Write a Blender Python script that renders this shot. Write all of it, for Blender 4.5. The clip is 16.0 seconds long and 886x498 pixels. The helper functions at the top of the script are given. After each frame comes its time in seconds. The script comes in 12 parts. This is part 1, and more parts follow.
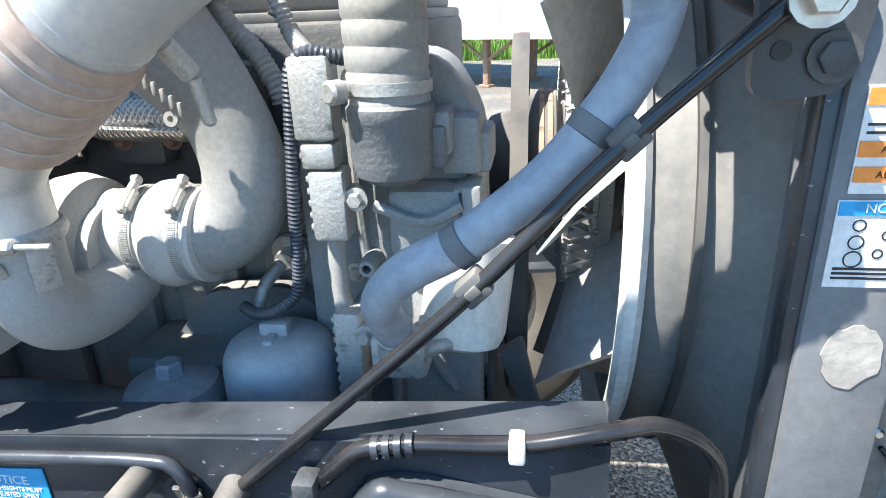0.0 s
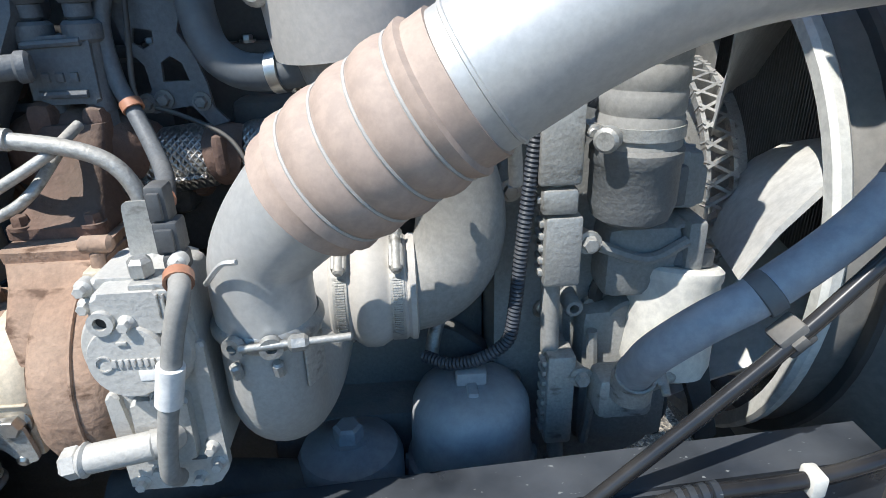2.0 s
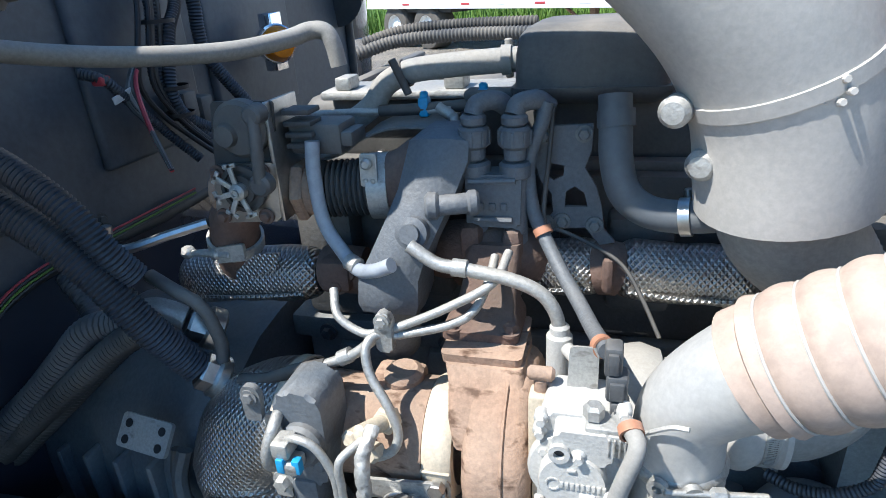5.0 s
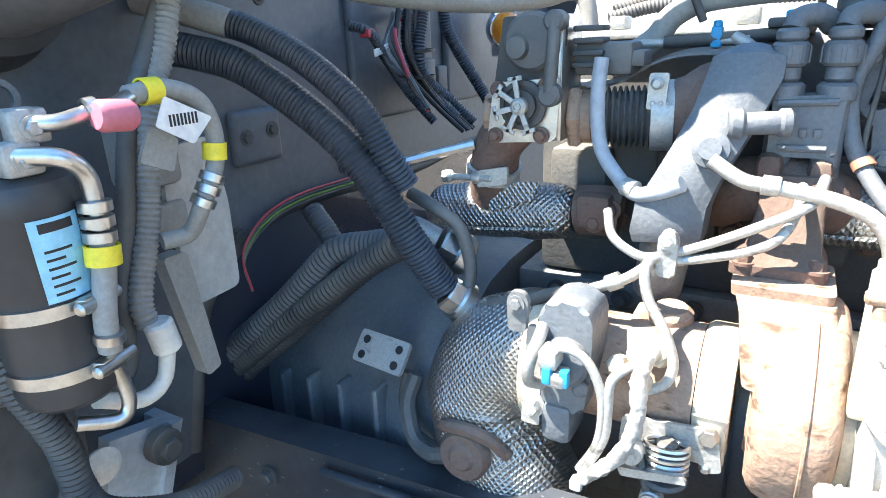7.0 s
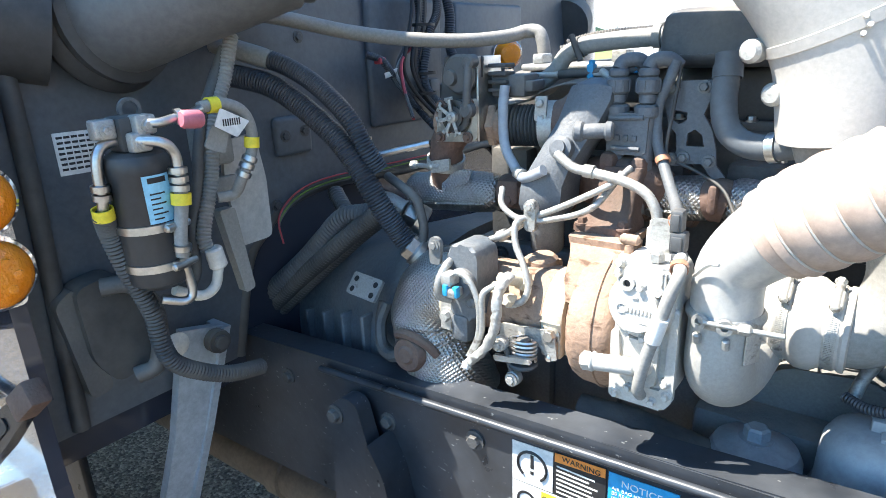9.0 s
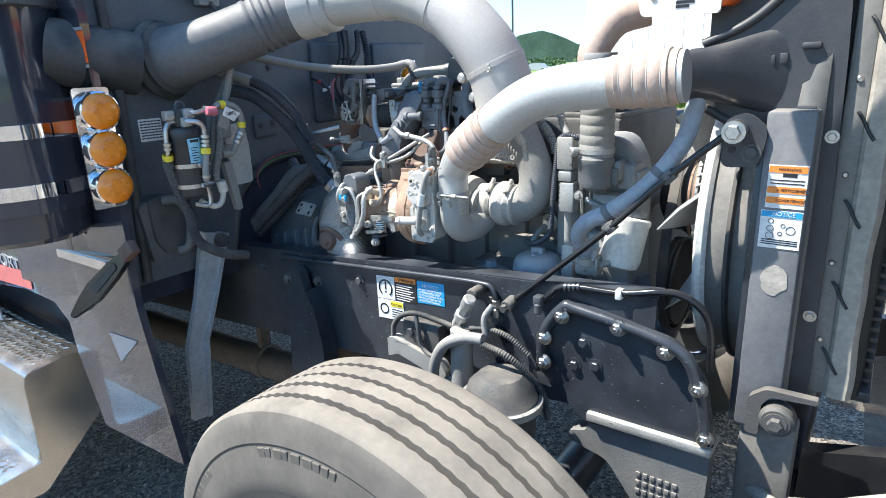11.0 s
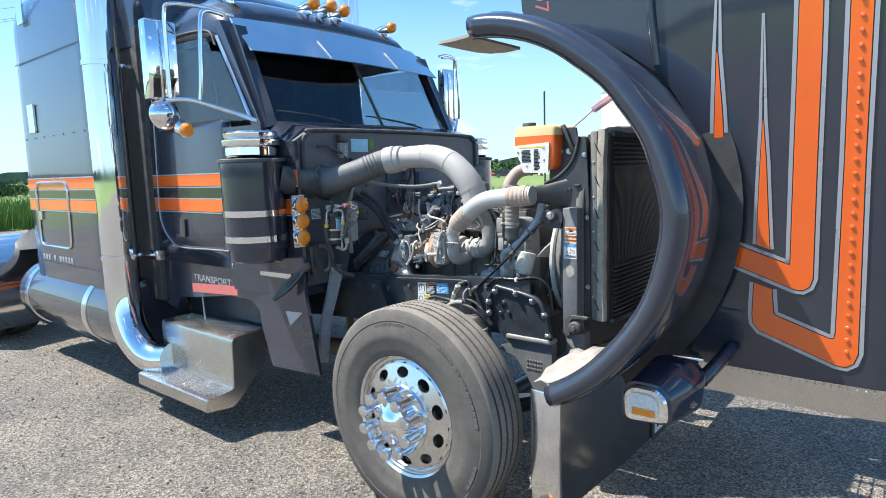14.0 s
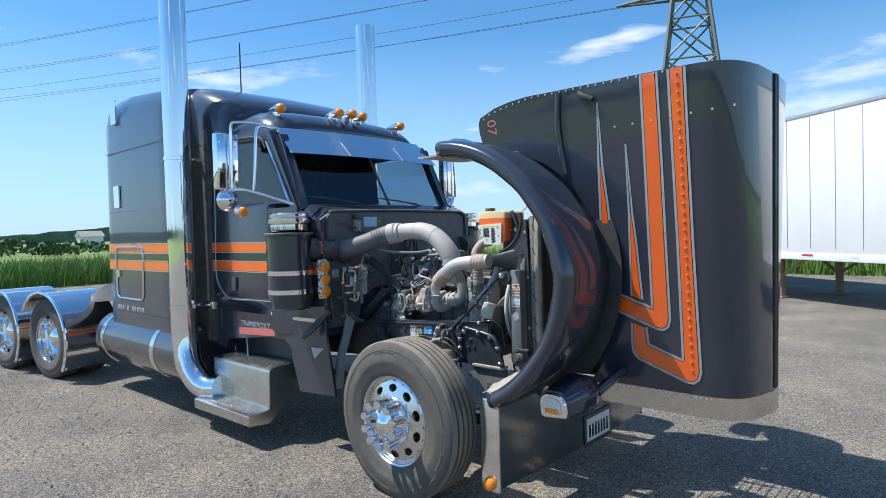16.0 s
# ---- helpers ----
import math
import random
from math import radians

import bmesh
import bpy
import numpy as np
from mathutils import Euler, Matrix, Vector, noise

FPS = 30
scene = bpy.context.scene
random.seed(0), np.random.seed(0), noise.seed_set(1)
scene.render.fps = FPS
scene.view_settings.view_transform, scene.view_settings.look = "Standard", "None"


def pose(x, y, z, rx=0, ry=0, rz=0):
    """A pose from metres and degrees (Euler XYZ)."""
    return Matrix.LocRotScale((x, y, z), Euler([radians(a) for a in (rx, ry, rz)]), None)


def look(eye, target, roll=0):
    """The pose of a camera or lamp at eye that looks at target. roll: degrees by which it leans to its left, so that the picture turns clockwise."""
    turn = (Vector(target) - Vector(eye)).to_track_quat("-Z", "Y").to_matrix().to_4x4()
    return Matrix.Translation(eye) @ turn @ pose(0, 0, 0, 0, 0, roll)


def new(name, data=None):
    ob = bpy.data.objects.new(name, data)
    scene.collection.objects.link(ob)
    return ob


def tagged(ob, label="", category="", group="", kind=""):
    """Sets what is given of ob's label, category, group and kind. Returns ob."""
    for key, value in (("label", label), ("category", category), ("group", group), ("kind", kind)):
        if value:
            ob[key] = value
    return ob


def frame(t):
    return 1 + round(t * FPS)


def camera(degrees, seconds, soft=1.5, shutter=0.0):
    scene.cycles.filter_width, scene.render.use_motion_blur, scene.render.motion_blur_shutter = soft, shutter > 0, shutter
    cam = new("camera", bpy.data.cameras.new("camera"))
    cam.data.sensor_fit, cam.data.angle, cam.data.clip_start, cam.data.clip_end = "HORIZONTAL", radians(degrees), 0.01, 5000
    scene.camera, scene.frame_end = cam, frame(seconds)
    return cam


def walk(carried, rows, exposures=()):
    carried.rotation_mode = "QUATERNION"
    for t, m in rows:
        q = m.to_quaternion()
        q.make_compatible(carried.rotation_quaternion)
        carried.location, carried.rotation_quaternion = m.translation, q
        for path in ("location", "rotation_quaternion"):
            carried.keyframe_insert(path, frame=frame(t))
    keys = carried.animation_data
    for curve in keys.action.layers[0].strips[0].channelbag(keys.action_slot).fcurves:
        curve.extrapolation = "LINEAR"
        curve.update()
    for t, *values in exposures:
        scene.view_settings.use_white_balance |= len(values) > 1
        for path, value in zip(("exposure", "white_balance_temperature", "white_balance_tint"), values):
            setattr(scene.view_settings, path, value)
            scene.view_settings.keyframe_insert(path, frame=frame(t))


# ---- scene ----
cam = camera(72.2, 16.0, soft=0.9)
PATH = [
    (0, (0.353, -0.962, 1.464), (0.066, 0.879, 0.739), -2.4),
    (0.5, (0.254, -0.957, 1.489), (0.147, 0.88, 0.705), -2.0),
    (1, (0.168, -0.946, 1.53), (0.266, 0.878, 0.716), -1.4),
    (1.5, (0.084, -0.919, 1.526), (0.205, 0.904, 0.711), -1.6),
    (2, (0.009, -0.922, 1.529), (0.122, 0.9, 0.713), -1.6),
    (2.5, (-0.04, -0.919, 1.526), (0.013, 0.902, 0.702), -2.1),
    (3, (-0.062, -0.93, 1.538), (-0.119, 0.887, 0.704), -2.4),
    (3.5, (-0.074, -0.934, 1.556), (-0.205, 0.883, 0.73), -2.6),
    (4, (-0.106, -0.945, 1.619), (-0.311, 0.874, 0.812), -3.0),
    (4.5, (-0.131, -0.944, 1.67), (-0.494, 0.838, 0.839), -3.7),
    (5, (-0.166, -0.943, 1.68), (-0.681, 0.806, 0.858), -3.9),
    (5.2, (-0.182, -0.945, 1.679), (-0.761, 0.782, 0.853), -4.3),
    (7.3, (-0.293, -1.028, 1.546), (-1.286, 0.587, 0.91), -2.1),
    (7.5, (-0.283, -1.031, 1.545), (-1.305, 0.57, 0.919), -2.1),
    (8, (-0.219, -1.054, 1.559), (-1.286, 0.524, 0.952), -2.3),
    (8.5, (-0.117, -1.1, 1.585), (-1.201, 0.457, 0.952), -1.9),
    (9, (0.032, -1.19, 1.586), (-1.132, 0.312, 0.961), -2.3),
    (9.5, (0.205, -1.318, 1.583), (-0.945, 0.198, 0.969), -2.3),
    (10, (0.402, -1.407, 1.579), (-0.754, 0.103, 0.959), -2.6),
    (10.2, (0.477, -1.442, 1.571), (-0.682, 0.068, 0.957), -2.5),
    (12.3, (1.264, -2.45, 1.663), (0.159, -0.837, 1.245), -1.5),
    (12.5, (1.355, -2.559, 1.66), (0.237, -0.944, 1.287), -1.4),
    (13, (1.568, -2.822, 1.693), (0.418, -1.22, 1.361), -1.4),
    (13.5, (1.793, -3.003, 1.692), (0.592, -1.429, 1.407), -1.6),
    (14, (2.04, -3.192, 1.704), (0.775, -1.664, 1.447), -1.7),
    (14.5, (2.26, -3.418, 1.695), (0.988, -1.892, 1.465), -1.6),
    (15, (2.52, -3.616, 1.731), (1.244, -2.092, 1.508), -1.7),
    (15.5, (2.832, -3.744, 1.754), (1.524, -2.241, 1.576), -1.7),
    (16, (3.042, -3.901, 1.786), (1.703, -2.417, 1.726), -1.6),
]
walk(cam, [(t, look(eye, target, roll)) for t, eye, target, roll in PATH],
     exposures=[(0, 1.6, 6350, 10), (1.0, 1.16, 6350, 10), (2.5, 0.38, 6200, 10), (5.0, 0.82, 6200, 10), (7.3, 2.36, 6750, 10), (8.5, 1.98, 6750, 10), (9.5, 1.6, 6550, 10), (10.2, 1.38, 6450, 10), (12.3, 1.0, 6350, 10), (14.5, 0.73, 6450, 10), (16, 0.34, 6250, 10)])

# ---- light ----
SUN_TRAVEL = Vector((0.50, 0.36, -1.0)).normalized()
sun_from = -SUN_TRAVEL
world = bpy.data.worlds.new("sky")
scene.world = world
world.use_nodes = True
wn = world.node_tree
wn.nodes.clear()
w_out = wn.nodes.new("ShaderNodeOutputWorld")
w_bg = wn.nodes.new("ShaderNodeBackground")
w_sky = wn.nodes.new("ShaderNodeTexSky")
w_sky.sky_type = "NISHITA"
w_sky.sun_disc = False
w_sky.sun_elevation = math.asin(sun_from.z)
w_sky.sun_rotation = math.atan2(sun_from.x, sun_from.y)
w_sky.air_density, w_sky.dust_density, w_sky.ozone_density = 1.0, 0.6, 1.5
w_bg.inputs["Strength"].default_value = 0.120
# soft white clouds on the sky, thicker towards the horizon
w_tc = wn.nodes.new("ShaderNodeTexCoord")
w_map = wn.nodes.new("ShaderNodeMapping")
w_map.inputs["Scale"].default_value = (1.0, 1.0, 4.0)
w_noise = wn.nodes.new("ShaderNodeTexNoise")
w_noise.inputs["Scale"].default_value = 3.4
w_noise.inputs["Detail"].default_value = 7.0
w_noise.inputs["Roughness"].default_value = 0.55
w_ramp = wn.nodes.new("ShaderNodeValToRGB")
w_ramp.color_ramp.elements[0].position, w_ramp.color_ramp.elements[1].position = 0.60, 0.74
w_mix = wn.nodes.new("ShaderNodeMix")
w_mix.data_type = "RGBA"
w_mix.inputs["B"].default_value = (7.0, 7.4, 8.0, 1)
wn.links.new(w_tc.outputs["Generated"], w_map.inputs["Vector"])
wn.links.new(w_map.outputs["Vector"], w_noise.inputs["Vector"])
wn.links.new(w_noise.outputs["Fac"], w_ramp.inputs["Fac"])
wn.links.new(w_ramp.outputs["Color"], w_mix.inputs["Factor"])
w_tint = wn.nodes.new("ShaderNodeMix")
w_tint.data_type, w_tint.blend_type = "RGBA", "MULTIPLY"
w_tint.inputs["Factor"].default_value = 1.0
w_tint.inputs["B"].default_value = (0.52, 0.91, 1.15, 1)
wn.links.new(w_sky.outputs["Color"], w_tint.inputs["A"])
# pale haze low over the horizon
w_sep = wn.nodes.new("ShaderNodeSeparateXYZ")
w_low = wn.nodes.new("ShaderNodeMapRange")
w_low.inputs["From Min"].default_value, w_low.inputs["From Max"].default_value = 0.0, 0.30
w_low.inputs["To Min"].default_value, w_low.inputs["To Max"].default_value = 0.80, 0.0
w_haze = wn.nodes.new("ShaderNodeMix")
w_haze.data_type = "RGBA"
w_haze.inputs["B"].default_value = (4.2, 5.6, 6.9, 1)
wn.links.new(w_tc.outputs["Generated"], w_sep.inputs["Vector"])
wn.links.new(w_sep.outputs["Z"], w_low.inputs["Value"])
wn.links.new(w_low.outputs["Result"], w_haze.inputs["Factor"])
wn.links.new(w_tint.outputs["Result"], w_haze.inputs["A"])
wn.links.new(w_haze.outputs["Result"], w_mix.inputs["A"])
wn.links.new(w_mix.outputs["Result"], w_bg.inputs["Color"])
wn.links.new(w_bg.outputs["Background"], w_out.inputs["Surface"])

sun_data = bpy.data.lights.new("sun", "SUN")
sun_data.energy, sun_data.angle, sun_data.color = 5.0, radians(0.5), (1.0, 0.955, 0.88)
sun = new("sun", sun_data)
sun.matrix_world = look((0, 0, 30), Vector((0, 0, 30)) + SUN_TRAVEL)


# ---- materials ----
def mat(name, base, rough=0.5, metal=0.0, var=0.15, scale=6.0, bump=0.0, bump_scale=60.0, dust=0.0, dust_col=(0.42, 0.37, 0.30), coat=0.0, spec=0.5, rough_var=0.1, emit=0.0, transmission=0.0, grime=None):
    """A principled surface with large and fine variation; dust lies on what faces up."""
    m = bpy.data.materials.new(name)
    m.use_nodes = True
    nt = m.node_tree
    b = nt.nodes["Principled BSDF"]
    L = nt.links.new
    tc = nt.nodes.new("ShaderNodeTexCoord")
    big = nt.nodes.new("ShaderNodeTexNoise")
    big.inputs["Scale"].default_value, big.inputs["Detail"].default_value = scale, 6.0
    fine = nt.nodes.new("ShaderNodeTexNoise")
    fine.inputs["Scale"].default_value, fine.inputs["Detail"].default_value = bump_scale, 4.0
    L(tc.outputs["Object"], big.inputs["Vector"])
    L(tc.outputs["Object"], fine.inputs["Vector"])
    mix = nt.nodes.new("ShaderNodeMix")
    mix.data_type = "RGBA"
    lo = [max(0.0, c * (1 - var)) for c in base]
    hi = [min(1.0, c * (1 + var)) for c in base]
    mix.inputs["A"].default_value, mix.inputs["B"].default_value = (*lo, 1), (*hi, 1)
    add = nt.nodes.new("ShaderNodeMath")
    add.operation = "MULTIPLY_ADD"
    L(fine.outputs["Fac"], add.inputs[0])
    add.inputs[1].default_value = 0.5
    half = nt.nodes.new("ShaderNodeMath")
    half.operation = "MULTIPLY_ADD"
    L(big.outputs["Fac"], half.inputs[0])
    half.inputs[1].default_value, half.inputs[2].default_value = 1.4, -0.45
    L(half.outputs[0], add.inputs[2])
    L(add.outputs[0], mix.inputs["Factor"])
    col = mix.outputs["Result"]
    if grime is None:
        grime = 0.28 if rough >= 0.35 else 0.0
    if grime:
        # fine grit and scuffs over the paint or casting
        gn = nt.nodes.new("ShaderNodeTexNoise")
        gn.inputs["Scale"].default_value, gn.inputs["Detail"].default_value, gn.inputs["Roughness"].default_value = bump_scale * 1.3, 8.0, 0.7
        L(tc.outputs["Object"], gn.inputs["Vector"])
        gr = nt.nodes.new("ShaderNodeValToRGB")
        gr.color_ramp.elements[0].position, gr.color_ramp.elements[0].color = 0.38, (0.45, 0.45, 0.46, 1)
        gr.color_ramp.elements[1].position, gr.color_ramp.elements[1].color = 0.62, (1.3, 1.28, 1.25, 1)
        L(gn.outputs["Fac"], gr.inputs["Fac"])
        gm = nt.nodes.new("ShaderNodeMix")
        gm.data_type, gm.blend_type = "RGBA", "MULTIPLY"
        gm.inputs["Factor"].default_value = grime
        L(col, gm.inputs["A"])
        L(gr.outputs["Color"], gm.inputs["B"])
        col = gm.outputs["Result"]
    rr = nt.nodes.new("ShaderNodeMapRange")
    rr.inputs["To Min"].default_value, rr.inputs["To Max"].default_value = max(0.02, rough - rough_var), min(1.0, rough + rough_var)
    L(big.outputs["Fac"], rr.inputs["Value"])
    rough_out = rr.outputs["Result"]
    if dust > 0:
        geo = nt.nodes.new("ShaderNodeNewGeometry")
        sep = nt.nodes.new("ShaderNodeSeparateXYZ")
        L(geo.outputs["Normal"], sep.inputs[0])
        d = nt.nodes.new("ShaderNodeMapRange")
        d.inputs["From Min"].default_value, d.inputs["From Max"].default_value = -0.4, 1.0
        d.inputs["To Max"].default_value = dust
        L(sep.outputs["Z"], d.inputs["Value"])
        dn = nt.nodes.new("ShaderNodeTexNoise")
        dn.inputs["Scale"].default_value, dn.inputs["Detail"].default_value = 14.0, 8.0
        L(tc.outputs["Object"], dn.inputs["Vector"])
        dr = nt.nodes.new("ShaderNodeMapRange")
        dr.inputs["From Min"].default_value, dr.inputs["From Max"].default_value = 0.3, 0.65
        L(dn.outputs["Fac"], dr.inputs["Value"])
        dm = nt.nodes.new("ShaderNodeMath")
        dm.operation = "MULTIPLY"
        L(d.outputs["Result"], dm.inputs[0])
        L(dr.outputs["Result"], dm.inputs[1])
        dmix = nt.nodes.new("ShaderNodeMix")
        dmix.data_type = "RGBA"
        dmix.inputs["B"].default_value = (*dust_col, 1)
        L(dm.outputs[0], dmix.inputs["Factor"])
        L(col, dmix.inputs["A"])
        col = dmix.outputs["Result"]
        ra = nt.nodes.new("ShaderNodeMath")
        ra.operation = "MULTIPLY_ADD"
        ra.use_clamp = True
        L(dm.outputs[0], ra.inputs[0])
        ra.inputs[1].default_value = 0.6
        L(rough_out, ra.inputs[2])
        rough_out = ra.outputs[0]
    L(col, b.inputs["Base Color"])
    L(rough_out, b.inputs["Roughness"])
    b.inputs["Metallic"].default_value = metal
    b.inputs["Specular IOR Level"].default_value = spec
    b.inputs["Coat Weight"].default_value = coat
    b.inputs["Coat Roughness"].default_value = 0.04
    b.inputs["Transmission Weight"].default_value = transmission
    if emit:
        b.inputs["Emission Color"].default_value, b.inputs["Emission Strength"].default_value = (*base, 1), emit
    if bump > 0:
        bp = nt.nodes.new("ShaderNodeBump")
        bp.inputs["Strength"].default_value, bp.inputs["Distance"].default_value = bump, 0.003
        L(fine.outputs["Fac"], bp.inputs["Height"])
        L(bp.outputs["Normal"], b.inputs["Normal"])
    return m


M = {}
M["paint"] = mat("charcoal_paint", (0.030, 0.035, 0.052), 0.22, 0.0, var=0.06, scale=3, coat=1.0, rough_var=0.03, dust=0.03, spec=0.35)
M["paint_in"] = mat("hood_inside", (0.035, 0.036, 0.04), 0.45, var=0.3, scale=5, dust=0.25)
M["orange"] = mat("orange_paint", (0.90, 0.135, 0.010), 0.2, var=0.05, coat=1.0, rough_var=0.03)
M["silver"] = mat("silver_pinstripe", (0.42, 0.43, 0.46), 0.3, 0.3, var=0.05)
M["blackpaint"] = mat("black_stripe_paint", (0.012, 0.016, 0.018), 0.2, var=0.1, coat=0.8)
M["chrome"] = mat("chrome", (0.86, 0.86, 0.87), 0.05, 1.0, var=0.03, rough_var=0.03)
M["rimalu"] = mat("satin_polished_rim", (0.74, 0.735, 0.73), 0.20, 1.0, var=0.05, rough_var=0.06, dust=0.04)
M["alu"] = mat("polished_aluminium", (0.80, 0.80, 0.81), 0.14, 1.0, var=0.05, rough_var=0.06)
M["steel"] = mat("brushed_steel", (0.55, 0.54, 0.52), 0.35, 1.0, var=0.12, bump=0.1)
M["alupipe"] = mat("dusty_aluminium_pipe", (0.58, 0.575, 0.555), 0.46, 0.45, var=0.07, scale=8, bump=0.05, bump_scale=120, dust=0.28, dust_col=(0.5, 0.45, 0.38), grime=0.15)
M["silicone"] = mat("faded_pink_silicone", (0.44, 0.335, 0.275), 0.62, var=0.12, scale=14, bump=0.08, dust=0.3, grime=0.25)
M["plastic"] = mat("grey_black_plastic", (0.07, 0.074, 0.078), 0.5, var=0.25, scale=12, bump=0.15, bump_scale=160, dust=0.45)
M["plasticgrey"] = mat("dusty_grey_duct_plastic", (0.27, 0.268, 0.255), 0.6, var=0.15, scale=10, bump=0.12, bump_scale=140, dust=0.5)
M["rubber"] = mat("black_rubber", (0.042, 0.043, 0.045), 0.6, var=0.25, scale=14, bump=0.1, dust=0.4)
M["hosegrey"] = mat("dusty_blue_grey_hose", (0.30, 0.335, 0.38), 0.45, var=0.15, scale=14, dust=0.3, dust_col=(0.45, 0.43, 0.4))
M["hosedark"] = mat("grey_blue_rubber_hose", (0.09, 0.105, 0.12), 0.5, var=0.2, scale=14, dust=0.4)
M["loomdark"] = mat("blue_black_ribbed_loom", (0.032, 0.040, 0.054), 0.42, var=0.25, scale=20, dust=0.14)
M["gearcase"] = mat("pale_grey_gear_case", (0.27, 0.28, 0.275), 0.6, 0.15, var=0.2, scale=10, bump=0.3, bump_scale=180, dust=0.45)
M["rod"] = mat("black_gloss_rod", (0.012, 0.013, 0.016), 0.2, var=0.2, scale=20, dust=0.08)
M["iron"] = mat("grey_painted_cast_iron", (0.15, 0.16, 0.165), 0.6, 0.2, var=0.25, scale=10, bump=0.35, bump_scale=180, dust=0.55)
M["irondark"] = mat("dark_cast_iron", (0.06, 0.065, 0.07), 0.6, 0.2, var=0.3, scale=10, bump=0.35, bump_scale=180, dust=0.4)
M["castalu"] = mat("cast_aluminium", (0.46, 0.46, 0.44), 0.5, 0.6, var=0.15, scale=14, bump=0.3, bump_scale=220, dust=0.4)
M["rust"] = mat("rusty_cast_iron", (0.33, 0.215, 0.15), 0.85, 0.05, var=0.4, scale=16, bump=0.5, bump_scale=150, dust=0.35)
M["rustdark"] = mat("dark_rusty_manifold", (0.13, 0.078, 0.06), 0.85, 0.05, var=0.4, scale=16, bump=0.5, bump_scale=150, dust=0.2)
M["foil"] = mat("embossed_foil_heat_shield", (0.45, 0.44, 0.42), 0.36, 1.0, var=0.15, scale=8, bump=1.0, bump_scale=110, dust=0.2)
def emboss(m, scale):
    """Adds a crossed diamond embossing to a material."""
    nt = m.node_tree
    L = nt.links.new
    bsdf = nt.nodes["Principled BSDF"]
    tc = nt.nodes.new("ShaderNodeTexCoord")
    total = None
    for rot in (40, -40):
        mp = nt.nodes.new("ShaderNodeMapping")
        mp.inputs["Rotation"].default_value = (radians(20), radians(rot), 0)
        wv = nt.nodes.new("ShaderNodeTexWave")
        wv.inputs["Scale"].default_value = scale
        wv.inputs["Distortion"].default_value = 1.2
        L(tc.outputs["Object"], mp.inputs["Vector"])
        L(mp.outputs["Vector"], wv.inputs["Vector"])
        if total is None:
            total = wv.outputs["Fac"]
        else:
            ad = nt.nodes.new("ShaderNodeMath")
            ad.operation = "MAXIMUM"
            L(total, ad.inputs[0])
            L(wv.outputs["Fac"], ad.inputs[1])
            total = ad.outputs[0]
    bp = nt.nodes.new("ShaderNodeBump")
    bp.inputs["Strength"].default_value, bp.inputs["Distance"].default_value = 0.78, 0.002
    L(total, bp.inputs["Height"])
    L(bp.outputs["Normal"], bsdf.inputs["Normal"])


emboss(M["foil"], 60.0)
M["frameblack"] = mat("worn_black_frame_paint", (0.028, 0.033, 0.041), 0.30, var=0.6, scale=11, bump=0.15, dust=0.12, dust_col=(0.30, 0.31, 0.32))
def flecks(m, colour, scale, low, high):
    """Splashes and chips of a pale dirt with hard edges over a material."""
    nt = m.node_tree
    L = nt.links.new
    bsdf = nt.nodes["Principled BSDF"]
    src = bsdf.inputs["Base Color"].links[0].from_socket
    tc = nt.nodes.new("ShaderNodeTexCoord")
    mp = nt.nodes.new("ShaderNodeMapping")
    mp.inputs["Scale"].default_value = (0.6, 1.0, 1.3)
    nz = nt.nodes.new("ShaderNodeTexNoise")
    nz.inputs["Scale"].default_value, nz.inputs["Detail"].default_value = scale, 5.0
    rp = nt.nodes.new("ShaderNodeMapRange")
    rp.inputs["From Min"].default_value, rp.inputs["From Max"].default_value = low, high
    mx = nt.nodes.new("ShaderNodeMix")
    mx.data_type = "RGBA"
    mx.inputs["B"].default_value = (*colour, 1)
    L(tc.outputs["Object"], mp.inputs["Vector"])
    L(mp.outputs["Vector"], nz.inputs["Vector"])
    L(nz.outputs["Fac"], rp.inputs["Value"])
    L(rp.outputs["Result"], mx.inputs["Factor"])
    L(src, mx.inputs["A"])
    L(mx.outputs["Result"], bsdf.inputs["Base Color"])


flecks(M["frameblack"], (0.19, 0.20, 0.20), 140.0, 0.68, 0.71)
flecks(M["rust"], (0.12, 0.07, 0.045), 55.0, 0.58, 0.68)
flecks(M["castalu"], (0.22, 0.21, 0.19), 70.0, 0.60, 0.72)
M["exhaust"] = mat("sooty_brown_exhaust", (0.19, 0.16, 0.13), 0.7, 0.2, var=0.35, scale=12, bump=0.2, dust=0.2)
M["transblue"] = mat("blue_grey_transmission_casting", (0.12, 0.14, 0.16), 0.5, 0.2, var=0.3, scale=9, bump=0.4, bump_scale=120, dust=0.35)
M["firewall"] = mat("dark_grey_firewall", (0.072, 0.087, 0.105), 0.45, var=0.25, scale=4, dust=0.25, bump=0.05)
M["tyre"] = mat("tyre_rubber", (0.092, 0.082, 0.070), 0.8, var=0.18, scale=9, bump=0.15, dust=0.3, dust_col=(0.36, 0.33, 0.28), grime=0.2)
M["tread"] = mat("dusty_tread_rubber", (0.19, 0.168, 0.138), 0.85, var=0.2, scale=12, bump=0.2, dust=0.35, dust_col=(0.42, 0.37, 0.30), grime=0.2)
M["amber"] = mat("amber_lens", (0.95, 0.26, 0.006), 0.18, var=0.2, scale=60, bump=0.6, bump_scale=220, coat=0.8)
M["glass"] = mat("dark_tinted_glass", (0.012, 0.014, 0.017), 0.04, var=0.05, rough_var=0.02, coat=1.0)
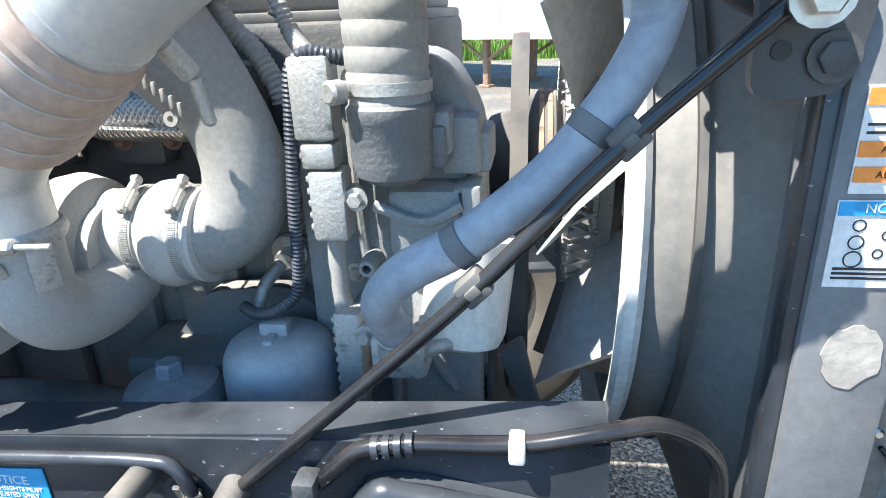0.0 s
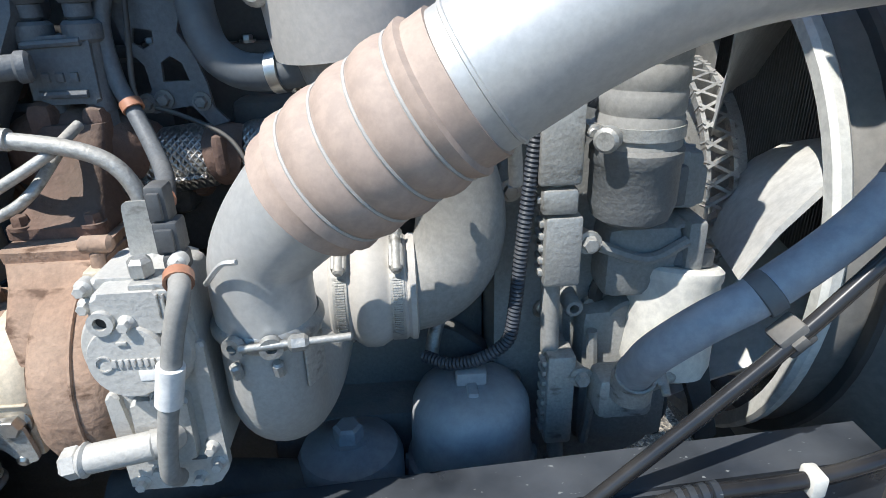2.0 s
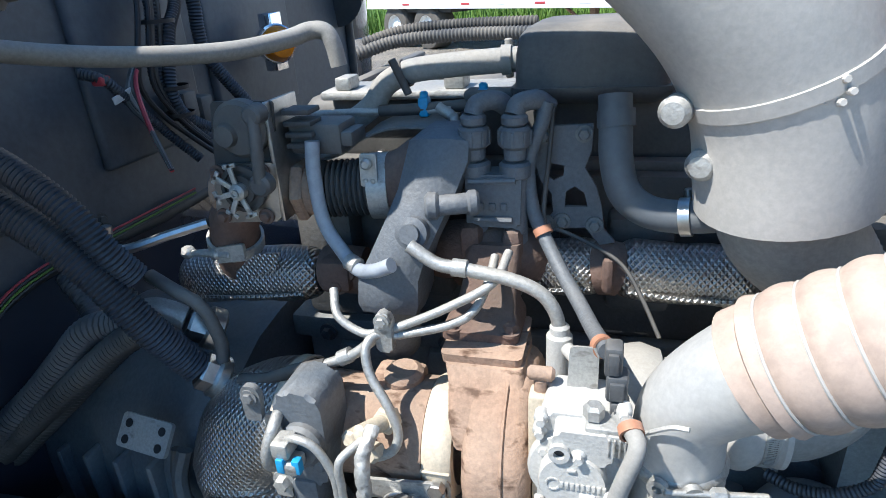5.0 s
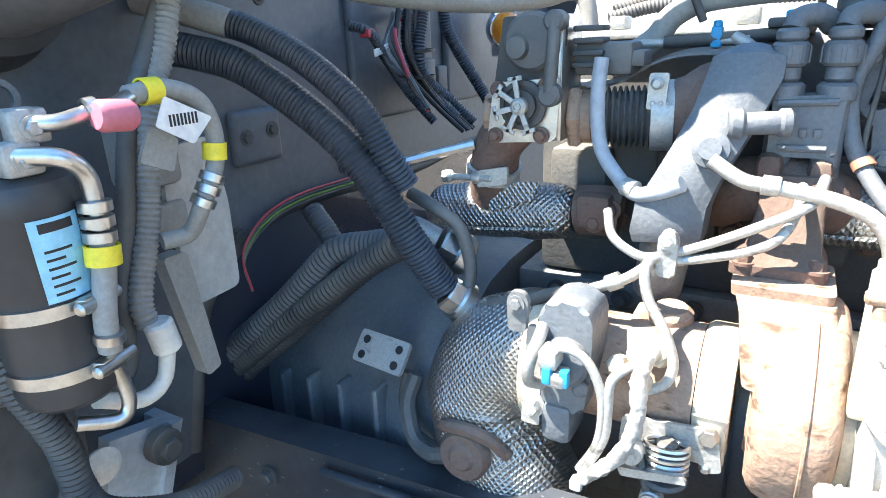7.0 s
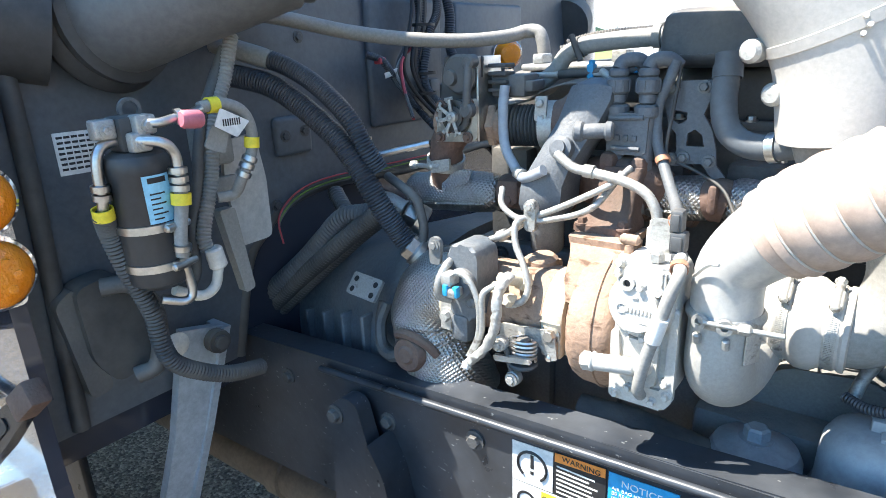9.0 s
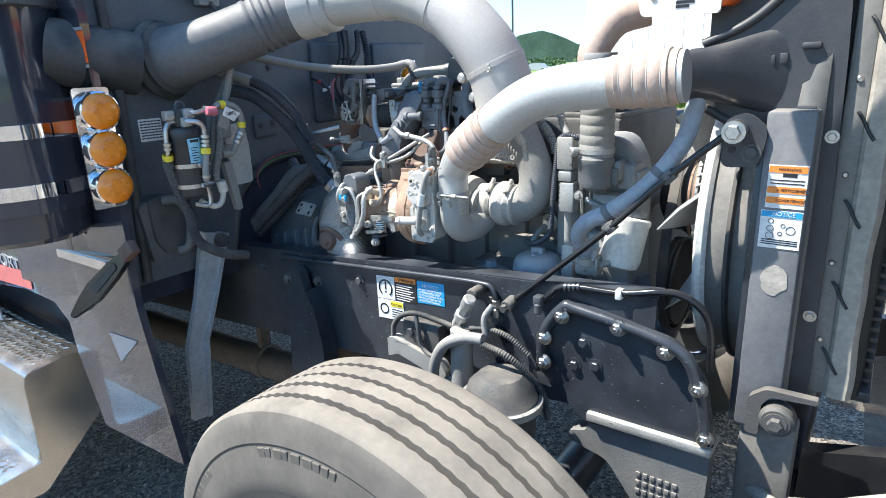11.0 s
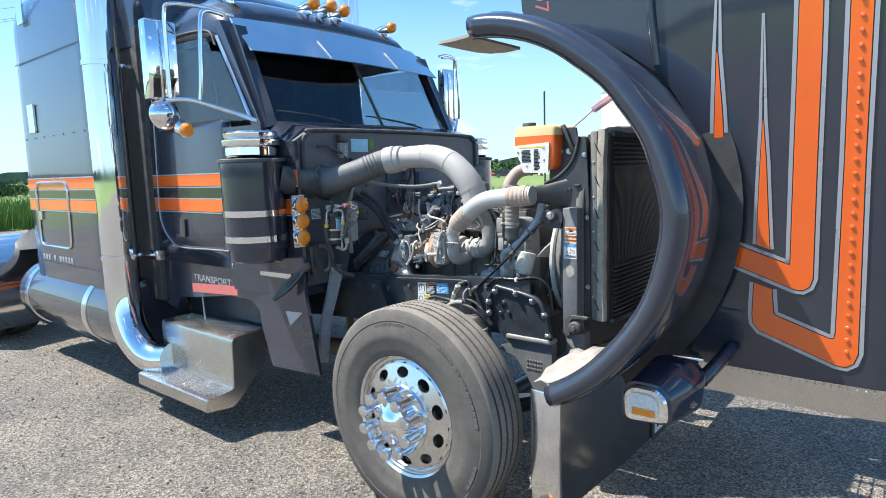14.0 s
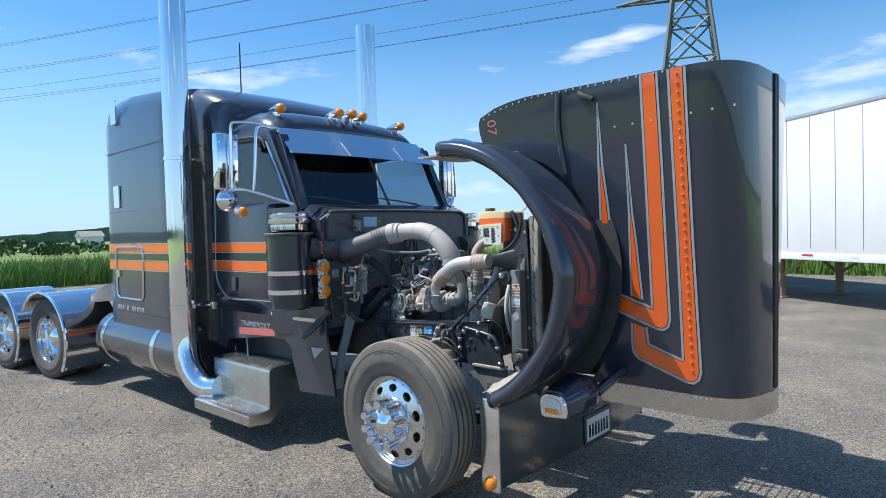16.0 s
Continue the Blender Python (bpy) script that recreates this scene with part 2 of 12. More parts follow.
M["white"] = mat("white_paint", (0.78, 0.78, 0.77), 0.4, var=0.05, scale=3)
M["whitefilter"] = mat("off_white_filter_paint", (0.72, 0.70, 0.64), 0.4, var=0.08, dust=0.25)
M["label"] = mat("white_label", (0.75, 0.75, 0.73), 0.45, var=0.05, dust=0.1)
M["blue"] = mat("blue_label", (0.02, 0.33, 0.62), 0.4, var=0.05)
M["labelorange"] = mat("orange_label", (0.85, 0.27, 0.05), 0.4, var=0.05)
M["yellow"] = mat("yellow_tag", (0.85, 0.68, 0.05), 0.4, var=0.08)
M["ink"] = mat("black_ink", (0.02, 0.02, 0.022), 0.5, var=0.1)
M["red"] = mat("red_plastic", (0.45, 0.05, 0.06), 0.45, var=0.1)
M["tankorange"] = mat("coolant_in_tank", (0.88, 0.16, 0.03), 0.35, var=0.1, grime=0.0)
M["tankwhite"] = mat("translucent_tank_plastic", (0.86, 0.66, 0.34), 0.4, var=0.08, grime=0.0)
M["core"] = mat("radiator_core", (0.028, 0.028, 0.028), 0.6, 0.3, var=0.3, scale=30, dust=0.2)
M["corefin"] = mat("dusty_core_fins", (0.16, 0.165, 0.17), 0.45, 0.4, var=0.2, scale=20, dust=0.3)
M["coretube"] = mat("black_cooler_tube", (0.045, 0.045, 0.046), 0.45, 0.3, var=0.3, scale=20, dust=0.3)
M["shroud"] = mat("fan_shroud_plastic", (0.17, 0.165, 0.155), 0.5, var=0.2, scale=5, dust=0.5, dust_col=(0.36, 0.33, 0.27))
M["channel"] = mat("slate_grey_channel", (0.14, 0.147, 0.158), 0.5, var=0.25, scale=7, dust=0.4)
M["elbow"] = mat("dusty_rubber_elbow", (0.12, 0.123, 0.127), 0.5, var=0.2, scale=8, dust=0.4)
M["tankblack"] = mat("black_moulded_tank", (0.034, 0.038, 0.046), 0.42, var=0.2, scale=9, bump=0.12, bump_scale=160, dust=0.22)
M["sealwhite"] = mat("pale_rubber_seal", (0.62, 0.62, 0.58), 0.55, var=0.12, dust=0.3)
M["hatchet"] = mat("dirty_foam", (0.36, 0.33, 0.29), 0.9, var=0.25, scale=18, bump=0.6, bump_scale=60)


def ground_mat():
    m = bpy.data.materials.new("crushed_gravel_asphalt")
    m.use_nodes = True
    nt = m.node_tree
    b = nt.nodes["Principled BSDF"]
    L = nt.links.new
    tc = nt.nodes.new("ShaderNodeTexCoord")
    vor = nt.nodes.new("ShaderNodeTexVoronoi")
    vor.inputs["Scale"].default_value = 95.0
    big = nt.nodes.new("ShaderNodeTexNoise")
    big.inputs["Scale"].default_value, big.inputs["Detail"].default_value = 0.9, 9.0
    fine = nt.nodes.new("ShaderNodeTexNoise")
    fine.inputs["Scale"].default_value, fine.inputs["Detail"].default_value = 40.0, 8.0
    for n in (vor, big, fine):
        L(tc.outputs["Object"], n.inputs["Vector"])
    ramp = nt.nodes.new("ShaderNodeValToRGB")
    cr = ramp.color_ramp
    cr.elements[0].position, cr.elements[0].color = 0.18, (0.045, 0.042, 0.039, 1)
    cr.elements[1].position, cr.elements[1].color = 0.9, (0.46, 0.415, 0.350, 1)
    e = cr.elements.new(0.5)
    e.color = (0.172, 0.158, 0.139, 1)
    mixv = nt.nodes.new("ShaderNodeMix")
    L(vor.outputs["Color"], mixv.inputs["A"])
    L(fine.outputs["Fac"], mixv.inputs["B"])
    mixv.inputs["Factor"].default_value = 0.3
    L(mixv.outputs["Result"], ramp.inputs["Fac"])
    patch = nt.nodes.new("ShaderNodeMix")
    patch.data_type, patch.blend_type = "RGBA", "MULTIPLY"
    pr = nt.nodes.new("ShaderNodeValToRGB")
    pr.color_ramp.elements[0].position, pr.color_ramp.elements[0].color = 0.38, (0.80, 0.79, 0.785, 1)
    pr.color_ramp.elements[1].position, pr.color_ramp.elements[1].color = 0.66, (1.25, 1.19, 1.09, 1)
    L(big.outputs["Fac"], pr.inputs["Fac"])
    patch.inputs["Factor"].default_value = 1.0
    L(ramp.outputs["Color"], patch.inputs["A"])
    L(pr.outputs["Color"], patch.inputs["B"])
    L(patch.outputs["Result"], b.inputs["Base Color"])
    b.inputs["Roughness"].default_value = 0.9
    bp = nt.nodes.new("ShaderNodeBump")
    bp.inputs["Strength"].default_value, bp.inputs["Distance"].default_value = 0.9, 0.012
    L(vor.outputs["Distance"], bp.inputs["Height"])
    L(bp.outputs["Normal"], b.inputs["Normal"])
    return m


M["ground"] = ground_mat()


def stone_mat():
    """Loose stones, each of its own grey."""
    m = bpy.data.materials.new("loose_gravel")
    m.use_nodes = True
    nt = m.node_tree
    b = nt.nodes["Principled BSDF"]
    geo = nt.nodes.new("ShaderNodeNewGeometry")
    ramp = nt.nodes.new("ShaderNodeValToRGB")
    ramp.color_ramp.elements[0].color = (0.07, 0.068, 0.066, 1)
    ramp.color_ramp.elements[1].color = (0.52, 0.46, 0.38, 1)
    ramp.color_ramp.elements.new(0.6).color = (0.225, 0.198, 0.162, 1)
    nt.links.new(geo.outputs["Random Per Island"], ramp.inputs["Fac"])
    nt.links.new(ramp.outputs["Color"], b.inputs["Base Color"])
    b.inputs["Roughness"].default_value = 0.85
    return m


def glass_mat(name, tint):
    """Clear window glass."""
    m = bpy.data.materials.new(name)
    m.use_nodes = True
    b = m.node_tree.nodes["Principled BSDF"]
    b.inputs["Base Color"].default_value = (*tint, 1)
    b.inputs["Roughness"].default_value = 0.0
    b.inputs["IOR"].default_value = 1.45
    b.inputs["Transmission Weight"].default_value = 1.0
    return m


M["stone"] = stone_mat()
M["pane"] = glass_mat("windscreen_glass", (0.42, 0.52, 0.62))
M["salmon"] = mat("salmon_red_film", (0.62, 0.17, 0.15), 0.4, var=0.15, scale=25)
M["sealtan"] = mat("tan_foam_seal", (0.36, 0.33, 0.28), 0.8, var=0.25, scale=20, bump=0.3, dust=0.3)
M["ductpale"] = mat("pale_dusty_duct", (0.46, 0.44, 0.41), 0.55, var=0.10, scale=9, bump=0.1, bump_scale=140, dust=0.3, grime=0.15)
M["filtergrey"] = mat("blue_grey_filter_cap", (0.30, 0.325, 0.35), 0.5, var=0.2, scale=14, bump=0.08, dust=0.4)
M["fanblade"] = mat("pale_dusty_fan_plastic", (0.50, 0.50, 0.48), 0.45, var=0.2, scale=8, bump=0.1, dust=0.4)
M["cream"] = mat("cream_dusty_steel", (0.58, 0.50, 0.38), 0.6, 0.1, var=0.15, scale=18, bump=0.15, bump_scale=160, dust=0.2)
M["paleact"] = mat("pale_grey_cast_aluminium", (0.50, 0.49, 0.46), 0.6, 0.15, var=0.10, scale=16, bump=0.25, bump_scale=240, dust=0.3, grime=0.18)
M["ductgrey"] = mat("smooth_grey_casting", (0.36, 0.355, 0.335), 0.6, 0.1, var=0.12, scale=10, bump=0.15, bump_scale=200, dust=0.3, grime=0.18)
M["bluecast"] = mat("blue_grey_casting", (0.11, 0.125, 0.142), 0.55, 0.1, var=0.2, scale=12, bump=0.3, bump_scale=200, dust=0.22)
M["blueclip"] = mat("bright_blue_plastic", (0.02, 0.30, 0.55), 0.4, var=0.1)
M["tieorange"] = mat("faded_orange_plastic", (0.42, 0.20, 0.12), 0.5, var=0.2)
M["loomgrey"] = mat("dusty_blue_black_loom", (0.06, 0.068, 0.08), 0.5, var=0.25, scale=20, dust=0.4)
M["grass"] = mat("field_grass", (0.17, 0.24, 0.06), 0.9, var=0.4, scale=0.05, bump=0.3, bump_scale=3.0)
M["leaf"] = mat("grass_blades", (0.13, 0.24, 0.04), 0.7, var=0.35, scale=1.5)
# aerial haze is mixed into this green: paler and bluer than the trees
M["forest"] = mat("far_forest_hazed", (0.105, 0.155, 0.115), 0.95, var=0.5, scale=0.03, bump=1.0, bump_scale=0.3)


# ---- mesh helpers ----
def part(name, bm, material, parent=None, label="", smooth=True, m=None):
    """Links a bmesh as one mesh object, under a thing or a part."""
    bmesh.ops.recalc_face_normals(bm, faces=bm.faces)
    me = bpy.data.meshes.new(name)
    bm.to_mesh(me)
    bm.free()
    if smooth:
        me.shade_smooth()
        me.set_sharp_from_angle(angle=radians(38))
    mats = material if isinstance(material, (list, tuple)) else [material]
    for x in mats:
        me.materials.append(M[x] if isinstance(x, str) else x)
    ob = new(name, me)
    if parent is not None:
        ob.parent = parent
        if parent.parent is None:
            ob.matrix_parent_inverse = parent.matrix_basis.inverted()
    if m is not None:
        ob.matrix_basis = m
    if label:
        ob["label"] = label
    return ob


def thing(name, at, label, category, group="", kind=""):
    """An Empty at a thing's base that carries its parts; parts are given in world metres."""
    e = new(name)
    e.location = at
    e.empty_display_size = 0.05
    return tagged(e, label, category, group, kind)


def solo(ob, label, category, group="", kind=""):
    return tagged(ob, label, category, group, kind)


def box(bm, lo, hi, bevel=0.004, seg=2, m=None):
    """A box between two corners with rounded edges."""
    c = [(a + b) / 2 for a, b in zip(lo, hi)]
    s = [abs(b - a) for a, b in zip(lo, hi)]
    r = bmesh.ops.create_cube(bm, size=1.0, matrix=Matrix.Translation(c) @ Matrix.Diagonal((*s, 1)))
    vs = r["verts"]
    if bevel:
        bevel = min(bevel, 0.45 * min(s))
        es = list({e for v in vs for e in v.link_edges})
        out = bmesh.ops.bevel(bm, geom=es, offset=bevel, segments=seg, profile=0.5, affect="EDGES")
        vs = list({v for f in out["faces"] for v in f.verts} | {v for v in vs if v.is_valid})
        vs = list({v for v in vs for e in v.link_edges for v in e.verts})
    if m is not None:
        bmesh.ops.transform(bm, matrix=m, verts=vs)
    return vs


def smooth_path(pts, res=6, closed=False):
    """Catmull-Rom points through pts."""
    P = [Vector(p) for p in pts]
    if len(P) < 3:
        return P
    out = []
    n = len(P)
    for i in range(n if closed else n - 1):
        if closed:
            a, b, c, d = P[i - 1], P[i], P[(i + 1) % n], P[(i + 2) % n]
        else:
            b, c = P[i], P[i + 1]
            a = P[i - 1] if i else b + (b - c)
            d = P[i + 2] if i + 2 < n else c + (c - b)
        for k in range(res):
            t = k / res
            out.append(0.5 * (2 * b + (c - a) * t + (2 * a - 5 * b + 4 * c - d) * t * t + (3 * b - a - 3 * c + d) * t ** 3))
    if not closed:
        out.append(P[-1])
    return out


def tube(bm, pts, r, n=14, res=6, smooth=True, ribs=0.0, pitch=0.006, cap=True, r_end=None, step=None, hollow=0.0):
    """A round tube through pts; r may be a number or a function of the share of its length; ribs gives a corrugated hose."""
    P = smooth_path(pts, res) if smooth else [Vector(p) for p in pts]
    if ribs or step:
        d = (pitch / 2) if ribs else step
        Q, acc = [P[0]], 0.0
        for a, b in zip(P, P[1:]):
            L = (b - a).length
            while acc + L >= d:
                k = (d - acc) / L
                a = a.lerp(b, k)
                Q.append(a)
                L = (b - a).length
                acc = 0.0
                if L < 1e-9:
                    break
            acc += L
        P = Q
    lens = [0.0]
    for a, b in zip(P, P[1:]):
        lens.append(lens[-1] + (b - a).length)
    total = lens[-1] or 1.0
    t0 = (P[1] - P[0]).normalized()
    up = Vector((0, 0, 1)) if abs(t0.z) < 0.9 else Vector((1, 0, 0))
    u = t0.cross(up).normalized()
    rings = []
    for i, p in enumerate(P):
        t = (P[min(i + 1, len(P) - 1)] - P[max(i - 1, 0)]).normalized()
        u = (u - t * u.dot(t)).normalized()
        v = t.cross(u)
        s = lens[i] / total
        rad = r(s) if callable(r) else (r if r_end is None else r + (r_end - r) * s)
        if ribs:
            rad += ribs if i % 2 else -ribs
        rings.append([bm.verts.new(p + (u * math.cos(2 * math.pi * k / n) + v * math.sin(2 * math.pi * k / n)) * rad) for k in range(n)])
    for a, b in zip(rings, rings[1:]):
        for k in range(n):
            bm.faces.new((a[k], a[(k + 1) % n], b[(k + 1) % n], b[k]))
    if cap:
        bm.faces.new(rings[0][::-1])
        bm.faces.new(rings[-1])
    return rings


def lathe(bm, profile, m=None, n=32, close=False):
    """Turns a profile of (radius, height) round z, then lays it by m."""
    m = m or Matrix()
    rings = []
    for r, h in profile:
        if r < 1e-6:
            rings.append([bm.verts.new(m @ Vector((0, 0, h)))])
        else:
            rings.append([bm.verts.new(m @ Vector((r * math.cos(2 * math.pi * k / n), r * math.sin(2 * math.pi * k / n), h))) for k in range(n)])
    pairs = list(zip(rings, rings[1:]))
    if close:
        pairs.append((rings[-1], rings[0]))
    for a, b in pairs:
        for k in range(n):
            k2 = (k + 1) % n
            if len(a) == 1 and len(b) == 1:
                continue
            if len(a) == 1:
                bm.faces.new((a[0], b[k2], b[k]))
            elif len(b) == 1:
                bm.faces.new((a[k], a[k2], b[0]))
            else:
                bm.faces.new((a[k], a[k2], b[k2], b[k]))
    return rings


def axis_m(at, to):
    """A frame at a point whose z axis goes towards another point."""
    return Matrix.Translation(at) @ (Vector(to) - Vector(at)).to_track_quat("Z", "Y").to_matrix().to_4x4()


def cyl(bm, a, b, r, n=20, bevel=0.003, r2=None):
    """A cylinder from a to b with softened rims."""
    h = (Vector(b) - Vector(a)).length
    r2 = r if r2 is None else r2
    e = min(bevel, h * 0.4, r * 0.4)
    lathe(bm, [(0, 0), (r - e, 0), (r, e), (r2, h - e), (r2 - e, h), (0, h)], axis_m(a, b), n)


def bolt(bm, at, to, r=0.009, h=0.008, washer=True):
    """A hex bolt head with its washer, standing on a face."""
    m = axis_m(at, to)
    if washer:
        lathe(bm, [(0, -0.001), (r * 1.5, -0.001), (r * 1.5, 0.002), (0, 0.002)], m, 14)
    lathe(bm, [(0, 0), (r, 0), (r, h * 0.85), (r * 0.85, h), (0, h)], m, 6)


def slab(bm, outline, thick, m=None, bevel=0.0):
    """A flat plate with an outline in x, y, from z = 0 up to thick, then laid by m."""
    m = m or Matrix()
    low = [bm.verts.new(m @ Vector((x, y, 0))) for x, y in outline]
    top = [bm.verts.new(m @ Vector((x, y, thick))) for x, y in outline]
    n = len(outline)
    f1 = bm.faces.new(low[::-1])
    f2 = bm.faces.new(top)
    for k in range(n):
        bm.faces.new((low[k], low[(k + 1) % n], top[(k + 1) % n], top[k]))
    if bevel:
        bmesh.ops.bevel(bm, geom=list(f2.edges) + list(f1.edges), offset=bevel, segments=1, affect="EDGES")
    return low + top


def rounded(points, r, seg=4):
    """A polygon with its corners rounded by r."""
    out = []
    n = len(points)
    for i in range(n):
        p, a, b = Vector(points[i]), Vector(points[i - 1]), Vector(points[(i + 1) % n])
        k = min(r, (a - p).length * 0.45, (b - p).length * 0.45)
        s, e = p + (a - p).normalized() * k, p + (b - p).normalized() * k
        for j in range(seg + 1):
            t = j / seg
            out.append(tuple((1 - t) ** 2 * s + 2 * t * (1 - t) * p + t * t * e))
    return out


def loft(bm, sections, closed=True, caps=True):
    """Joins rings of equal length into a skin."""
    rings = [[bm.verts.new(Vector(p)) for p in s] for s in sections]
    n = len(rings[0])
    for a, b in zip(rings, rings[1:]):
        for k in range(n if closed else n - 1):
            bm.faces.new((a[k], a[(k + 1) % n], b[(k + 1) % n], b[k]))
    if caps and closed:
        bm.faces.new(rings[0][::-1])
        bm.faces.new(rings[-1])
    return rings


def frame_xz(y, flip=1):
    """Lays a plate drawn in x, z onto the plane y; it grows towards -y."""
    return Matrix(((1, 0, 0, 0), (0, 0, -1, y), (0, 1, 0, 0), (0, 0, 0, 1)))


def frame_yz(x):
    """Lays a plate drawn in y, z onto the plane x; it grows towards +x."""
    return Matrix(((0, 0, 1, x), (1, 0, 0, 0), (0, 1, 0, 0), (0, 0, 0, 1)))


def B():
    return bmesh.new()


# ---- ground and distance ----
def build_ground():
    bm = B()
    # rings of quads out to the horizon; the lot near the truck, field beyond it
    xs = [-3000, -600, -120, -60, -34, -24, -14, -8, -4, 0, 4, 8, 14, 24, 40, 80, 200, 600, 3000]
    ys = [-3000, -600, -120, -40, -20, -12, -8, -4, 0, 4, 8, 12, 16, 19, 23, 30, 60, 120, 600, 3000]
    grid = [[bm.verts.new((x, y, 0.0)) for y in ys] for x in xs]
    for i in range(len(xs) - 1):
        for j in range(len(ys) - 1):
            f = bm.faces.new((grid[i][j], grid[i + 1][j], grid[i + 1][j + 1], grid[i][j + 1]))
            cx, cy = (xs[i] + xs[i + 1]) / 2, (ys[j] + ys[j + 1]) / 2
            lot = cx > -24 and cy < 19 and cy > -40 and cx < 80
            f.material_index = 0 if lot else 1
    g = part("ground", bm, ["ground", "grass"], smooth=False)
    solo(g, "grey crushed gravel lot running into green field", "ground", kind="structure")


build_ground()


def hill(name, pts, depth):
    bm = B()
    lo = [bm.verts.new((x, y, -1)) for x, y, z in pts]
    hi = [bm.verts.new((x, y, z)) for x, y, z in pts]
    back = [bm.verts.new((x * depth, y * depth, -1)) for x, y, z in pts]
    n = len(pts)
    for k in range(n - 1):
        bm.faces.new((lo[k], lo[k + 1], hi[k + 1], hi[k]))
        bm.faces.new((hi[k], hi[k + 1], back[k + 1], back[k]))
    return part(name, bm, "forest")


def build_hills():
    rnd = random.Random(4)
    pts = []
    # full ring: the hills behind are unseen, added for the paint to reflect
    for k in range(361):
        a = radians(-180 + 360 * k / 360)
        r = 900
        h = 12 + 7 * noise.noise(Vector((k * 0.11, 3.1, 0))) + 2.5 * rnd.random()
        # the rounded hill that stands over the lot's far side
        h += 30 * math.exp(-((math.degrees(a) - 117.5) / 3.6) ** 2)
        pts.append((r * math.cos(a), r * math.sin(a), h))
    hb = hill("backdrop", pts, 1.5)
    solo(hb, "distant wooded hills on the horizon, haze mixed into their green", "hills", kind="structure")


build_hills()


# ---- front wheel ----
def tyre_profile(R, w, rim):
    """(radius, height) of a truck tyre, height along its axle from the inner side to the outer."""
    return [(rim, -w * 0.38), (rim + 0.02, -w * 0.44), (rim + 0.1, -w * 0.5), (R - 0.10, -w * 0.49), (R - 0.035, -w * 0.44), (R - 0.008, -w * 0.41), (R, -w * 0.37),
            (R + 0.001, -w * 0.26), (R - 0.016, -w * 0.25), (R - 0.016, -w * 0.225), (R + 0.002, -w * 0.215),
            (R + 0.002, -w * 0.10), (R - 0.016, -w * 0.09), (R - 0.016, -w * 0.065), (R + 0.003, -w * 0.055),
            (R + 0.003, w * 0.055), (R - 0.016, w * 0.065), (R - 0.016, w * 0.09), (R + 0.002, w * 0.10),
            (R + 0.002, w * 0.215), (R - 0.016, w * 0.225), (R - 0.016, w * 0.25), (R + 0.001, w * 0.26),
            (R, w * 0.37), (R - 0.008, w * 0.41), (R - 0.035, w * 0.445), (R - 0.06, w * 0.47), (R - 0.064, w * 0.462), (R - 0.10, w * 0.49),
            (rim + 0.12, w * 0.5), (rim + 0.1, w * 0.5), (rim + 0.095, w * 0.493), (rim + 0.05, w * 0.475), (rim + 0.02, w * 0.44), (rim, w * 0.38)]


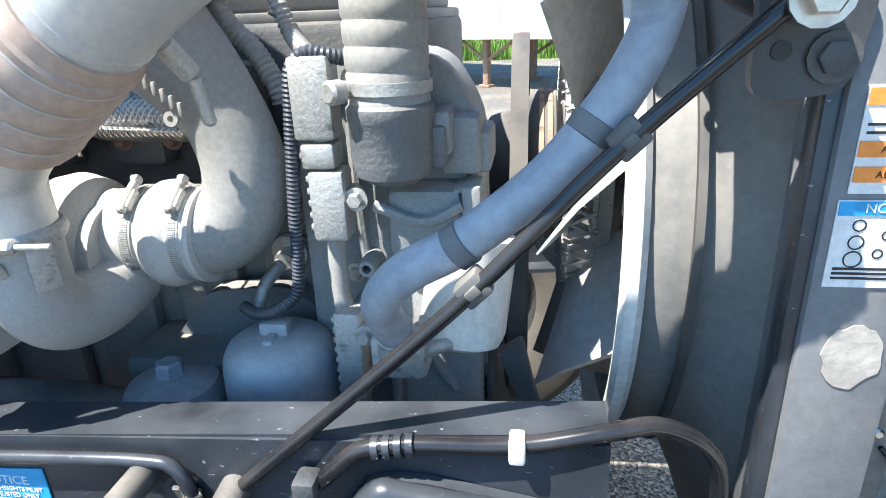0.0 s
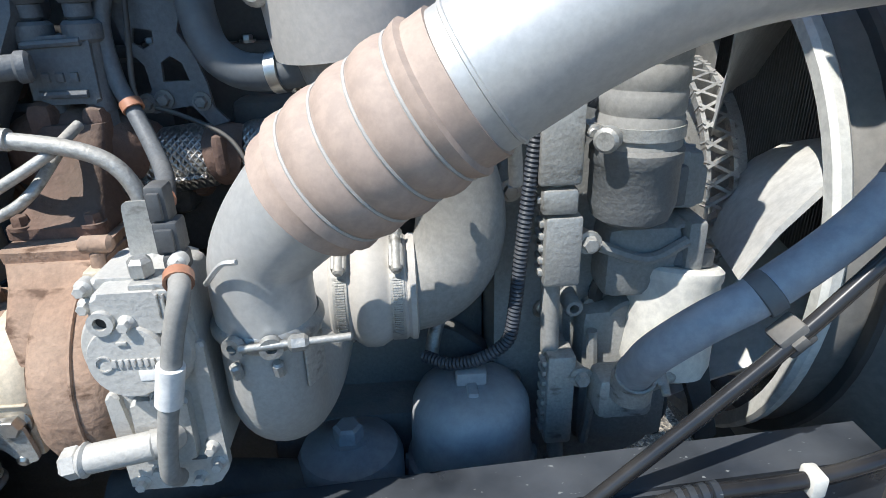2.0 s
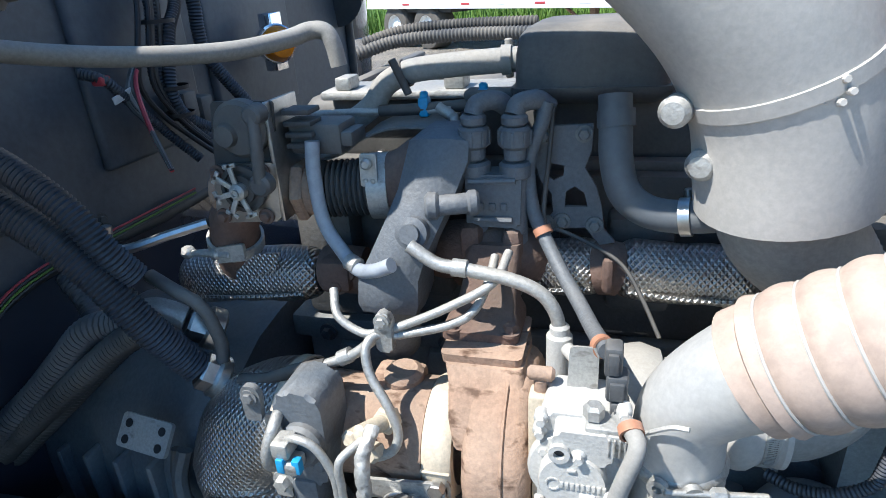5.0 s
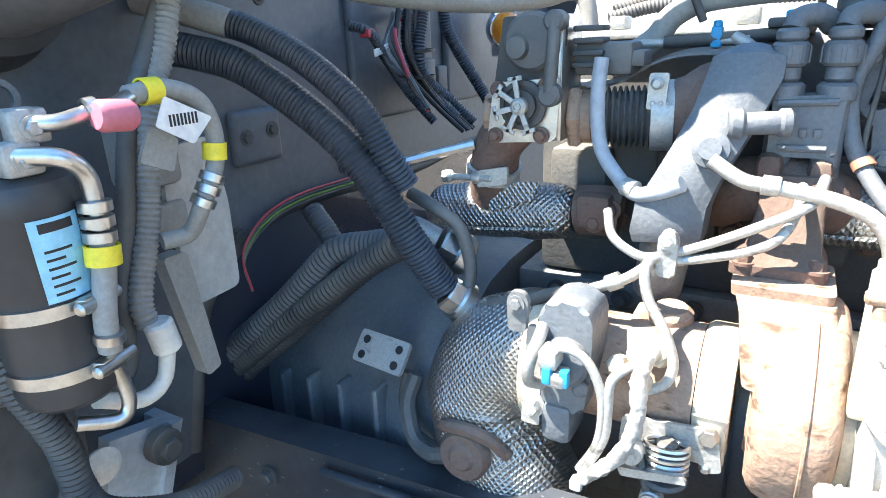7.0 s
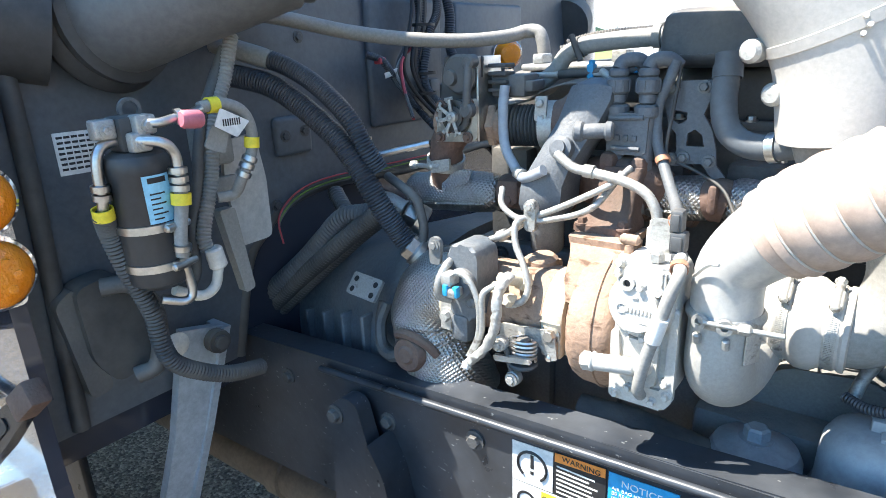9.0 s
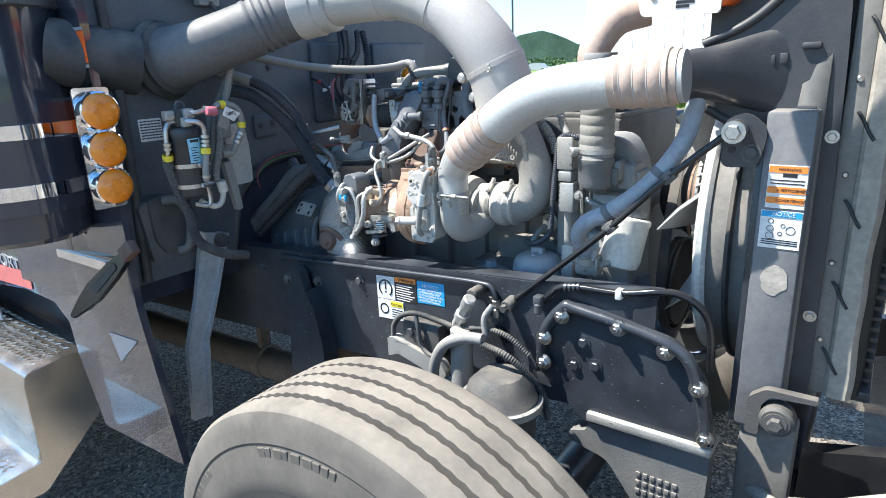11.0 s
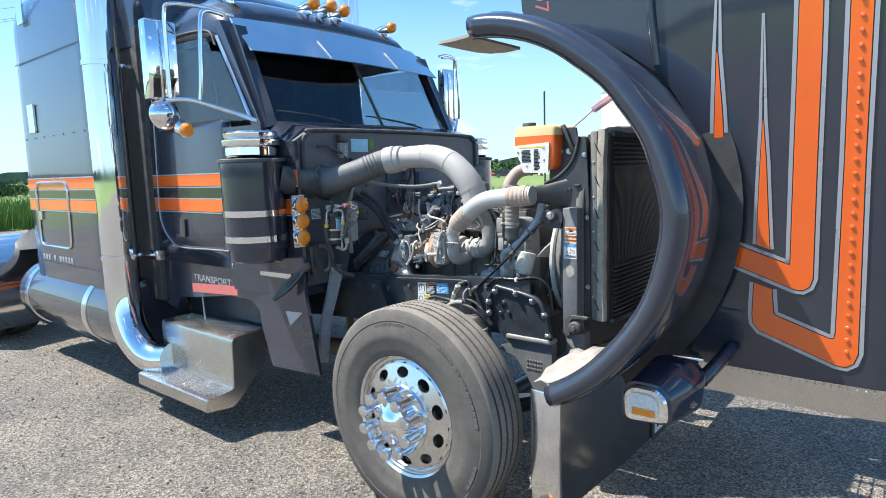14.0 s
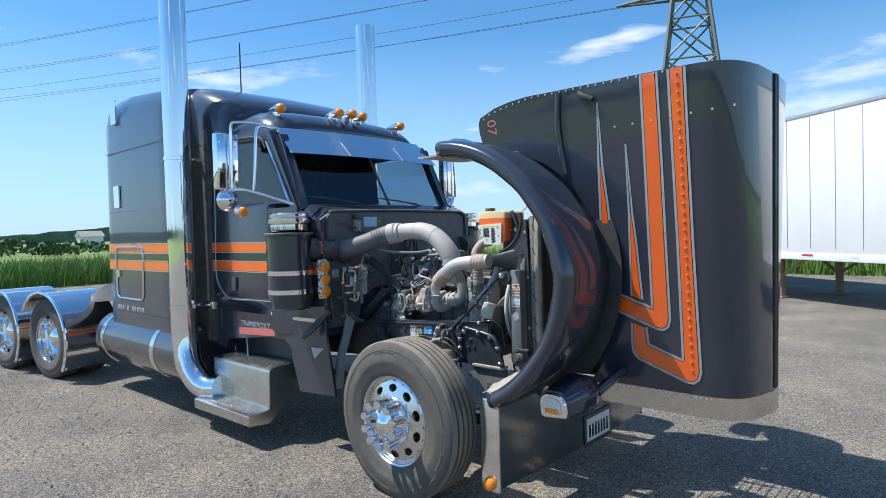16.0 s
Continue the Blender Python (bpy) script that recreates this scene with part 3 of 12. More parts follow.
def front_wheel(at, side=-1, steer=0.0):
    w = thing("steer_wheel", (at[0], at[1], 0), "polished aluminium truck wheel with worn ribbed tyre", "wheel", "steer wheels")
    m = Matrix.Translation(at) @ Matrix.Rotation(radians(90 if side < 0 else -90), 4, "X") @ pose(0, 0, 0, 0, steer, 0)
    bm = B()
    prof = tyre_profile(0.532, 0.290, 0.288)
    n = 232
    rings = lathe(bm, prof, m, n)
    # short sipes nick the edges of the tread ribs
    inv = m.inverted()
    for (r, h), ring in zip(prof, rings):
        if r > 0.5325:
            for k in range(0, n, 2):
                p = inv @ ring[k].co
                ring[k].co = m @ Vector((p.x * (1 - 0.003 / r), p.y * (1 - 0.003 / r), p.z))
    for f in bm.faces:
        p = inv @ f.calc_center_median()
        f.material_index = 1 if math.hypot(p.x, p.y) > 0.527 else 0
    ty = part("tyre", bm, ["tyre", "tread"], w, "black ribbed tyre with dusty tan tread")
    # raised sidewall lettering as plain bars
    bm = B()
    rnd = random.Random(5)
    for a0, a1 in ((0.15, 1.05), (1.5, 1.95), (2.4, 3.3), (3.7, 4.1), (4.6, 5.5), (5.75, 6.05)):
        a = a0
        while a < a1:
            wd = rnd.uniform(0.03, 0.055)
            box(bm, (0.446, -wd * 0.225, 0.130), (0.464, wd * 0.225, 0.1390), 0.001, 1, m=m @ Matrix.Rotation(a, 4, "Z"))
            a += wd * 1.25
    o = part("sidewall_bar", bm, "tyre", ty)
    o["kind"] = "stuff"
    # rim: flange, well, disc with ten hand holes
    bm = B()
    lathe(bm, [(0.288, -0.11), (0.298, -0.115), (0.298, -0.11), (0.286, -0.08), (0.26, -0.05), (0.26, 0.05), (0.286, 0.08), (0.290, 0.115), (0.300, 0.125), (0.302, 0.119), (0.296, 0.112),
               (0.286, 0.095), (0.278, 0.094), (0.272, 0.098), (0.262, 0.104)], m, 80)
    n = 80
    # disc with oval holes: ring strips between two radii, broken at the holes
    r_out, r_in, r_c = 0.262, 0.15, 0.222

    def disc_h(r):
        return 0.104 + 0.036 * ((0.262 - r) / 0.112)

    holes = 10
    per = 12
    for h in range(holes):
        a0 = 2 * math.pi * h / holes
        am = a0 + math.pi / holes
        hv, ov = [], []
        for k in range(24):
            t = 2 * math.pi * k / 24
            hv.append((r_c + 0.0255 * math.cos(t), am + 0.036 / r_c * math.sin(t)))
        # outer border of the sector, point for point
        for k in range(24):
            t = 2 * math.pi * k / 24
            c, s = math.cos(t), math.sin(t)
            q = max(abs(c), abs(s))
            rr = r_c + (0.040 if c > 0 else 0.072) * c / q
            ov.append((rr, am + math.pi / holes * s / q))
        V = lambda r, a, dh=0.0: bm.verts.new(m @ Vector((r * math.cos(a), r * math.sin(a), disc_h(r) + dh)))
        hvv = [V(*p) for p in hv]
        hvi = [V(p[0], p[1], -0.022) for p in hv]
        ovv = [V(*p) for p in ov]
        for k in range(24):
            k2 = (k + 1) % 24
            bm.faces.new((hvv[k], hvv[k2], ovv[k2], ovv[k]))
            bm.faces.new((hvi[k], hvi[k2], hvv[k2], hvv[k]))
    lathe(bm, [(0.15, 0.140), (0.10, 0.143), (0.0, 0.143)], m, 60)
    bmesh.ops.remove_doubles(bm, verts=bm.verts, dist=0.0004)
    part("rim", bm, "rimalu", w, "polished aluminium rim with oval hand holes")
    bm = B()
    lathe(bm, [(0.25, -0.06), (0.14, -0.05), (0.14, 0.06), (0.0, 0.06)], m, 40)
    part("drum", bm, "irondark", w, "dark brake drum behind the rim")
    # hub cap with a pointed cone and ten lug nut covers
    bm = B()
    lathe(bm, [(0.168, 0.135), (0.168, 0.150), (0.12, 0.155), (0.105, 0.19), (0.10, 0.215), (0.085, 0.222), (0.05, 0.235), (0.0, 0.275)], m, 48)
    part("hub_cover", bm, "chrome", w, "chrome hub cover with pointed cap")
    for k in range(10):
        a = 2 * math.pi * (k + 0.5) / 10
        c = Vector((0.139 * math.cos(a), 0.139 * math.sin(a), 0.148))
        bm = B()
        lathe(bm, [(0, 0), (0.026, 0), (0.028, 0.02), (0.0235, 0.03), (0.0225, 0.095), (0.029, 0.10), (0.029, 0.114), (0.025, 0.120), (0.0, 0.122)], m @ Matrix.Translation(c), 20)
        part("lug_nut_cover", bm, "chrome", w)
    return w


front_wheel((0.085, -1.045, 0.530))
front_wheel((0.085, 1.045, 0.530), side=1)


# ---- chassis ----
def build_frame():
    """Two channel rails that rise slightly to the front, each a web between two flanges."""
    for s in (-1, 1):
        fr = thing("frame_rail", (-2.0, s * 0.54, 0.72), "black painted steel chassis rail, dusty and scuffed" if s < 0 else "black painted steel chassis rail across the engine", "frame", "frame rails")
        top = lambda x: 1.03 + 0.062 * (x + 1.28)
        pieces = (("rail_web", 0.535, 0.545, 0.0, 0.30), ("top_flange", 0.492, 0.535, 0.0, 0.010), ("bottom_flange", 0.485, 0.535, 0.290, 0.30))
        for nm, y0, y1, d0, d1 in pieces:
            bm = B()
            loft(bm, [[(x, s * y1, top(x) - d0), (x, s * y1, top(x) - d1), (x, s * y0, top(x) - d1), (x, s * y0, top(x) - d0)] for x in (-8.0, -1.5, -0.3, 0.42)])
            if nm == "rail_web":
                bmesh.ops.bevel(bm, geom=[e for e in bm.edges if abs(e.verts[0].co.x - e.verts[1].co.x) > 0.1 and min(abs(e.verts[0].co.y), abs(e.verts[1].co.y)) > 0.54], offset=0.006, segments=2, affect="EDGES")
            part(nm, bm, "frameblack", fr)


build_frame()


# ---- radiator ----
def build_radiator():
    rd = thing("radiator", (0.7, 0, 0.8), "black radiator and cooler stack with dusty fins", "radiator")
    bm = B()
    box(bm, (0.66, -0.385, 0.925), (0.78, 0.55, 1.86), 0.01)
    part("core_frame", bm, "core", rd)


build_radiator()




# ---- engine ----
def clamp(name, parent, at, to, r, w=0.012, material="steel", label=""):
    """A worm-drive band with its screw housing."""
    bm = B()
    m = axis_m(at, to)
    lathe(bm, [(r - 0.001, -w / 2), (r + 0.0015, -w / 2), (r + 0.0015, w / 2), (r - 0.001, w / 2)], m, 36, close=True)
    box(bm, (r - 0.001, -0.013, -w * 0.55), (r + 0.010, 0.013, w * 0.55), 0.003, m=m)
    cyl(bm, m @ Vector((r + 0.007, -0.022, 0)), m @ Vector((r + 0.007, 0.020, 0)), 0.0045, 10, 0.001)
    for k in range(14):
        a = -0.3 - k * 0.05
        p = m @ Vector(((r + 0.0016) * math.cos(a), (r + 0.0016) * math.sin(a), 0))
        q = m @ Vector(((r + 0.0026) * math.cos(a), (r + 0.0026) * math.sin(a), 0))
        d = (q - p)
        for v in bmesh.ops.create_cube(bm, size=1.0, matrix=axis_m(p, q) @ Matrix.Diagonal((0.0014, w * 0.6, 0.0012, 1)))["verts"]:
            pass
    return part(name, bm, material, parent, label)


def bolts(parent, material, spots, r=0.007, h=0.007, name="bolt"):
    for at, to in spots:
        bm = B()
        bolt(bm, at, to, r, h)
        part(name, bm, material, parent)


def hose(name, pts, r, material, label, category, group="", ribs=0.0, pitch=0.006, n=14, ends=None, res=8, parent=None):
    bm = B()
    tube(bm, pts, r, n, res, ribs=ribs, pitch=pitch)
    if parent is not None:
        return part(name, bm, material, parent, label)
    return solo(part(name, bm, material), label, category, group)


def build_engine():
    en = thing("engine", (-0.15, 0, 0.80), "dusty grey diesel truck engine", "engine")
    bm = B()
    box(bm, (-0.60, -0.24, 0.80), (0.24, 0.24, 1.24), 0.02)
    part("block", bm, "iron", en, "grey cast iron cylinder block")
    for k in range(6):
        bm = B()
        x = -0.54 + k * 0.135
        box(bm, (x, -0.262, 0.90), (x + 0.10, -0.23, 1.20), 0.015)
        part("water_jacket", bm, "iron", en)
    bm = B()
    box(bm, (-0.61, -0.255, 1.20), (0.25, 0.25, 1.237), 0.006)
    part("deck_flange", bm, "iron", en)
    bm = B()
    box(bm, (-0.58, -0.25, 1.24), (0.22, 0.24, 1.46), 0.012)
    part("cylinder_head", bm, "irondark", en)
    for k in range(6):
        bm = B()
        x = -0.555 + k * 0.13
        box(bm, (x, -0.285, 1.30), (x + 0.075, -0.24, 1.42), 0.01)
        part("exhaust_port", bm, "irondark", en)
    bm = B()
    box(bm, (-0.56, -0.22, 1.458), (0.20, 0.22, 1.545), 0.02, 3)
    part("valve_cover", bm, "plastic", en, "black ribbed valve cover")
    for k in range(7):
        bm = B()
        x = -0.53 + k * 0.11
        box(bm, (x, -0.2, 1.54), (x + 0.02, 0.2, 1.552), 0.004)
        part("cover_rib", bm, "plastic", en)
    bm = B()
    box(bm, (-0.575, -0.235, 1.455), (0.215, 0.235, 1.472), 0.004)
    part("cover_flange", bm, "plastic", en)
    bolts(en, "steel", [((-0.55 + 0.1 * k, -0.228, 1.472), (-0.55 + 0.1 * k, -0.228, 1.6)) for k in range(8)], 0.006)
    # heads of the block's side bolts
    bolts(en, "irondark", [((-0.55 + 0.09 * k, -0.258, 1.215), (-0.55 + 0.09 * k, -0.4, 1.215)) for k in range(8)], 0.009, 0.01)
    bolts(en, "rustdark", [((-0.53 + 0.065 * k, -0.286, 1.335), (-0.53 + 0.065 * k, -0.4, 1.335)) for k in range(9)], 0.009, 0.012)
    # pale fuel rail plate on top, seen over the manifold
    bm = B()
    box(bm, (-0.52, -0.24, 1.545), (-0.28, -0.16, 1.556), 0.004)
    box(bm, (-0.50, -0.235, 1.556), (-0.48, -0.2, 1.572), 0.003)
    box(bm, (-0.36, -0.235, 1.556), (-0.335, -0.2, 1.575), 0.003)
    part("top_plate", bm, "castalu", en, "pale aluminium plate on the cover")
    # timing cover and front gear case, to the front of the block
    bm = B()
    slab(bm, rounded([(0.10, 1.02), (0.10, 1.36), (0.16, 1.43), (0.26, 1.43), (0.30, 1.36), (0.305, 1.0), (0.20, 0.94)], 0.03), 0.10, frame_xz(-0.24))
    part("timing_cover", bm, "gearcase", en, "grey cast front gear case")
    bm = B()
    box(bm, (0.262, -0.37, 1.31), (0.302, -0.3, 1.37), 0.008)
    part("cover_boss", bm, "gearcase", en)
    bm = B()
    box(bm, (0.205, -0.385, 1.22), (0.285, -0.33, 1.30), 0.012)
    part("cover_boss", bm, "gearcase", en)
    bm = B()
    box(bm, (0.19, -0.372, 1.02), (0.30, -0.33, 1.20), 0.014)
    cyl(bm, (0.25, -0.33, 1.17), (0.25, -0.37, 1.17), 0.04, 24)
    cyl(bm, (0.217, -0.335, 1.241), (0.217, -0.362, 1.241), 0.012, 16)
    cyl(bm, (0.205, -0.335, 1.195), (0.205, -0.352, 1.195), 0.008, 14)
    cyl(bm, (0.265, -0.335, 1.09), (0.265, -0.36, 1.09), 0.014, 14)
    part("pump_cover", bm, "gearcase", en)
    bm = B()
    box(bm, (0.282, -0.36, 1.31), (0.312, -0.28, 1.352), 0.006)
    part("cover_boss", bm, "gearcase", en)
    bm = B()
    lathe(bm, [(0, -0.02), (0.006, -0.02), (0.006, 0.004), (0.012, 0.004), (0.012, 0.0), (0, 0.0)], axis_m((0.217, -0.362, 1.241), (0.217, -0.5, 1.241)), 16)
    part("plug", bm, "irondark", en)
    bolts(en, "steel", [((x, -0.341, z), (x, -0.5, z)) for x, z in ((0.12, 1.10), (0.115, 1.33), (0.17, 1.405), (0.29, 1.33), (0.293, 1.05), (0.155, 1.19), (0.28, 1.235))], 0.008, 0.009)
    # ribs, eyes and webs cast on the gear case
    for pts in ([(0.165, -0.345, 1.40), (0.165, -0.345, 1.30), (0.172, -0.345, 1.15)], [(0.195, -0.39, 1.285), (0.245, -0.39, 1.268), (0.285, -0.388, 1.285)], [(0.295, -0.345, 1.37), (0.298, -0.345, 1.25), (0.296, -0.345, 1.10)], [(0.20, -0.376, 1.18), (0.205, -0.376, 1.10), (0.20, -0.376, 1.03)], [(0.235, -0.374, 1.12), (0.27, -0.374, 1.06)]):
        bm = B()
        tube(bm, pts, 0.006, 8)
        part("cast_rib", bm, "gearcase", en)
    for x, z, q in ((0.219, 1.244, 0.013), (0.178, 1.21, 0.010), (0.283, 1.29, 0.012), (0.288, 1.185, 0.011), (0.165, 1.16, 0.010)):
        bm = B()
        lathe(bm, [(q * 0.5, -0.03), (q, -0.03), (q, 0.010), (q * 0.85, 0.013), (q * 0.5, 0.013), (q * 0.5, -0.01)], axis_m((x, -0.368, z), (x, -0.6, z)), 20)
        part("cast_eye", bm, "gearcase", en)
    for x0, z0, x1, z1 in ((0.258, 1.335, 0.276, 1.378), (0.284, 1.25, 0.304, 1.305)):
        bm = B()
        box(bm, (x0, -0.392, z0), (x1, -0.33, z1), 0.005)
        part("cast_lug", bm, "gearcase", en)
    # forked bracket that runs down past the fan
    bm = B()
    slab(bm, rounded([(0.318, 1.10), (0.345, 1.118), (0.358, 1.06), (0.372, 1.01), (0.345, 1.0), (0.338, 1.05)], 0.006), 0.018, frame_xz(-0.345))
    part("fork_bracket", bm, "irondark", en)
    # water pump and pulley low at the front
    bm = B()
    cyl(bm, (0.235, -0.31, 1.045), (0.30, -0.31, 1.045), 0.05, 28, 0.006)
    cyl(bm, (0.30, -0.31, 1.045), (0.312, -0.31, 1.045), 0.04, 28, 0.004)
    box(bm, (0.285, -0.345, 1.0), (0.31, -0.30, 1.075), 0.006)
    part("water_pump", bm, "irondark", en)
    # crank pulley and belt
    bm = B()
    lathe(bm, [(0, 0), (0.12, 0), (0.125, 0.004), (0.118, 0.01), (0.125, 0.016), (0.118, 0.022), (0.125, 0.028), (0.12, 0.034), (0.05, 0.03), (0.0, 0.03)], axis_m((0.315, -0.06, 1.0), (1, -0.06, 1.0)), 40)
    part("crank_pulley", bm, "rubber", en)
    bm = B()
    loop = [(0.335, -0.18, 0.93), (0.335, -0.06, 0.87), (0.335, 0.06, 0.93), (0.335, 0.10, 1.3), (0.335, 0.0, 1.42), (0.335, -0.1, 1.38), (0.335, -0.22, 1.1)]
    P = smooth_path(loop, 8, closed=True)
    n = len(P)
    c = Vector((0.335, -0.06, 1.15))
    rings = []
    for p in P:
        d = (p - c).normalized()
        rings.append([p + Vector((-0.012, 0, 0)), p + Vector((0.012, 0, 0)), p + Vector((0.012, 0, 0)) + d * 0.006, p + Vector((-0.012, 0, 0)) + d * 0.006])
    rings.append(rings[0])
    loft(bm, rings, caps=False)
    part("drive_belt", bm, "rubber", en, "black ribbed drive belt")
    # engine mount foot and dark brackets low at the front
    bm = B()
    box(bm, (-0.02, -0.40, 0.93), (0.16, -0.25, 1.0), 0.012)
    box(bm, (-0.16, -0.36, 0.98), (0.02, -0.25, 1.075), 0.015)
    slab(bm, rounded([(-0.16, 1.02), (-0.06, 1.14), (0.05, 1.15), (0.11, 1.10), (0.11, 1.0), (-0.1, 0.97)], 0.02), 0.03, frame_xz(-0.27))
    part("filter_module", bm, "iron", en, "dark cast filter carrier")
    bm = B()
    tube(bm, [(-0.30, -0.44, 1.055), (-0.2, -0.43, 1.05), (-0.08, -0.41, 1.02), (-0.02, -0.36, 0.99)], 0.03, 16)
    part("oil_drain_pipe", bm, "irondark", en)
    return en


engine = build_engine()


def oil_filters():
    f1 = thing("oil_filter", (0.068, -0.385, 1.0), "large dark grey domed oil filter cap", "filter", "filter caps")
    bm = B()
    m = Matrix.Translation((0.068, -0.385, 0.0))
    lathe(bm, [(0.05, 0.98), (0.072, 0.985), (0.072, 1.035), (0.067, 1.04), (0.0655, 1.090), (0.0635, 1.108), (0.057, 1.121), (0.044, 1.129), (0.024, 1.133), (0.0, 1.134)], m, 40)
    part("cap_dome", bm, "filtergrey", f1)
    bm = B()
    box(bm, (-0.017, -0.011, 1.122), (0.017, 0.011, 1.148), 0.004, m=m)
    box(bm, (-0.006, -0.03, 1.12), (0.006, 0.03, 1.137), 0.003, m=m)
    part("grip_lug", bm, "filtergrey", f1)
    for k in range(10):
        bm = B()
        a = 2 * math.pi * k / 10
        box(bm, (0.068, -0.006, 1.0), (0.0755, 0.006, 1.034), 0.002, m=m @ Matrix.Rotation(a, 4, "Z"))
        part("grip_rib", bm, "filtergrey", f1)
    f2 = thing("oil_filter", (-0.066, -0.40, 0.98), "smaller dark grey filter cap with hex top", "filter", "filter caps")
    m = Matrix.Translation((-0.066, -0.40, 0.0))
    bm = B()
    lathe(bm, [(0.05, 0.96), (0.058, 0.965), (0.058, 1.055), (0.052, 1.068), (0.028, 1.076), (0.024, 1.079), (0.0, 1.08)], m, 40)
    part("cap_dome", bm, "filtergrey", f2)
    bm = B()
    lathe(bm, [(0, 1.076), (0.017, 1.076), (0.016, 1.094), (0.012, 1.097), (0, 1.096)], m, 6)
    lathe(bm, [(0, 1.072), (0.022, 1.072), (0.022, 1.08), (0, 1.08)], m, 20)
    part("hex_nut", bm, "filtergrey", f2)
    f3 = thing("filter_plug", (-0.068, -0.315, 1.05), "dark grey round cover with a square socket", "plug")
    m = Matrix.Translation((-0.068, -0.312, 0.004))
    bm = B()
    lathe(bm, [(0.034, 1.03), (0.041, 1.035), (0.041, 1.060), (0.036, 1.066), (0.014, 1.067), (0.010, 1.058), (0, 1.058)], m, 32)
    part("plug_body", bm, "filtergrey", f3)
    # off-white spin-on filter at the front, lying at a slant
    wf = thing("spin_on_filter", (0.285, -0.37, 1.12), "off-white spin-on filter canister with small label", "filter")
    a, b = Vector((0.293, -0.355, 1.245)), Vector((0.278, -0.385, 1.125))
    m = axis_m(a, b)
    L = (b - a).length
    bm = B()
    lathe(bm, [(0, 0), (0.045, 0), (0.049, 0.004), (0.049, 0.012), (0.047, 0.016), (0.047, L - 0.02), (0.042, L - 0.006), (0.030, L), (0.0, L)], m, 40)
    part("canister", bm, "whitefilter", wf)
    bm = B()
    box(bm, (-0.012, 0.045, 0.05), (0.016, 0.0482, 0.075), 0.0005, m=m @ Matrix.Rotation(radians(100), 4, "Z"))
    part("sticker", bm, "label", wf)
    bm = B()
    cyl(bm, a + (a - b).normalized() * 0.02, a, 0.036, 28)
    part("filter_head", bm, "iron", wf)
    # belt tensioner disc beside it
    bm = B()
    lathe(bm, [(0.026, 0), (0.040, 0.003), (0.042, 0.012), (0.036, 0.016), (0.026, 0.012)], axis_m((0.245, -0.335, 1.205), (0.245, -0.5, 1.205)), 32, close=True)
    solo(part("idler_ring", bm, "rubber"), "black rubber ring behind the spin-on filter", "pulley")


oil_filters()


# ---- turbocharger ----
def along(pts, a, b, n=10, res=10):
    P = smooth_path(pts, res)
    ls = [0.0]
    for p, q in zip(P, P[1:]):
        ls.append(ls[-1] + (q - p).length)
    out = []
    for k in range(n + 1):
        s = (a + (b - a) * k / n) * ls[-1]
        i = max(j for j in range(len(P) - 1) if ls[j] <= s + 1e-9)
        out.append(P[i].lerp(P[i + 1], (s - ls[i]) / max(1e-9, ls[i + 1] - ls[i])))
    return out


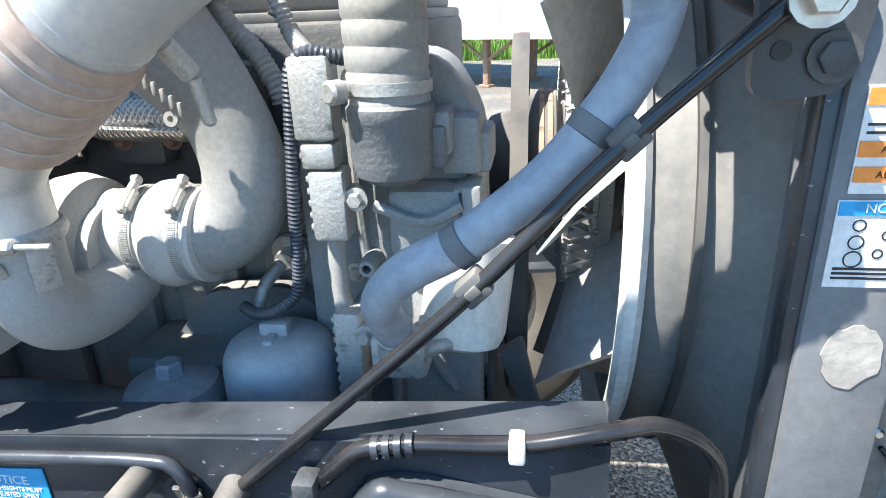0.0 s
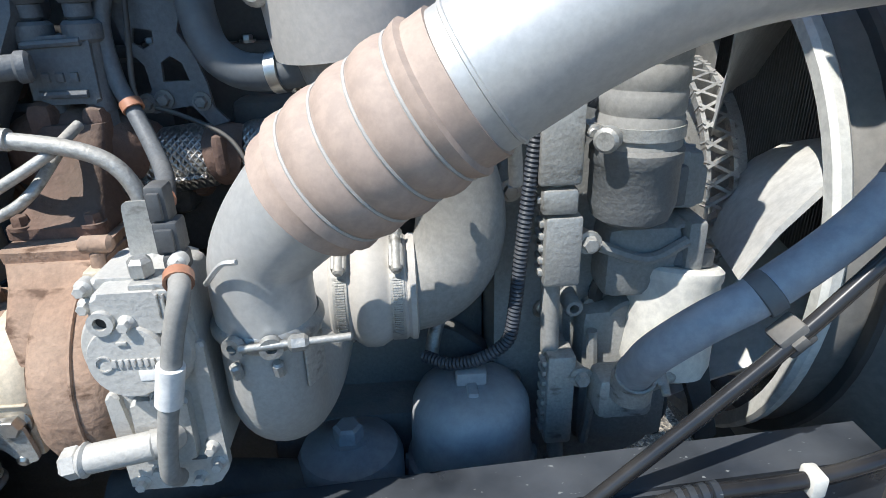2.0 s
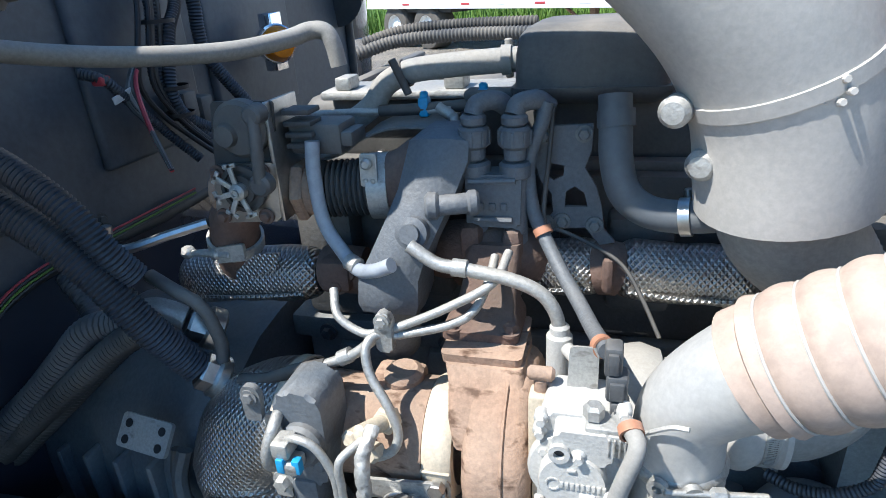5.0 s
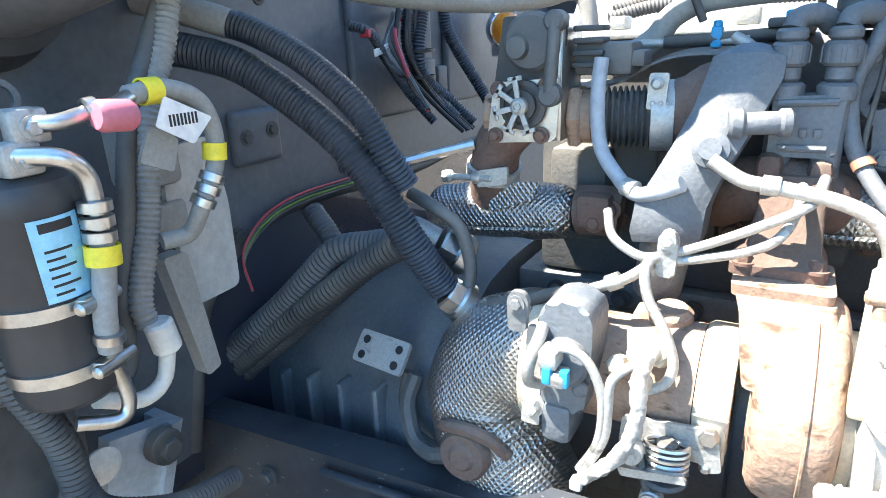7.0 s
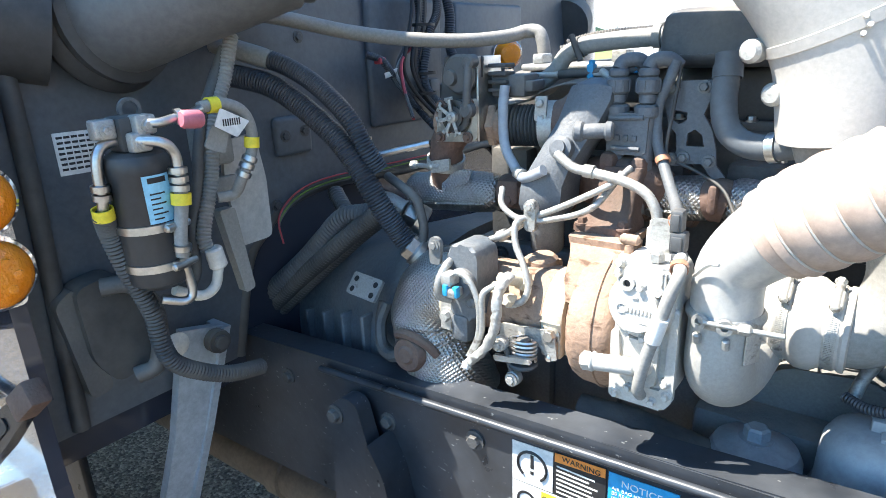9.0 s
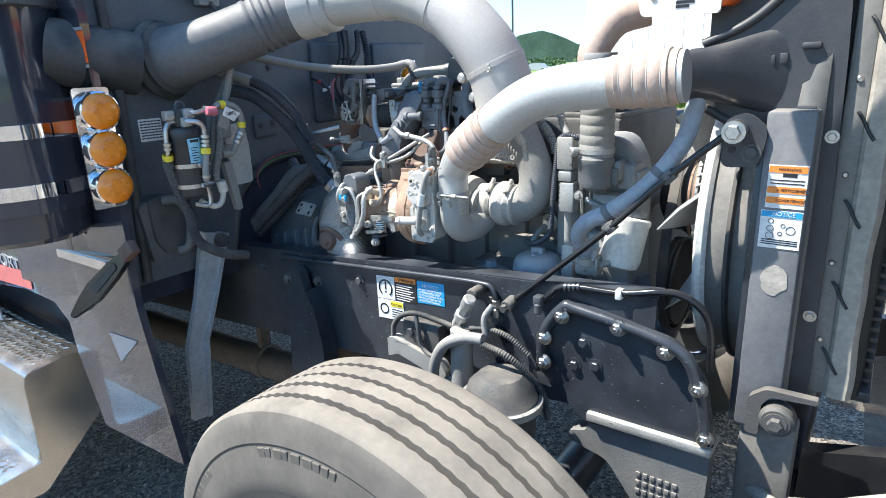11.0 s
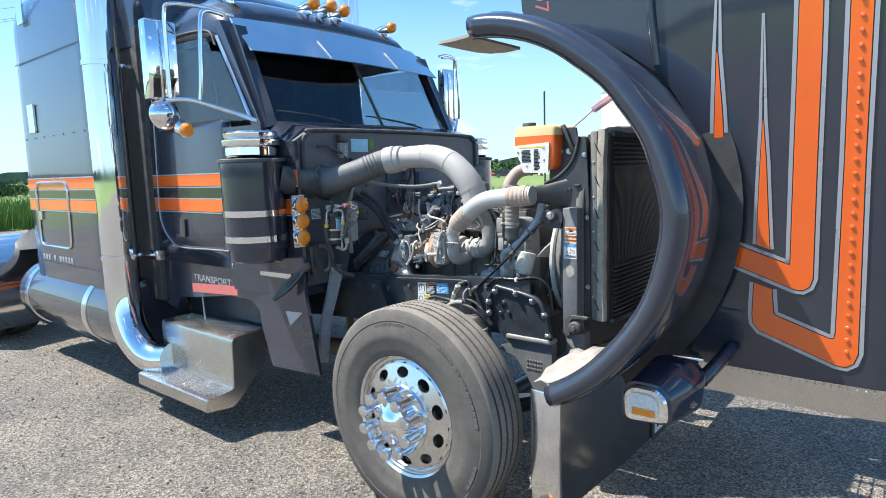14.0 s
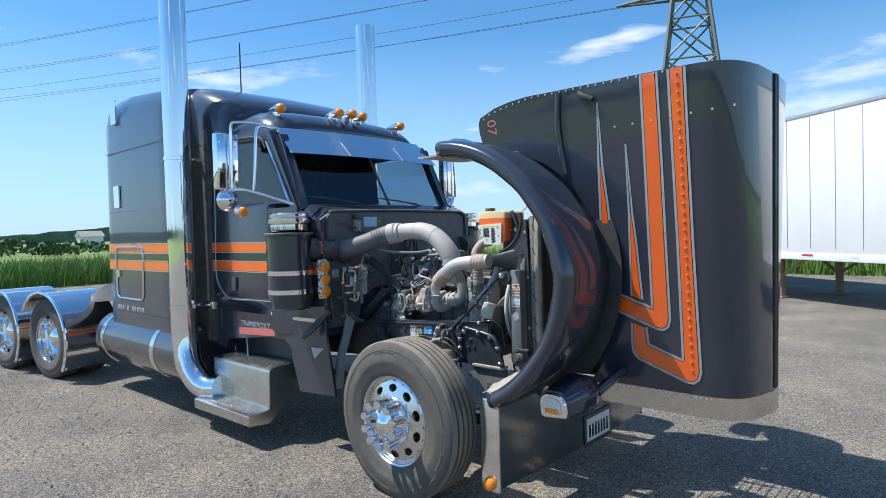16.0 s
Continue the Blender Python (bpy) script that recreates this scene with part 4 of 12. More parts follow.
def build_turbo():
    tb = thing("turbocharger", (-0.25, -0.44, 1.1), "turbocharger with rusty turbine and grey actuator", "turbocharger")
    cy, cz = -0.437, 1.218

    def vol(a, r, x):
        return Vector((x, cy - r * math.cos(a), cz + r * math.sin(a)))

    # turbine volute: a square-shouldered scroll that shrinks from the neck round the shaft
    bm = B()
    n = 56
    secs = []
    for k in range(n + 1):
        deg = 112 - 330 * k / n
        R = 0.060 + 0.049 * (1 - k / n) ** 0.62
        w = 0.026 + 0.010 * (1 - k / n) ** 0.6
        r0, hr = (R + 0.026) / 2, (R - 0.026) / 2
        ring = []
        for j in range(20):
            t = 2 * math.pi * j / 20
            c, s = math.cos(t), math.sin(t)
            ring.append(vol(radians(deg), r0 + hr * math.copysign(abs(s) ** 0.55, s), -0.256 + w * math.copysign(abs(c) ** 0.6, c)))
        secs.append(ring)
    loft(bm, secs)
    cyl(bm, (-0.292, cy, cz), (-0.222, cy, cz), 0.055, 32)
    for v in bm.verts:
        v.co += 0.0011 * Vector((noise.noise(v.co * 60), noise.noise(v.co * 60 + Vector((5, 0, 0))), noise.noise(v.co * 60 + Vector((0, 7, 0)))))
    vl = part("turbine_volute", bm, "rust", tb, "rust-brown cast turbine volute")
    bm = B()
    pts = []
    for k in range(34):
        f = 0.08 + 0.5 * k / 33
        R = 0.060 + 0.049 * (1 - f) ** 0.62
        pts.append(vol(radians(112 - 330 * f), R + 0.0005, -0.250 + 0.006 * f))
    tube(bm, pts, 0.0017, 6, 1, smooth=False)
    part("casting_seam", bm, "rust", vl)
    # inlet neck and flange up to the manifold
    rect = lambda x, y, w, d, z, r=0.012: [(p[0], p[1], z) for p in rounded([(x - w, y - d), (x + w, y - d), (x + w, y + d), (x - w, y + d)], r, 3)]
    bm = B()
    loft(bm, [rect(-0.262, -0.462, 0.038, 0.046, 1.262), rect(-0.266, -0.456, 0.039, 0.046, 1.290), rect(-0.272, -0.436, 0.038, 0.04, 1.314), rect(-0.276, -0.424, 0.040, 0.038, 1.328)])
    part("inlet_neck", bm, "rust", tb)
    bm = B()
    loft(bm, [rect(-0.279, -0.415, 0.040, 0.042, 1.326, 0.008), rect(-0.279, -0.415, 0.041, 0.043, 1.337, 0.008)])
    part("neck_flange", bm, "rust", tb)
    bm = B()
    loft(bm, [rect(-0.285, -0.398, 0.040, 0.034, 1.3375, 0.008), rect(-0.285, -0.398, 0.040, 0.034, 1.347, 0.008), rect(-0.283, -0.388, 0.032, 0.028, 1.358),
              rect(-0.281, -0.368, 0.029, 0.028, 1.385), rect(-0.280, -0.345, 0.030, 0.03, 1.42)])
    part("manifold_flange", bm, "rustdark", tb, "dark rusty flange under the manifold")
    bolts(tb, "rustdark", [((-0.313, -0.425, 1.347), (-0.313, -0.425, 2)), ((-0.254, -0.425, 1.347), (-0.254, -0.425, 2))], 0.007, 0.010)
    # outlet: cream clamp and rusty pipe
    bm = B()
    lathe(bm, [(0.052, -0.016), (0.062, -0.0155), (0.0655, -0.010), (0.0655, 0.010), (0.062, 0.0155), (0.052, 0.016)], axis_m((-0.3205, cy, cz), (0, cy, cz)), 44)
    box(bm, (-0.336, -0.5045, 1.222), (-0.305, -0.5005, 1.224), 0.001)
    cb = part("v_band_clamp", bm, "cream", tb, "cream dusty v-band clamp")
    bm = B()
    box(bm, (-0.336, -0.500, 1.168), (-0.305, -0.484, 1.212), 0.004)
    part("clamp_lug", bm, "cream", cb)
    bm = B()
    bolt(bm, (-0.319, -0.500, 1.205), (-0.319, -0.7, 1.215), 0.009, 0.012)
    cyl(bm, (-0.319, -0.497, 1.175), (-0.319, -0.510, 1.170), 0.006, 12)
    part("clamp_bolt", bm, "steel", cb)
    bm = B()
    lathe(bm, [(0.0, 0.0), (0.062, 0.0), (0.064, 0.004), (0.064, 0.018), (0.057, 0.022), (0.0565, 0.10), (0.058, 0.12), (0.061, 0.135), (0.061, 0.168), (0, 0.168)], axis_m((-0.505, cy, cz), (0, cy, cz)), 44)
    for v in bm.verts:
        v.co += 0.001 * Vector((0, noise.noise(v.co * 55), noise.noise(v.co * 55 + Vector((3, 0, 0)))))
    op = part("outlet_pipe", bm, "rust", tb, "rusty turbine outlet pipe")
    bm = B()
    cyl(bm, (-0.372, -0.425, 1.268), (-0.372, -0.428, 1.292), 0.022, 24, 0.006)
    box(bm, (-0.41, -0.428, 1.262), (-0.352, -0.396, 1.282), 0.008)
    part("casting_boss", bm, "rust", op)
    # embossed foil elbow that turns downward
    bm = B()
    path = [(-0.482, -0.440, 1.216), (-0.520, -0.442, 1.214), (-0.552, -0.446, 1.196), (-0.568, -0.450, 1.158), (-0.556, -0.454, 1.112), (-0.530, -0.456, 1.068), (-0.505, -0.450, 1.020)]
    tube(bm, along(path, 0, 1, 60), lambda s: 0.071 - 0.004 * max(0.0, s - 0.45) + 0.0022 * max(0.0, math.sin(s * 46)) * (1 if 0.42 < s < 0.72 else 0), 40, 1, smooth=False)
    for v in bm.verts:
        v.co += 0.003 * Vector((noise.noise(v.co * 30), noise.noise(v.co * 30 + Vector((5, 0, 0))), noise.noise(v.co * 30 + Vector((0, 7, 0)))))
    fe = part("foil_elbow", bm, "foil", tb, "crinkled embossed foil exhaust elbow")
    # folded seam along the outside of the bend
    bm = B()
    for k in range(30):
        a = radians(100 + 105 * k / 29)
        p = Vector((-0.520 + 0.099 * math.cos(a) * 1.04, -0.444, 1.180 + 0.101 * math.sin(a)))
        cyl(bm, p + Vector((0, -0.006, 0)), p + Vector((0, 0.006, 0)), 0.0042, 8, 0.001)
    sm = part("crimped_seam", bm, "foil", fe)
    sm["kind"] = "stuff"
    bm = B()
    lathe(bm, [(0.072, -0.007), (0.0745, -0.006), (0.0745, 0.006), (0.072, 0.007)], axis_m((-0.497, -0.441, 1.215), (0, -0.438, 1.218)), 44, close=True)
    part("foil_band", bm, "cream", tb, "pale band at the elbow's mouth")
    bm = B()
    lathe(bm, [(0, 0.0), (0.026, 0.0), (0.030, -0.006), (0.030, -0.02), (0.0, -0.02)], axis_m((-0.560, -0.535, 1.118), (-0.56, -0.8, 1.15)), 28)
    lathe(bm, [(0, 0.004), (0.012, 0.004), (0.016, 0.0), (0.016, -0.01), (0, -0.01)], axis_m((-0.560, -0.535, 1.118), (-0.56, -0.8, 1.15)), 20)
    tube(bm, [(-0.60, -0.50, 1.125), (-0.585, -0.522, 1.145), (-0.556, -0.528, 1.152), (-0.53, -0.52, 1.14), (-0.515, -0.51, 1.12)], 0.008, 8)
    part("support_boss", bm, "rustdark", tb, "rusty support bracket boss")
    bm = B()
    tube(bm, [(-0.655, -0.47, 1.165), (-0.660, -0.485, 1.130), (-0.640, -0.505, 1.098), (-0.61, -0.518, 1.095), (-0.585, -0.523, 1.105)], 0.010, 8)
    part("support_arm", bm, "irondark", tb, "dark bent support arm")
    # compressor: outlet bend below the pipe clamp, housing and inlet
    bm = B()
    tube(bm, [(-0.100, -0.513, 1.300), (-0.101, -0.514, 1.262), (-0.102, -0.508, 1.228), (-0.100, -0.484, 1.204), (-0.094, -0.445, 1.200), (-0.09, -0.40, 1.21)], lambda s: 0.0365 + 0.006 * max(0.0, s - 0.3), 32, 10)
    lathe(bm, [(0.0, -0.03), (0.066, -0.03), (0.080, -0.02), (0.084, 0.0), (0.078, 0.02), (0.055, 0.028), (0.053, 0.040), (0, 0.040)], axis_m((-0.125, -0.405, 1.238), (1, -0.405, 1.238)), 40)
    part("compressor_housing", bm, "ductgrey", tb, "smooth grey cast compressor housing")
    cm = axis_m((-0.0995, -0.5135, 1.302), (-0.0995, -0.517, 1.5))
    bm = B()
    lathe(bm, [(0.036, -0.013), (0.0385, -0.013), (0.042, -0.006), (0.042, -0.002), (0.0385, 0.003), (0.036, 0.003)], cm, 40, close=True)
    pc = part("pipe_clamp", bm, "castalu", tb, "dusty v-clamp with long bolt")
    for a in (-1.95, -1.35):
        bm = B()
        lathe(bm, [(0.004, -0.003), (0.0085, -0.003), (0.0085, 0.003), (0.004, 0.003)], cm @ Matrix.Rotation(a, 4, "Z") @ Matrix.Translation((0.044, 0, -0.004)) @ Matrix.Rotation(radians(90), 4, "Y"), 16, close=True)
        part("clamp_loop", bm, "castalu", pc)
    bm = B()
    cyl(bm, (-0.112, -0.561, 1.300), (-0.034, -0.549, 1.298), 0.0030, 10)
    cyl(bm, (-0.078, -0.556, 1.299), (-0.064, -0.554, 1.299), 0.0062, 6)
    part("clamp_bolt", bm, "castalu", pc)
    for x in (-0.118, -0.088):
        bm = B()
        cyl(bm, (x, -0.553, 1.2825), (x, -0.549, 1.269), 0.0045, 8)
        part("lock_tab", bm, "castalu", pc)
    bm = B()
    box(bm, (-0.011, -0.0012, -0.022), (0.011, 0.0012, 0.022), 0.001, m=Matrix.Translation((-0.0655, -0.530, 1.272)) @ Matrix.Rotation(radians(60), 4, "Z"))
    part("tag_plate", bm, "castalu", tb, "small riveted metal tag")
    # centre housing between turbine and compressor
    bm = B()
    cyl(bm, (-0.222, cy, 1.222), (-0.16, -0.43, 1.225), 0.056, 32)
    part("centre_housing", bm, "irondark", tb)
    bm = B()
    lathe(bm, [(0.062, -0.007), (0.073, -0.005), (0.073, 0.005), (0.062, 0.007)], axis_m((-0.2165, cy, 1.222), (0, cy, 1.222)), 44, close=True)
    box(bm, (-0.224, -0.520, 1.262), (-0.209, -0.498, 1.345), 0.004)
    part("v_band_clamp", bm, "cream", tb, "cream dusty v-band clamp")
    bm = B()
    cyl(bm, (-0.226, -0.506, 1.361), (-0.202, -0.506, 1.361), 0.0065, 14)
    cyl(bm, (-0.2145, -0.506, 1.356), (-0.2145, -0.512, 1.318), 0.0055, 12)
    cyl(bm, (-0.2145, -0.511, 1.326), (-0.2145, -0.512, 1.314), 0.0072, 6)
    part("t_bolt", bm, "rust", tb, "rusty T-bolt of the clamp")
    # actuator: stepped casting, round cover, foot plate
    ac = B()
    slab(ac, rounded([(-0.210, 1.172), (-0.151, 1.172), (-0.141, 1.190), (-0.143, 1.345), (-0.156, 1.351), (-0.206, 1.351), (-0.212, 1.34), (-0.212, 1.275), (-0.214, 1.25)], 0.006), 0.052, frame_xz(-0.492), 0.003)
    act = part("actuator", ac, "paleact", tb, "pale grey cast turbo actuator")
    pm = axis_m((-0.182, -0.543, 1.2975), (-0.186, -0.9, 1.325))
    bm = B()
    lathe(bm, [(0.0, 0.0), (0.0385, 0.0), (0.0385, 0.006), (0.0365, 0.009), (0.0275, 0.010), (0.0275, 0.022), (0.0262, 0.0245), (0.0, 0.025)], pm, 48)
    cover = part("round_cover", bm, "paleact", act, "round cover with raised lettering")
    bm = B()
    slab(bm, rounded([(-0.200, 1.318), (-0.152, 1.318), (-0.152, 1.349), (-0.198, 1.349)], 0.006), 0.022, frame_xz(-0.541), 0.003)
    part("upper_housing", bm, "paleact", act)
    bm = B()
    slab(bm, rounded([(-0.199, 1.200), (-0.158, 1.200), (-0.156, 1.258), (-0.196, 1.258)], 0.005), 0.014, frame_xz(-0.541), 0.003)
    part("lower_housing", bm, "paleact", act)
    bm = B()
    slab(bm, rounded([(-0.2145, 1.170), (-0.149, 1.170), (-0.138, 1.186), (-0.1385, 1.30), (-0.147, 1.30), (-0.150, 1.196), (-0.200, 1.196), (-0.206, 1.26), (-0.2155, 1.26)], 0.004), 0.008, frame_xz(-0.541), 0.002)
    part("flange_rim", bm, "paleact", act)
    bm = B()
    lathe(bm, [(0.0045, 0.0), (0.0085, 0.0), (0.0085, 0.007), (0.0045, 0.007)], axis_m((-0.193, -0.561, 1.329), (-0.193, -0.9, 1.35)), 18, close=True)
    part("port", bm, "paleact", act)
    bm = B()
    lathe(bm, [(0, 0.0), (0.0046, 0.0), (0.0046, 0.0012), (0, 0.0012)], axis_m((-0.193, -0.562, 1.329), (-0.193, -0.9, 1.35)), 14)
    part("port_bore", bm, "ink", act)
    # raised lettering cannot be read: short bars
    inv = pm.inverted()
    for k in range(9):
        q = inv @ Vector((-0.1905 + 0.0042 * k, -0.571, 1.2995))
        bm = B()
        box(bm, (q.x - 0.0014, q.y - 0.0030, 0.0245), (q.x + 0.0014, q.y + 0.0030, 0.0262), 0.0004, m=pm)
        part("raised_bar", bm, "paleact", cover)
    q = inv @ Vector((-0.1975, -0.571, 1.2995))
    bm = B()
    lathe(bm, [(0.0048, 0.0245), (0.0060, 0.0245), (0.0060, 0.0260), (0.0048, 0.0260)], pm @ Matrix.Translation((q.x, q.y, 0)), 20, close=True)
    part("raised_ring", bm, "paleact", cover)
    q = inv @ Vector((-0.170, -0.571, 1.2895))
    bm = B()
    box(bm, (q.x - 0.006, q.y - 0.004, 0.0248), (q.x + 0.006, q.y + 0.004, 0.0254), 0.0003, m=pm)
    part("cover_sticker", bm, "label", cover, "tiny white sticker")
    q = inv @ Vector((-0.183, -0.571, 1.3145))
    bm = B()
    box(bm, (q.x - 0.0035, q.y - 0.0012, 0.0245), (q.x + 0.0035, q.y + 0.0012, 0.0266), 0.0004, m=pm)
    part("raised_bar", bm, "paleact", cover)
    for x, y, z in ((-0.2095, -0.545, 1.345), (-0.2105, -0.545, 1.332), (-0.178, -0.563, 1.327), (-0.207, -0.545, 1.315), (-0.174, -0.556, 1.262), (-0.1475, -0.549, 1.208), (-0.205, -0.549, 1.178), (-0.161, -0.549, 1.180), (-0.1455, -0.549, 1.192), (-0.19, -0.549, 1.19), (-0.145, -0.545, 1.36)):
        bm = B()
        cyl(bm, (x, y + 0.01, z), (x, y - 0.003, z), 0.0062, 14)
        bolt(bm, (x, y - 0.003, z), (x, -0.9, z + 0.03), 0.0042, 0.005, False)
        part("bolt", bm, "paleact", act)
    bm = B()
    cyl(bm, (-0.226, -0.575, 1.226), (-0.176, -0.568, 1.230), 0.0105, 20)
    tube(bm, [(-0.182, -0.568, 1.230), (-0.174, -0.565, 1.229), (-0.170, -0.555, 1.226)], 0.0105, 16)
    cyl(bm, (-0.240, -0.577, 1.2245), (-0.226, -0.575, 1.226), 0.0115, 6)
    cyl(bm, (-0.228, -0.575, 1.226), (-0.222, -0.575, 1.2262), 0.0125, 16)
    part("coolant_fitting", bm, "paleact", act, "pale cast coolant fitting")
    bm = B()
    box(bm, (-0.174, -0.560, 1.347), (-0.141, -0.535, 1.353), 0.002)
    cyl(bm, (-0.168, -0.547, 1.352), (-0.168, -0.547, 1.367), 0.0085, 6)
    box(bm, (-0.157, -0.562, 1.328), (-0.141, -0.548, 1.349), 0.002)
    for k in range(4):
        box(bm, (-0.156 + 0.004 * k, -0.5640, 1.330), (-0.1545 + 0.004 * k, -0.5615, 1.347), 0.0005)
    part("connector", bm, "castalu", act)
    # exhaust brake linkage: bracket, spring, arm and eyes
    bm = B()
    slab(bm, rounded([(-0.398, 1.176), (-0.396, 1.207), (-0.322, 1.214), (-0.310, 1.204), (-0.305, 1.172), (-0.318, 1.168), (-0.332, 1.186), (-0.392, 1.183)], 0.004), 0.004, frame_xz(-0.505))
    part("linkage_bracket", bm, "castalu", tb, "bare metal linkage bracket")
    bm = B()
    spr = []
    for k in range(120):
        t = k / 119
        a = t * 2 * math.pi * 5
        spr.append((-0.352 + 0.019 * math.cos(a), -0.520 + 0.012 * math.sin(a), 1.168 + 0.030 * t))
    tube(bm, spr, 0.0024, 6, 1, smooth=False)
    part("spring", bm, "steel", tb)
    bm = B()
    cyl(bm, (-0.352, -0.520, 1.160), (-0.352, -0.520, 1.200), 0.010, 16)
    cyl(bm, (-0.352, -0.520, 1.156), (-0.352, -0.520, 1.162), 0.021, 20)
    part("spring_post", bm, "irondark", tb)
    bm = B()
    slab(bm, rounded([(-0.392, 1.170), (-0.335, 1.178), (-0.330, 1.171), (-0.388, 1.161)], 0.003), 0.006, frame_xz(-0.532))
    part("linkage_arm", bm, "castalu", tb)
    for at in ((-0.380, -0.538, 1.190), (-0.360, -0.535, 1.140)):
        bm = B()
        cyl(bm, (at[0], at[1] + 0.012, at[2]), (at[0], at[1] - 0.004, at[2]), 0.011, 18)
        bolt(bm, (at[0], at[1] - 0.004, at[2]), (at[0], -0.9, at[2] + 0.02), 0.0065, 0.007)
        part("linkage_eye", bm, "castalu", tb)
    bm = B()
    cyl(bm, (-0.376, -0.53, 1.188), (-0.362, -0.532, 1.142), 0.0045, 10)
    part("linkage_rod", bm, "irondark", tb)
    return tb


build_turbo()


def build_sensor_cluster():
    sc = thing("exhaust_brake_valve", (-0.47, -0.50, 1.16), "blue-grey exhaust brake housing with sensors and thin pipes", "valve")
    bm = B()
    slab(bm, rounded([(-0.472, 1.205), (-0.430, 1.205), (-0.424, 1.25), (-0.424, 1.305), (-0.432, 1.318), (-0.462, 1.322), (-0.476, 1.31)], 0.008), 0.055, frame_xz(-0.470), 0.004)
    cyl(bm, (-0.448, -0.52, 1.262), (-0.448, -0.538, 1.264), 0.024, 24, 0.004)
    cyl(bm, (-0.432, -0.525, 1.238), (-0.432, -0.535, 1.238), 0.008, 14)
    part("housing", bm, "transblue", sc, "blue-grey cast housing")
    bm = B()
    box(bm, (-0.472, -0.53, 1.168), (-0.440, -0.48, 1.212), 0.008)
    part("lower_housing", bm, "transblue", sc)
    bm = B()
    slab(bm, rounded([(-0.506, 1.284), (-0.488, 1.284), (-0.485, 1.318), (-0.490, 1.326), (-0.502, 1.326), (-0.507, 1.318)], 0.005), 0.007, frame_xz(-0.522))
    bolt(bm, (-0.497, -0.529, 1.313), (-0.497, -0.9, 1.34), 0.006, 0.005)
    part("bracket", bm, "iron", sc)
    bm = B()
    slab(bm, rounded([(-0.494, 1.180), (-0.474, 1.180), (-0.473, 1.290), (-0.488, 1.290)], 0.004), 0.006, frame_xz(-0.518))
    part("side_bar", bm, "castalu", sc)
    bm = B()
    bolt(bm, (-0.480, -0.525, 1.205), (-0.480, -0.9, 1.215), 0.0085, 0.011)
    part("bolt", bm, "castalu", sc)
    bm = B()
    tube(bm, [(-0.478, -0.50, 1.292), (-0.470, -0.535, 1.290), (-0.475, -0.548, 1.268), (-0.478, -0.545, 1.245), (-0.470, -0.53, 1.234)], 0.0062, 12)
    part("bent_pipe", bm, "castalu", sc)
    bm = B()
    box(bm, (-0.464, -0.560, 1.268), (-0.446, -0.536, 1.286), 0.003)
    box(bm, (-0.458, -0.562, 1.252), (-0.438, -0.540, 1.266), 0.003, m=None)
    part("connector", bm, "castalu", sc)
    for at in ((-0.4545, -0.558, 1.263), (-0.439, -0.556, 1.262)):
        bm = B()
        box(bm, (at[0] - 0.004, at[1] - 0.005, at[2] - 0.008), (at[0] + 0.004, at[1] + 0.004, at[2] + 0.008), 0.001)
        part("blue_clip", bm, "blueclip", sc, "small blue plug clip")
    for pts in ([(-0.455, -0.545, 1.280), (-0.440, -0.550, 1.289), (-0.421, -0.550, 1.281), (-0.408, -0.550, 1.255), (-0.405, -0.550, 1.227), (-0.409, -0.550, 1.196), (-0.424, -0.550, 1.164)],
                [(-0.376, -0.525, 1.282), (-0.396, -0.545, 1.270), (-0.400, -0.550, 1.258), (-0.400, -0.550, 1.236), (-0.403, -0.550, 1.203), (-0.421, -0.552, 1.162)]):
        bm = B()
        tube(bm, pts, 0.0044, 10)
        part("thin_pipe", bm, "castalu", sc)
    bm = B()
    tube(bm, along([(-0.372, -0.520, 1.290), (-0.376, -0.545, 1.272), (-0.374, -0.553, 1.252), (-0.376, -0.555, 1.224), (-0.391, -0.555, 1.190), (-0.421, -0.555, 1.156)], 0, 1, 60), 0.0070, 12, 1, smooth=False)
    for v in bm.verts:
        v.co += 0.0020 * Vector((noise.noise(v.co * 130), noise.noise(v.co * 130 + Vector((0, 4, 0))), noise.noise(v.co * 130 + Vector((3, 0, 0)))))
    part("wrapped_wire", bm, "castalu", sc, "crumpled foil-wrapped sensor wire")
    bm = B()
    box(bm, (-0.430, -0.563, 1.147), (-0.418, -0.549, 1.158), 0.003)
    part("wire_end", bm, "label", sc)
    bm = B()
    cyl(bm, (-0.372, -0.484, 1.268), (-0.386, -0.528, 1.284), 0.0085, 16)
    cyl(bm, (-0.370, -0.478, 1.266), (-0.374, -0.494, 1.272), 0.0145, 6)
    part("probe", bm, "cream", sc, "pale exhaust temperature probe")
    for at, to in (((-0.400, -0.495, 1.255), (-0.405, -0.515, 1.262)), ((-0.378, -0.50, 1.243), (-0.383, -0.518, 1.248))):
        bm = B()
        cyl(bm, at, to, 0.010, 6)
        part("probe_nut", bm, "cream", sc)


build_sensor_cluster()


# ---- charge air pipe ----
CAC = [(-0.099, -0.516, 1.302), (-0.099, -0.517, 1.335), (-0.090, -0.520, 1.362), (-0.055, -0.530, 1.400), (0.0, -0.546, 1.440), (0.055, -0.560, 1.476),
       (0.105, -0.567, 1.508), (0.15, -0.570, 1.530), (0.20, -0.570, 1.545), (0.26, -0.568, 1.553), (0.34, -0.563, 1.560), (0.45, -0.556, 1.567)]


